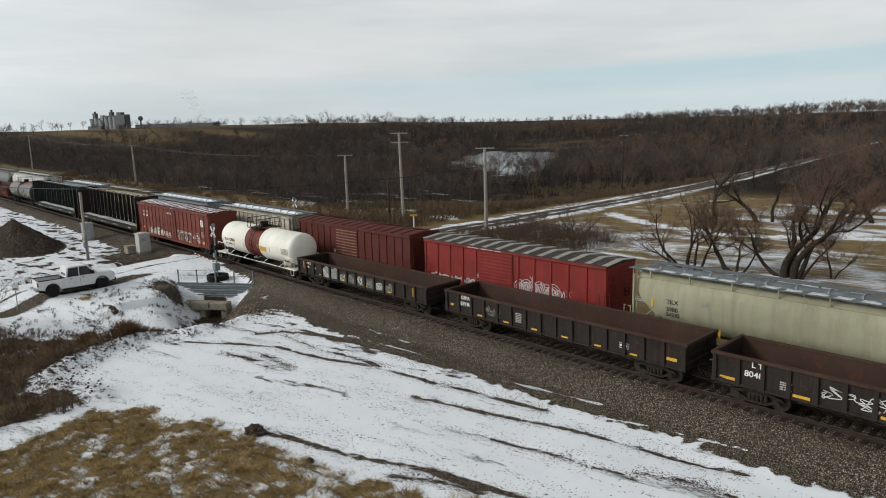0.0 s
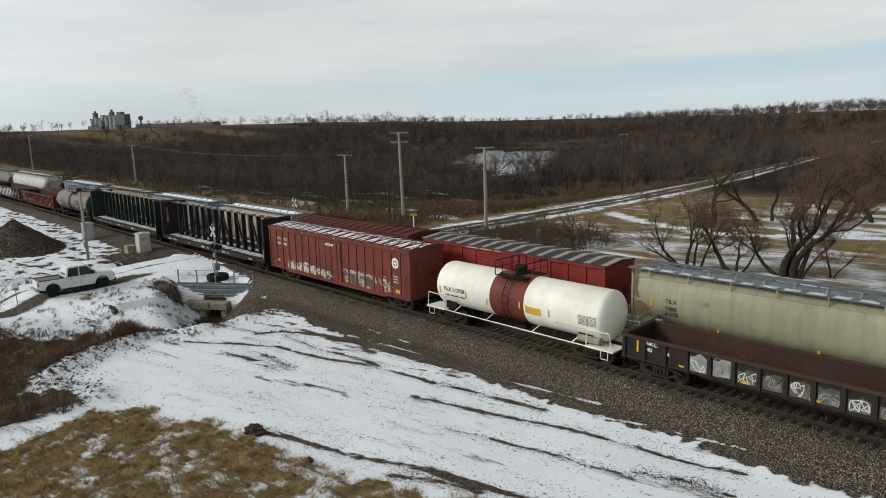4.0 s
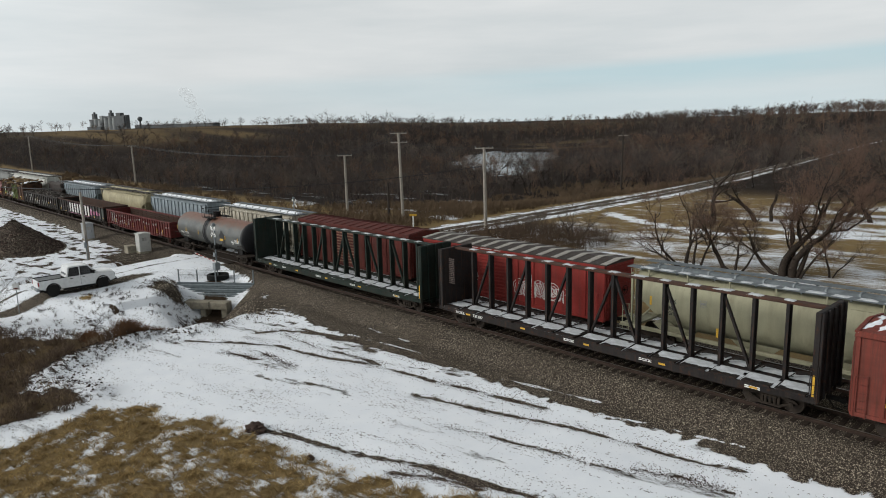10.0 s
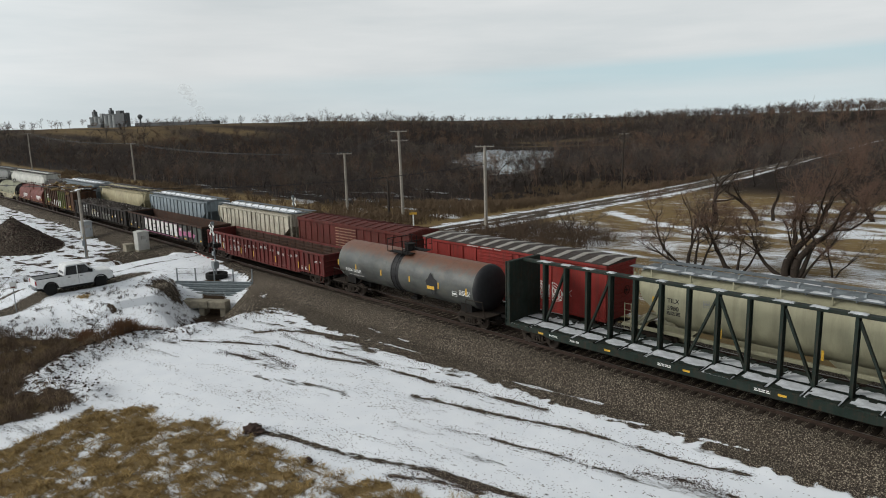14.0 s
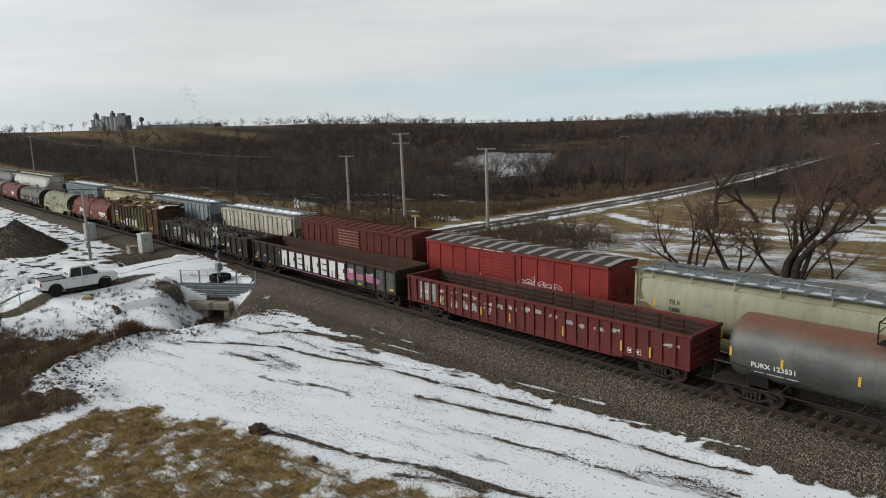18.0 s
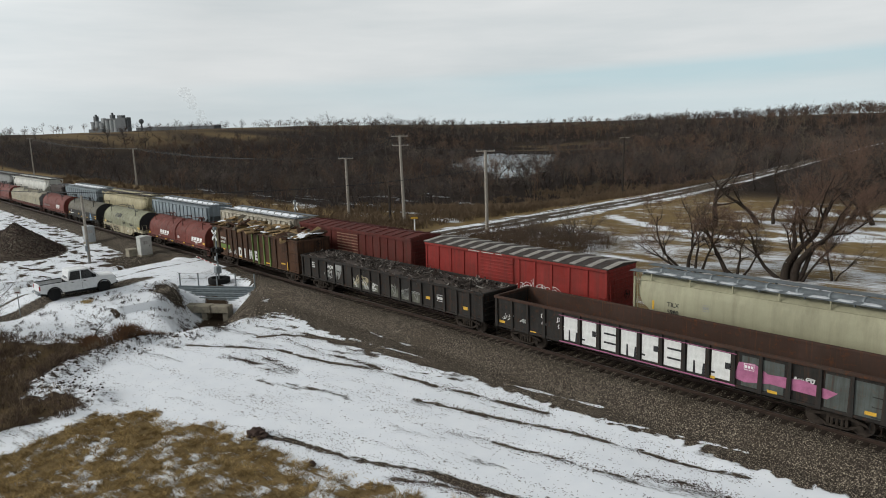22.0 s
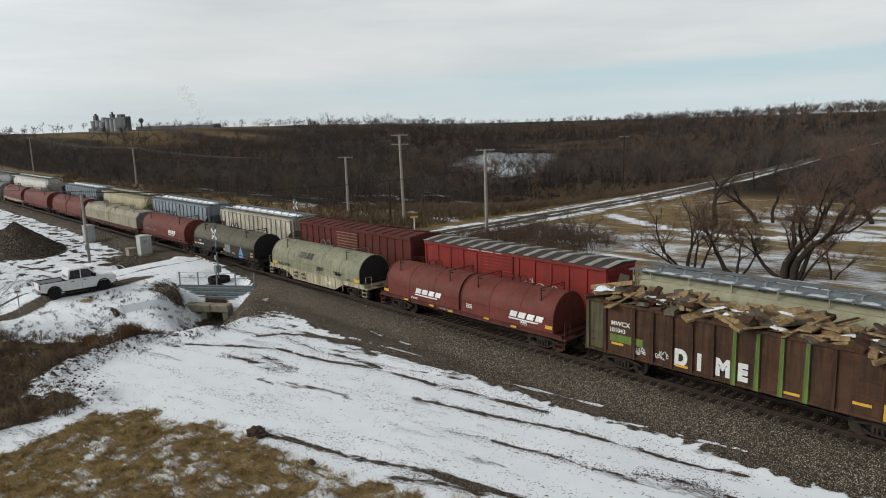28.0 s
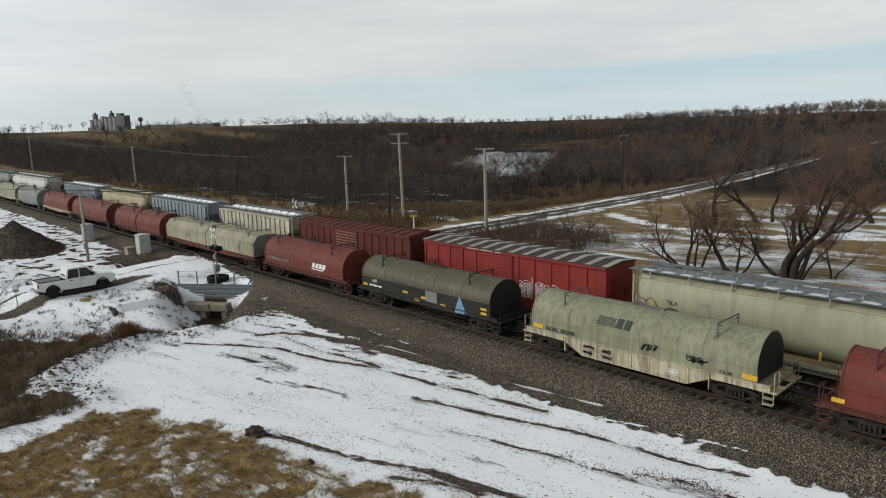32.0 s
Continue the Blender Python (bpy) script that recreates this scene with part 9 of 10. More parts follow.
def winter_crown(seed, h, spread, limbs=7, forks=5, twigs=6):
    """A light bare tree: a stem, rising limbs, branches and a haze of twigs."""
    rng = random.Random(seed)
    out = []

    def stick(p, d, length, r):
        q = p + d * length
        out.append((*p, *q, r, 0.0))
        return q

    base = Vector((0, 0, -0.4))
    lean = Vector((rng.gauss(0, 0.08), rng.gauss(0, 0.08), 1)).normalized()
    top = stick(base, lean, h * rng.uniform(0.62, 0.75), h * 0.012)
    for i in range(limbs):
        a = 6.283 * (i + rng.uniform(-0.35, 0.35)) / limbs * 2.0
        p = base.lerp(top, rng.uniform(0.3, 0.85))
        out_ = spread * rng.uniform(0.6, 1.5)
        d = Vector((math.cos(a) * out_, math.sin(a) * out_, 1)).normalized()
        tip = stick(p, d, h * rng.uniform(0.22, 0.42), h * 0.0055)
        for _ in range(forks):
            at = p.lerp(tip, rng.uniform(0.3, 1.0))
            e = (d + Vector((rng.gauss(0, 0.7), rng.gauss(0, 0.7), rng.gauss(0.0, 0.45)))).normalized()
            end = stick(at, e, h * rng.uniform(0.10, 0.22), h * 0.0030)
            for _ in range(twigs):
                g = (e + Vector((rng.gauss(0, 0.7), rng.gauss(0, 0.7), rng.gauss(0.1, 0.5)))).normalized()
                stick(at.lerp(end, rng.uniform(0.15, 1.0)), g, h * rng.uniform(0.05, 0.13), h * 0.0022)
    return np.array(out)


def wood_tone(name, low, high, far_low):
    """Bark and twigs of many trees: tone shifts from stand to stand and from tree to tree."""
    n = Nodes(name)
    c = n.mix(n.ramp(n.noise(0.16, 3, 0.6), (0.36, 0.0), (0.64, 1.0)), low, high)
    c = n.mix(n.ramp(n.noise(0.022, 4, 0.6), (0.42, 0.0), (0.62, 0.75)), c, far_low)
    return n.done(c, 0.95, 0.0, 0.1)


def woods():
    rng = random.Random(41)
    tones = [wood_tone("grey_brown_woodland", (0.056, 0.046, 0.041), (0.142, 0.116, 0.100), (0.054, 0.044, 0.041)),
             wood_tone("reddish_brown_woodland", (0.072, 0.047, 0.035), (0.185, 0.124, 0.090), (0.072, 0.050, 0.040)),
             wood_tone("pale_tan_woodland", (0.090, 0.074, 0.056), (0.200, 0.165, 0.125), (0.085, 0.068, 0.052))]
    wood_bark = plain("dark_wood_bark", (0.030, 0.024, 0.021), 0.95, 0.0, 0.4, 0.4, 0.0)
    near_t = [template(s, 10, 3, (5, 7), 0.022) for s in range(1, 6)]
    sky_t = [template(s, 10, 4, (3, 5), 0.02) for s in range(21, 26)]
    light_t = [winter_crown(s, 10, rnd_spread) for s, rnd_spread in zip(range(50, 58), (0.5, 0.7, 0.9, 0.6, 0.45, 0.8, 1.0, 0.65))]
    bushy_t = [winter_crown(s, 6, 1.3, 7, 4, 4) for s in range(70, 75)]

    def polar(az, r):
        return -r * math.sin(math.radians(az)), r * math.cos(math.radians(az))

    def allowed(x, y):
        if y < 66 + 3 * math.sin(x * 0.11) or abs(x - ROAD_X + max(0, y - 120) * 0.045) < 7:
            return False
        if x > -62 and y < 128 + 10 * math.sin(x * 0.2):
            return False
        if -90 - (y - 70) * 0.25 < x < -60 and y < 150:
            return False
        return float(pond_depth(x, y)) < -0.02

    def stand(az, r):
        """How thickly trees stand here, 0..1."""
        if 58 < az < 78 and r > 500:
            return 0.10
        if az > 49 and r > 590:
            return 0.25
        if 30 < az < 43 and 452 < r < 530:
            return 0.15
        if 37 < az < 47 and 140 < r < 250:
            return 0.45
        return 1.0

    groups = [[], [], []]
    # the wood between the line and the hill, then the wooded hill itself
    for count, r0, r1, size0, size1 in ((700, 84, 300, 0.5, 0.95), (2150, 300, 700, 0.6, 1.0)):
        got = tries = 0
        while got < count and tries < 30000:
            tries += 1
            az, r = rng.uniform(8, 84), r0 + (r1 - r0) * rng.random() ** 0.8
            x, y = polar(az, r)
            if not allowed(x, y) or rng.random() > stand(az, r):
                continue
            got += 1
            tall = 1.25 if az < 32 and r > 200 else 1.0
            k = 2 if rng.random() < 0.09 else 1 if math.sin(x * 0.03) + math.sin(y * 0.041 + 1) + rng.gauss(0, 0.7) > 0.3 else 0
            groups[k].append((x, y, rng.uniform(size0, size1) * tall * (0.8 if y < 95 else 1), rng.uniform(0, 6.28), rng.randrange(8), 0.9 + r / 420))
    for spots, mat, tint in zip(groups, tones, ("grey-brown", "reddish-brown", "pale tan")):
        scatter("woodland_trees", light_t, spots, 1, mat, f"{tint} bare winter trees of a dense wood", "woodland")
    # dark trees that stand before the pond and along the edge of the wood
    near_s, tries = [], 0
    for _ in range(46):
        x, y = polar(rng.uniform(27.5, 41), rng.uniform(196, 236))
        near_s.append((x, y, rng.uniform(0.8, 1.2), rng.uniform(0, 6.28), rng.randrange(5), 1.0))
    for _ in range(30):
        x, y = polar(rng.uniform(37.5, 46), rng.uniform(190, 240))
        near_s.append((x, y, rng.uniform(0.5, 0.9), rng.uniform(0, 6.28), rng.randrange(5), 1.0))
    while len(near_s) < 170 and tries < 9000:
        tries += 1
        az, r = rng.uniform(10, 83), 78 + 212 * rng.random() ** 1.2
        x, y = polar(az, r)
        if allowed(x, y) and rng.random() < stand(az, r):
            near_s.append((x, y, rng.uniform(0.6, 1.1) * (0.8 if y < 90 else 1), rng.uniform(0, 6.28), rng.randrange(5), 0.62 + r / 420))
    scatter("woodland_trunks", [t[0] for t in near_t], near_s, 4, wood_bark, "trunks and limbs of a bare winter wood", "woodland")
    scatter("woodland_twigs", [t[1] for t in near_t], near_s, 2, tones[0], "bare twigs of a winter wood", "woodland")
    # scattered trees on the skyline
    sky_s = []
    for az, r, s in ((55.4, 600, 1.55), (54.2, 610, 1.0), (52.3, 600, 1.3), (51.6, 605, 1.35), (50.4, 615, 1.1), (48.9, 610, 1.2), (48.3, 600, 1.25), (47.6, 610, 1.0), (58.6, 560, 1.35), (57.4, 565, 1.3), (57.0, 560, 1.1), (62.6, 640, 0.9), (64.2, 640, 0.8), (65.6, 650, 0.8), (66.4, 650, 0.7), (67.8, 640, 0.8), (68.5, 640, 0.8), (71.3, 700, 0.8), (77.0, 690, 1.1), (76.4, 690, 1.0), (75.2, 690, 0.7), (43.3, 560, 1.0), (42.4, 555, 1.1), (41.6, 560, 1.0), (40.9, 565, 1.1), (29.2, 470, 1.3), (22.0, 400, 1.3), (20.0, 390, 1.4)):
        x, y = polar(az, r)
        sky_s.append((x, y, s, rng.uniform(0, 6.28), rng.randrange(5), 1.15))
    for lo, hi, n in ((11, 40, 34), (58, 72, 14)):
        for _ in range(n):
            x, y = polar(rng.uniform(lo, hi), rng.uniform(560, 680))
            sky_s.append((x, y, rng.uniform(0.6, 1.2), rng.uniform(0, 6.28), rng.randrange(5), 1.15))
    scatter("skyline_trunks", [t[0] for t in sky_t], sky_s, 3, wood_bark, "trunks of bare trees along the skyline", "woodland")
    scatter("skyline_twigs", [t[1] for t in sky_t], sky_s, 2, tones[0], "fine twigs of bare trees along the skyline", "woodland")
    # undergrowth of the wood and low brush on the hills
    shrubs, tries = [], 0
    while len(shrubs) < 1500 and tries < 30000:
        tries += 1
        az, r = rng.uniform(9, 84), 76 + 560 * rng.random() ** 1.3
        x, y = polar(az, r)
        if allowed(x, y):
            thick = rng.uniform(0.35, 0.8) * (0.6 if stand(az, r) < 0.5 else 1.0)
            shrubs.append((x, y, thick, rng.uniform(0, 6.28), rng.randrange(5), 1.1 + r / 260))
    crest = []
    for _ in range(520):
        x, y = polar(rng.uniform(9, 62), rng.uniform(600, 720))
        crest.append((x, y, rng.uniform(0.5, 1.25), rng.uniform(0, 6.28), rng.randrange(5), 2.0))
    scatter("crest_brush", bushy_t, crest, 1, tones[2], "pale leafless brush along the crest of the hill", "undergrowth")
    rng.shuffle(shrubs)
    cut = int(len(shrubs) * 0.55)
    scatter("undergrowth", bushy_t, shrubs[:cut], 1, tones[1], "brown leafless undergrowth of the wood", "undergrowth")
    scatter("undergrowth", bushy_t, shrubs[cut:], 1, tones[0], "grey leafless undergrowth of the wood", "undergrowth")
    # tall dry grass along the road and the foot of the wood
    tuft = [shrub_template(s + 20, 1.0, 11, 0.014) for s in range(4)]
    reed = plain("tall_dry_grass", (0.150, 0.106, 0.068), 0.95, 0.0, 0.4, 0.1, 0.0)
    spots = []
    while len(spots) < 2000:
        if rng.random() < 0.7:
            y = rng.uniform(60, 175)
            x = rng.triangular(-104 - (y - 66) * 0.22, -72.5 - max(0, y - 120) * 0.045, -75)
        else:
            x, y = rng.uniform(-260, -74), rng.uniform(52, 69)
        spots.append((x, y, rng.uniform(0.8, 2.0), rng.uniform(0, 6.28), rng.randrange(4), 0.8 + math.hypot(x, y) / 160))
    scatter("tall_grass", tuft, spots, 2, reed, "tall brown dry grass beside the wood", "grass")
    spots = []
    while len(spots) < 420:
        x, y = rng.uniform(-61, -44), rng.uniform(52, 72)
        spots.append((x, y, rng.uniform(1.2, 2.9), rng.uniform(0, 6.28), rng.randrange(4), 0.42))
    scatter("thicket", tuft, spots, 2, plain("thicket_twigs", (0.105, 0.073, 0.052), 0.95, 0.0, 0.45, 0.2, 0.0), "brown thicket of weeds beside the road", "undergrowth")


def near_plants():
    rng = random.Random(17)
    tuft = []
    for s in range(5):
        r = random.Random(900 + s)
        rows = []
        for _ in range(11):
            a, lean = r.uniform(0, 6.28), r.uniform(0.2, 1.1)
            p = Vector((r.gauss(0, 0.07), r.gauss(0, 0.07), -0.02))
            d = Vector((math.cos(a) * lean, math.sin(a) * lean, 1)).normalized()
            q = p + d * r.uniform(0.10, 0.2)
            e = (d + Vector((math.cos(a), math.sin(a), -0.4)) * 0.7).normalized()
            rows.append((*p, *q, 0.009, 0.008))
            rows.append((*q, *(q + e * r.uniform(0.08, 0.2)), 0.008, 0.002))
        tuft.append(np.array(rows))
    xs = np.array([rng.uniform(-38, -14) for _ in range(9000)])
    ys = np.array([rng.uniform(1.5, 18.5) for _ in range(9000)])
    ok = (within(xs, ys, GRASS) + 0.45 * wavy(xs, ys, 2.6, 30) + 0.3 * wavy(xs, ys, 0.9, 31) > 0.0) & (0.5 + 0.5 * wavy(xs, ys, 2.2, 23) + 0.25 * wavy(xs, ys, 0.8, 29) > -0.12)
    pale = plain("straw_coloured_grass", (0.45, 0.325, 0.15), 0.9, 0.0, 0.4, 0.9, 0.0)
    olive = plain("brownish_winter_grass", (0.23, 0.155, 0.066), 0.9, 0.0, 0.4, 0.9, 0.0)
    spots = [(x, y, rng.uniform(0.6, 1.1) * (1.0 + 0.55 * max(-0.6, c)), rng.uniform(0, 6.28), rng.randrange(5), 0.9) for x, y, k, c in zip(xs, ys, ok, wavy(xs, ys, 1.3, 50)) if k]
    cut = int(len(spots) * 0.6)
    scatter("dry_grass", tuft, spots[:cut], 2, pale, "dry straw-coloured grass flattened by winter", "grass")
    scatter("dry_grass", tuft, spots[cut:], 2, olive, "dull brown winter grass", "grass")
    weeds = [shrub_template(s + 60, 0.8, 11, 0.008) for s in range(4)]
    xs = np.array([rng.uniform(-66, -38) for _ in range(2100)])
    ys = np.array([rng.uniform(1, 18) for _ in range(2100)])
    ok = within(xs, ys, BRUSH) + 1.2 * wavy(xs, ys, 3.2, 90) + 0.5 * wavy(xs, ys, 1.1, 91) > 0.15
    brown = plain("brown_weed_stems", (0.115, 0.080, 0.060), 0.95, 0.0, 0.45, 0.5, 0.0)
    spots = [(x, y, rng.uniform(0.5, 1.25), rng.uniform(0, 6.28), rng.randrange(4), 1.3) for x, y, k in zip(xs, ys, ok) if k]
    cut = int(len(spots) * 0.6)
    scatter("brown_weeds", weeds, spots[:cut], 2, brown, "brown leafless weeds in the hollow", "weeds")
    scatter("pale_weeds", weeds, spots[cut:], 2, plain("pale_weed_stems", (0.215, 0.160, 0.105), 0.95, 0.0, 0.45, 0.5, 0.0), "pale dry weeds in the hollow", "weeds")
    xs, ys = np.array([rng.uniform(-66, -45) for _ in range(1500)]), np.array([rng.uniform(9, 23.5) for _ in range(1500)])
    ok = (within(xs, ys, BRUSH) < 0.3) & (wavy(xs, ys, 2.6, 93) + 0.4 * wavy(xs, ys, 0.9, 94) > 0.1) & (np.abs(xs + 65.5) > 2.8)
    spots = [(x, y, rng.uniform(0.18, 0.5), rng.uniform(0, 6.28), rng.randrange(4), 2.0) for x, y, k in zip(xs, ys, ok) if k]
    scatter("bank_stubble", weeds, spots, 2, plain("dark_stubble", (0.075, 0.060, 0.052), 0.95, 0.0, 0.4, 0.6, 0.0), "dark stubble poking through snow on the bank", "weeds")
    russet = plain("russet_dead_leaves", (0.16, 0.085, 0.045), 0.9, 0.0, 0.35, 1.5, 0.0)
    for x, y, s in RUSSET:
        me = limb_mesh("dead_shrub", shrub_template(int(-x * 10), 1.1 * s, 240, 0.007), 2, russet)
        tagged(new("dead_shrub", me), "small russet dead shrub on a snowy bank", "shrub", "russet shrubs").matrix_basis = pose(x, y, z_at(x, y))
    # tussock of straw by the culvert
    for x, y in TUSSOCKS:
        me = limb_mesh("grass_tussock", np.concatenate([tuft[i % 5] * 1.0 + np.array([random.Random(i).gauss(0, 0.25), random.Random(i + 50).gauss(0, 0.25), 0] * 2 + [0, 0]) for i in range(26)]), 2, pale)
        tagged(new("grass_tussock", me), "pale tussock of dry grass on the bank", "grass", "grass tussocks").matrix_basis = pose(x, y, z_at(x, y))


def stones():
    """Loose ballast and clods as real little stones."""
    rs = np.random.RandomState(3)
    octa = np.array([(1, 0, 0), (-1, 0, 0), (0, 1, 0), (0, -1, 0), (0, 0, 1), (0, 0, -1)], float)
    tri = np.array([(0, 2, 4), (2, 1, 4), (1, 3, 4), (3, 0, 4), (2, 0, 5), (1, 2, 5), (3, 1, 5), (0, 3, 5)])

    def field(name, x, y, size, mat, label, category, sink=0.35):
        n = len(x)
        z = height(x, y)
        v = octa[None] * rs.uniform(0.55, 1.25, (n, 6, 1)) * size[:, None, None] * np.array([1, 1, 0.75])
        t = rs.uniform(0, 6.28, n)
        c, s_ = np.cos(t)[:, None], np.sin(t)[:, None]
        w = np.stack([v[:, :, 0] * c - v[:, :, 1] * s_ + x[:, None], v[:, :, 0] * s_ + v[:, :, 1] * c + y[:, None], v[:, :, 2] + z[:, None] + size[:, None] * sink], -1).reshape(-1, 3)
        f = (np.arange(n)[:, None, None] * 6 + tri[None]).reshape(-1, 3)
        return tagged(new(name, np_mesh(name, w, f, mat)), label, category, kind="stuff")

    n = Nodes("ballast_stone")
    geo_ = n.add("ShaderNodeNewGeometry")
    tone = n.ramp(geo_.outputs["Random Per Island"], (0.0, (0.030, 0.023, 0.018)), (0.5, (0.080, 0.065, 0.050)), (0.8, (0.20, 0.165, 0.128)), (1.0, (0.62, 0.54, 0.42)))
    stone_mat = n.done(n.mix(n.ramp(n.noise(25, 3), (0.3, 0.0), (0.8, 0.5)), tone, (0.05, 0.04, 0.033)), 0.9, 0.0, 0.25)
    x, y = rs.uniform(-46, 1.5, 62000), rs.uniform(24.6, 35.0, 62000)
    gy = np.interp(x, GRAVEL_X, GRAVEL_Y)
    keep = ((y > gy - 0.1 + 0.35 * wavy(x, y, 1.5, 40)) & (y < 30.05)) | (((np.abs(y - NEAR) < 0.68) | ((y > 32.7) & (y < 34.3))) & (rs.uniform(0, 1, len(x)) < 0.6))
    keep &= np.abs(x - ROAD_X) > 4.6
    x, y = x[keep], y[keep]
    field("ballast", x, y, rs.uniform(0.016, 0.037, len(x)), stone_mat, "loose grey-brown ballast stones beside the rails", "gravel")
    # gravel heap, riprap, clods on the berm
    a, r = rs.uniform(0, 6.28, 5500), np.sqrt(rs.uniform(0, 1, 5500))
    hx, hy = -97 + 9.6 * r * np.cos(a), 19 + 4.7 * r * np.sin(a)
    n2 = Nodes("dark_heap_stone")
    g2 = n2.add("ShaderNodeNewGeometry")
    heap_mat = n2.done(n2.ramp(g2.outputs["Random Per Island"], (0.0, (0.016, 0.012, 0.010)), (0.7, (0.058, 0.038, 0.031)), (1.0, (0.15, 0.105, 0.088))), 0.95, 0.0, 0.2)
    field("gravel_heap", hx, hy, rs.uniform(0.04, 0.12, 5500), heap_mat, "heap of dark reddish gravel", "gravel")
    rx = np.concatenate([rs.normal(-60.0, 0.8, 1900), rs.normal(-50.3, 2.2, 1700), rs.normal(-77, 2.2, 700)])
    ry = np.concatenate([rs.normal(22.8, 0.5, 1900), rs.normal(25.1, 0.9, 1700), rs.normal(25.7, 0.9, 700)])
    field("riprap", rx, ry, rs.uniform(0.025, 0.075, len(rx)), stone_mat, "broken grey riprap stones by the culvert", "stones")
    t = rs.uniform(0, len(BERM) - 1.001, 3200)
    i = t.astype(int)
    pts = np.array(BERM)
    bx = pts[i, 0] + (pts[i + 1, 0] - pts[i, 0]) * (t - i) + rs.normal(0, 1.1, 3200)
    by = pts[i, 1] + (pts[i + 1, 1] - pts[i, 1]) * (t - i) + rs.normal(0, 1.1, 3200)
    field("earth_clods", bx, by, 0.014 + 0.10 * rs.uniform(0, 1, 3200) ** 6, heap_mat, "dark frozen clods on a snowy bank", "clods", 0.2)
    # crumbs thrown up along the ruts
    cx, cy = [], []
    for w, _, rut in RUTS:
        q, k, sd = np.array(rut), int(9000 * w), w * 2.2
        t = rs.uniform(0, len(rut) - 1.001, k)
        i = t.astype(int)
        cx.append(q[i, 0] + (q[i + 1, 0] - q[i, 0]) * (t - i) + rs.normal(0, sd, k))
        cy.append(q[i, 1] + (q[i + 1, 1] - q[i, 1]) * (t - i) + rs.normal(0, sd, k))
    ax, ay = rs.uniform(-46, -4, 9000), rs.uniform(13.0, 27.0, 9000)
    au, av = ax * 0.978 + ay * 0.208, ay * 0.978 - ax * 0.208
    ok = 0.7 * wavy(au * 0.25, av, 2.6, 79) + 0.5 * wavy(au * 0.4, av * 1.4, 0.9, 80) > 0.42
    cx.append(ax[ok])
    cy.append(ay[ok])
    cx, cy = np.concatenate(cx), np.concatenate(cy)
    ok = within(cx, cy, GRASS) < 0
    field("gravel_crumbs", cx[ok], cy[ok], rs.uniform(0.01, 0.038, ok.sum()), heap_mat, "dark crumbs of gravel scattered on snow", "gravel", 0.1)
    # two clods of earth at the edge of the grass
    for x, y, s in ((-28.6, 14.3, 0.42), (-24.3, 14.6, 0.16)):
        b = bmesh.new()
        bmesh.ops.create_icosphere(b, subdivisions=3, radius=s)
        for v in b.verts:
            k = 0.95 + 0.7 * noise.noise(v.co * (2.6 / s)) + 0.45 * noise.noise(v.co * (7 / s))
            v.co = Vector((v.co.x * 1.25 * k, v.co.y * k, v.co.z * 0.62 * k))
        me = bpy.data.meshes.new("earth_clod")
        b.to_mesh(me)
        b.free()
        me.materials.append(heap_mat)
        tagged(new("earth_clod", me), "dark lump of frozen earth at the edge of the grass", "clod", "lumps of earth").matrix_basis = pose(x, y, z_at(x, y) + s * 0.25)


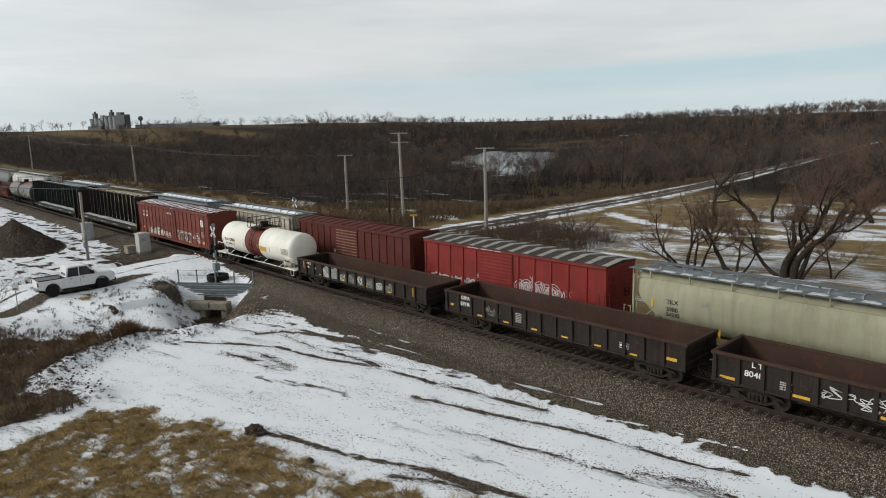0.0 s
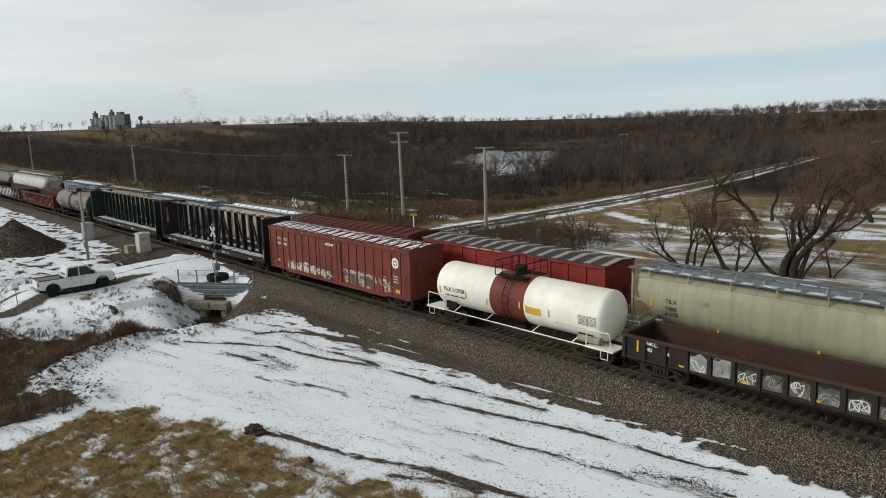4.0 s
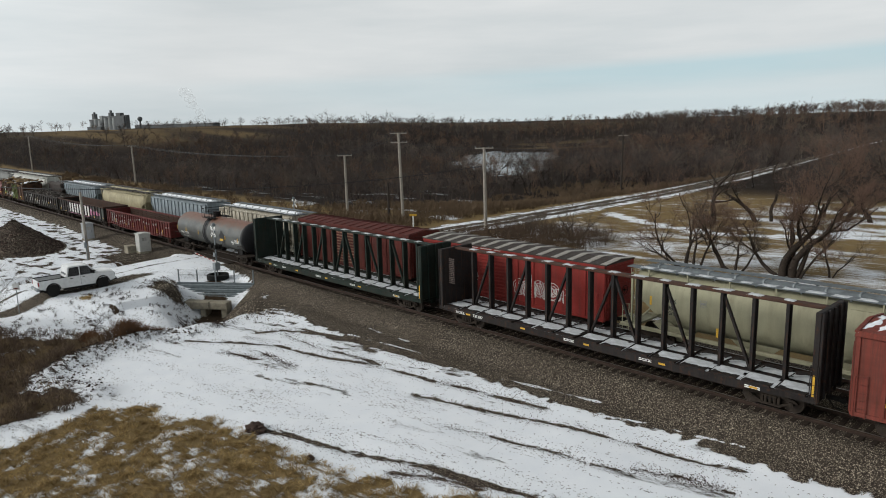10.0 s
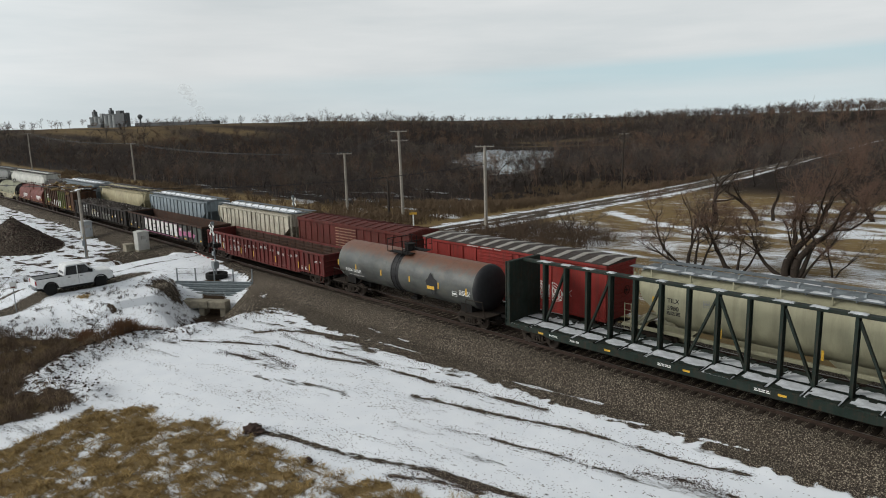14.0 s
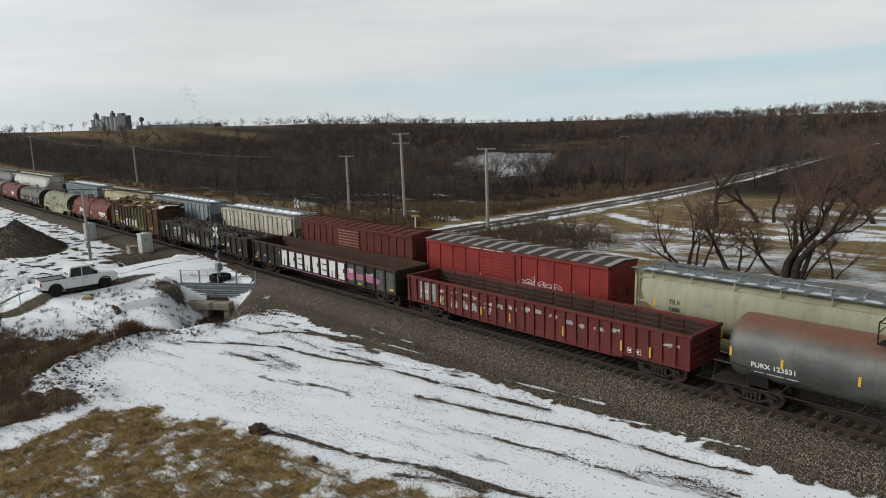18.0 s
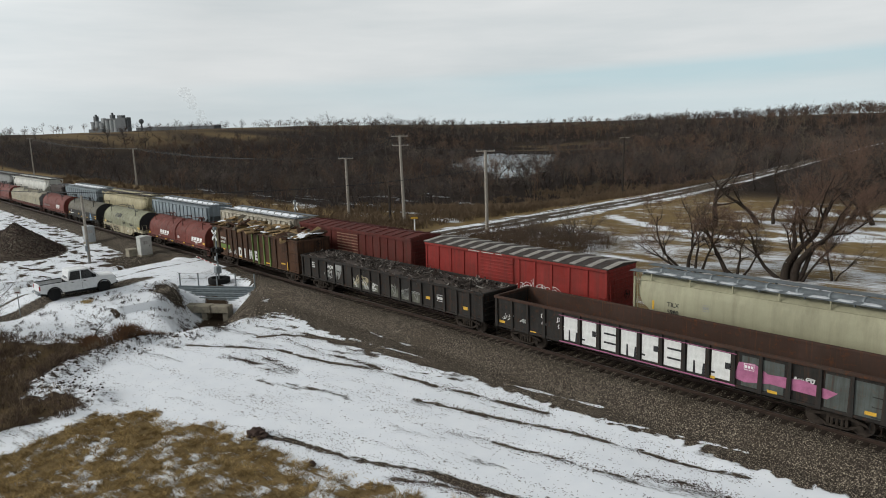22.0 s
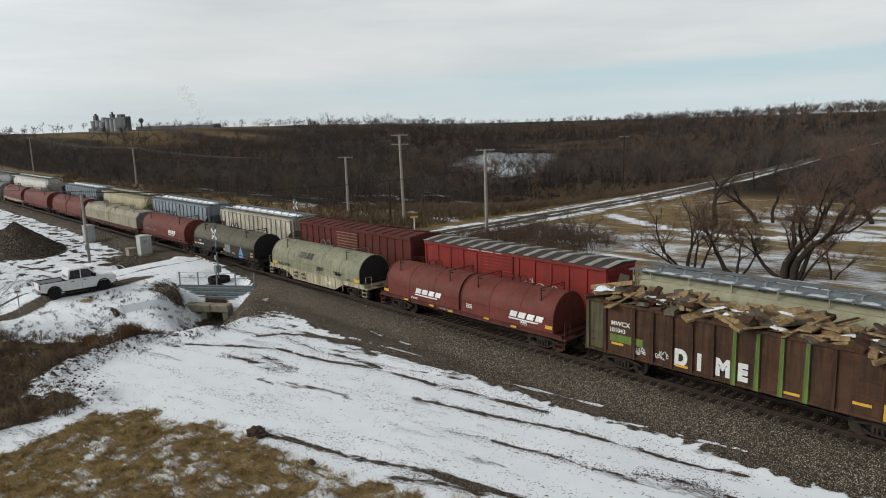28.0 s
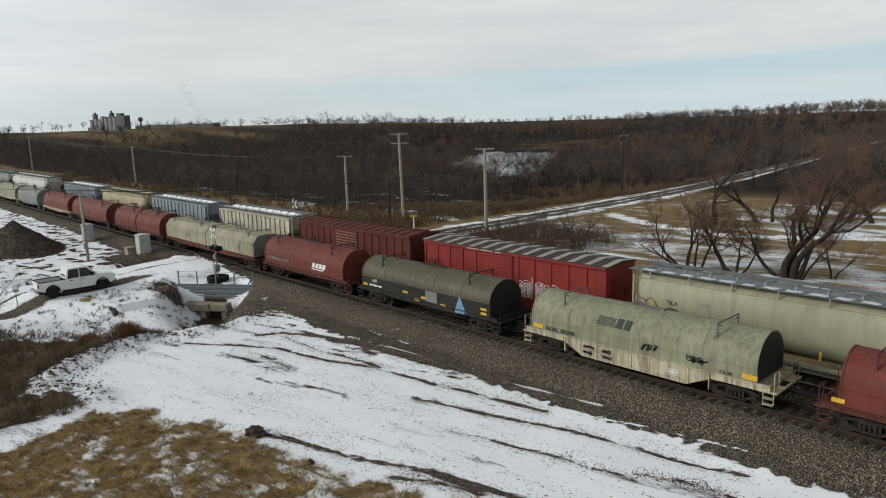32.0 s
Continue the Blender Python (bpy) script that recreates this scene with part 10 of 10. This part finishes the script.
def distance():
    # pond in the valley
    b = B()
    b.face_set([(-r * math.sin(a), r * math.cos(a), -6.35) for a, r in ((radians(41.3 + 5.4 * math.cos(t)), 345 + 125 * math.sin(t)) for t in [2 * math.pi * i / 48 for i in range(48)])], [tuple(range(48))])
    n = Nodes("pond_water")
    n.bump(n.noise(0.6, 4), 0.08, 0.05)
    water = n.done(n.mix(n.noise(0.03, 3), (0.07, 0.095, 0.11), (0.15, 0.18, 0.20)), 0.16, 0.0, 0.5)
    solid("pond", b, water, "pale half-frozen pond in the valley", "pond", kind="structure")
    # works on the hill
    conc = plain("pale_silo_concrete", (0.30, 0.31, 0.31), 0.9, 0.0, 0.2, 0.05, 0.0)
    darkc = plain("dark_works_cladding", (0.13, 0.135, 0.14), 0.8, 0.0, 0.2, 0.05, 0.0)

    def polar(az, r):
        return -r * math.sin(math.radians(az)), r * math.cos(math.radians(az))

    x, y = polar(71.9, 1180)
    p = thing("cement_works", pose(x, y, z_at(x, y) - 3, 0, 0, 17) @ Matrix.Diagonal((1.3, 1.3, 0.85, 1)), "distant grey cement works with silos on a hill", "factory")
    for i in range(3):
        part("silo", B().cyl((-33 + i * 8.0, 0, 0), (-33 + i * 8.0, 0, 23 + (i == 1) * 3), 3.9, n=16), conc, p)
    part("silo_house", B().box(-38, -12, -5, -1, 0, 12).box(-36, -28, -3, 3, 22, 25), darkc, p)
    part("elevator_tower", B().box(-31, -26.5, -2, 2, 24, 35).box(-29.6, -28.0, -1, 1, 35, 38), darkc, p)
    part("elevator_tower", B().box(-17, -12.5, -2, 2, 20, 31), conc, p)
    for i in range(5):
        part("silo", B().cyl((-6 + i * 7.6, 0, 0), (-6 + i * 7.6, 0, 27 + (i % 2)), 3.75, n=16), conc if i < 3 else darkc, p)
    part("silo_house", B().box(-9, 28, -3, 3, 27, 30).box(12, 30, -4, -2, 12, 29), darkc, p)
    part("elevator_tower", B().box(0, 4.5, -2, 2, 29, 36).box(1.2, 3.0, -1, 1, 36, 40), darkc, p)
    part("elevator_tower", B().box(14, 22, -2.5, 2.5, 30, 35), darkc, p)
    part("elevator_tower", B().box(25, 31.5, -2.5, 2.5, 0, 31), darkc, p)
    x, y = polar(67.4, 1230)
    h = thing("warehouse", pose(x, y, z_at(x, y) - 1, 0, 0, 20), "distant long low grey industrial building", "factory")
    part("wall", B().box(-88, 88, -8, 8, 0, 7), darkc, h)
    part("roof", B().prism([(-9, 7), (0, 9.0), (9, 7)], -89, 89), M["thin_snow"], h, "snow-dusted roof")
    x, y = polar(69.9, 1150)
    w = thing("water_tower", pose(x, y, z_at(x, y) - 1), "distant round grey water tower on a thin stem", "water tower")
    part("stem", B().cyl((0, 0, 0), (0, 0, 12), 1.2, n=10), darkc, w)
    part("tank", B().lathe([(-3.6, 0.1), (-3.3, 1.8), (-2.0, 3.1), (0, 3.7), (2.0, 3.1), (3.3, 1.8), (3.6, 0.1)], 0, 0, 16), darkc, w, smooth=True, at=pose(0, 0, 14.5, 0, -90, 0))
    # thin steam that drifts off the works
    n = Nodes("thin_steam")
    clear = n.add("ShaderNodeBsdfTransparent")
    blend = n.add("ShaderNodeMixShader")
    n.put(blend.inputs[0], n.ramp(n.noise(0.16, 4, 0.6), (0.35, 0.0), (0.7, 0.16)))
    n.put(blend.inputs[1], clear.outputs[0])
    lit_through = n.add("ShaderNodeBsdfTranslucent")
    lit_through.inputs["Color"].default_value = (0.9, 0.9, 0.9, 1)
    both = n.add("ShaderNodeMixShader")
    n.put(both.inputs[0], 0.5)
    n.put(both.inputs[1], n.bsdf.outputs[0])
    n.put(both.inputs[2], lit_through.outputs[0])
    n.put(blend.inputs[2], both.outputs[0])
    n.put(n.t.nodes["Material Output"].inputs[0], blend.outputs[0])
    steam = n.done((0.9, 0.9, 0.9), 1.0, 0.0, 0.0)
    rs = random.Random(63)
    bx, by = polar(65.4, 1260)
    bz = z_at(bx, by)
    plume = thing("steam_plume", pose(bx, by, bz), "thin plume of pale steam drifting from distant works", "steam")
    for i in range(6):
        u = i / 5
        x, y = polar(65.2 + 1.3 * u + rs.uniform(-0.12, 0.12), 1260)
        b = bmesh.new()
        bmesh.ops.create_icosphere(b, subdivisions=3, radius=5.0 + 6.0 * u)
        o = Vector((rs.uniform(0, 99), 0, 0))
        for v in b.verts:
            v.co = v.co * (1 + 0.45 * noise.noise(v.co * 0.12 + o))
            v.co.z *= 0.8
        me = bpy.data.meshes.new("steam_puff")
        b.to_mesh(me)
        b.free()
        me.shade_smooth()
        me.materials.append(steam)
        puff = part("puff", me, None, plume)
        puff.visible_shadow = False
        PUFFS.append((puff, x - bx, y - by, 3 + 48 * u + rs.uniform(0, 3), u))


PUFFS = []            # (puff, its place in the plume, share of the way up)
field_trees()
woods()
near_plants()
stones()
distance()


# ---- what moves ----
RUN = [(0, 0.0), (4, 31.1), (8, 62.0), (12, 92.5), (16, 123.0), (20, 153.5), (24, 183.5), (28, 213.2), (32, 242.7)]


def motions():
    rolling = set()
    for car, x in TRAIN:
        rolling.add(car.name)
        walk(car, [(t, pose(x + s, NEAR, 0)) for t, s in RUN])
    # the wheels roll without slipping
    steps = [32.0 * i / 400 for i in range(401)]
    turns = [math.degrees(float(np.interp(t, [r[0] for r in RUN], [r[1] for r in RUN])) / 0.457) for t in steps]
    for wheel, x, car in WHEELS:
        if car.name in rolling:
            walk(wheel, [(t, pose(x, 0, 0.457, 0, a % 360, 0)) for t, a in zip(steps, turns)])
    for puff, x, y, z, u in PUFFS:
        walk(puff, [(t, pose(x - 0.55 * t * u, y, z + 0.4 * t * u)) for t in (0, 16, 32)])


motions()
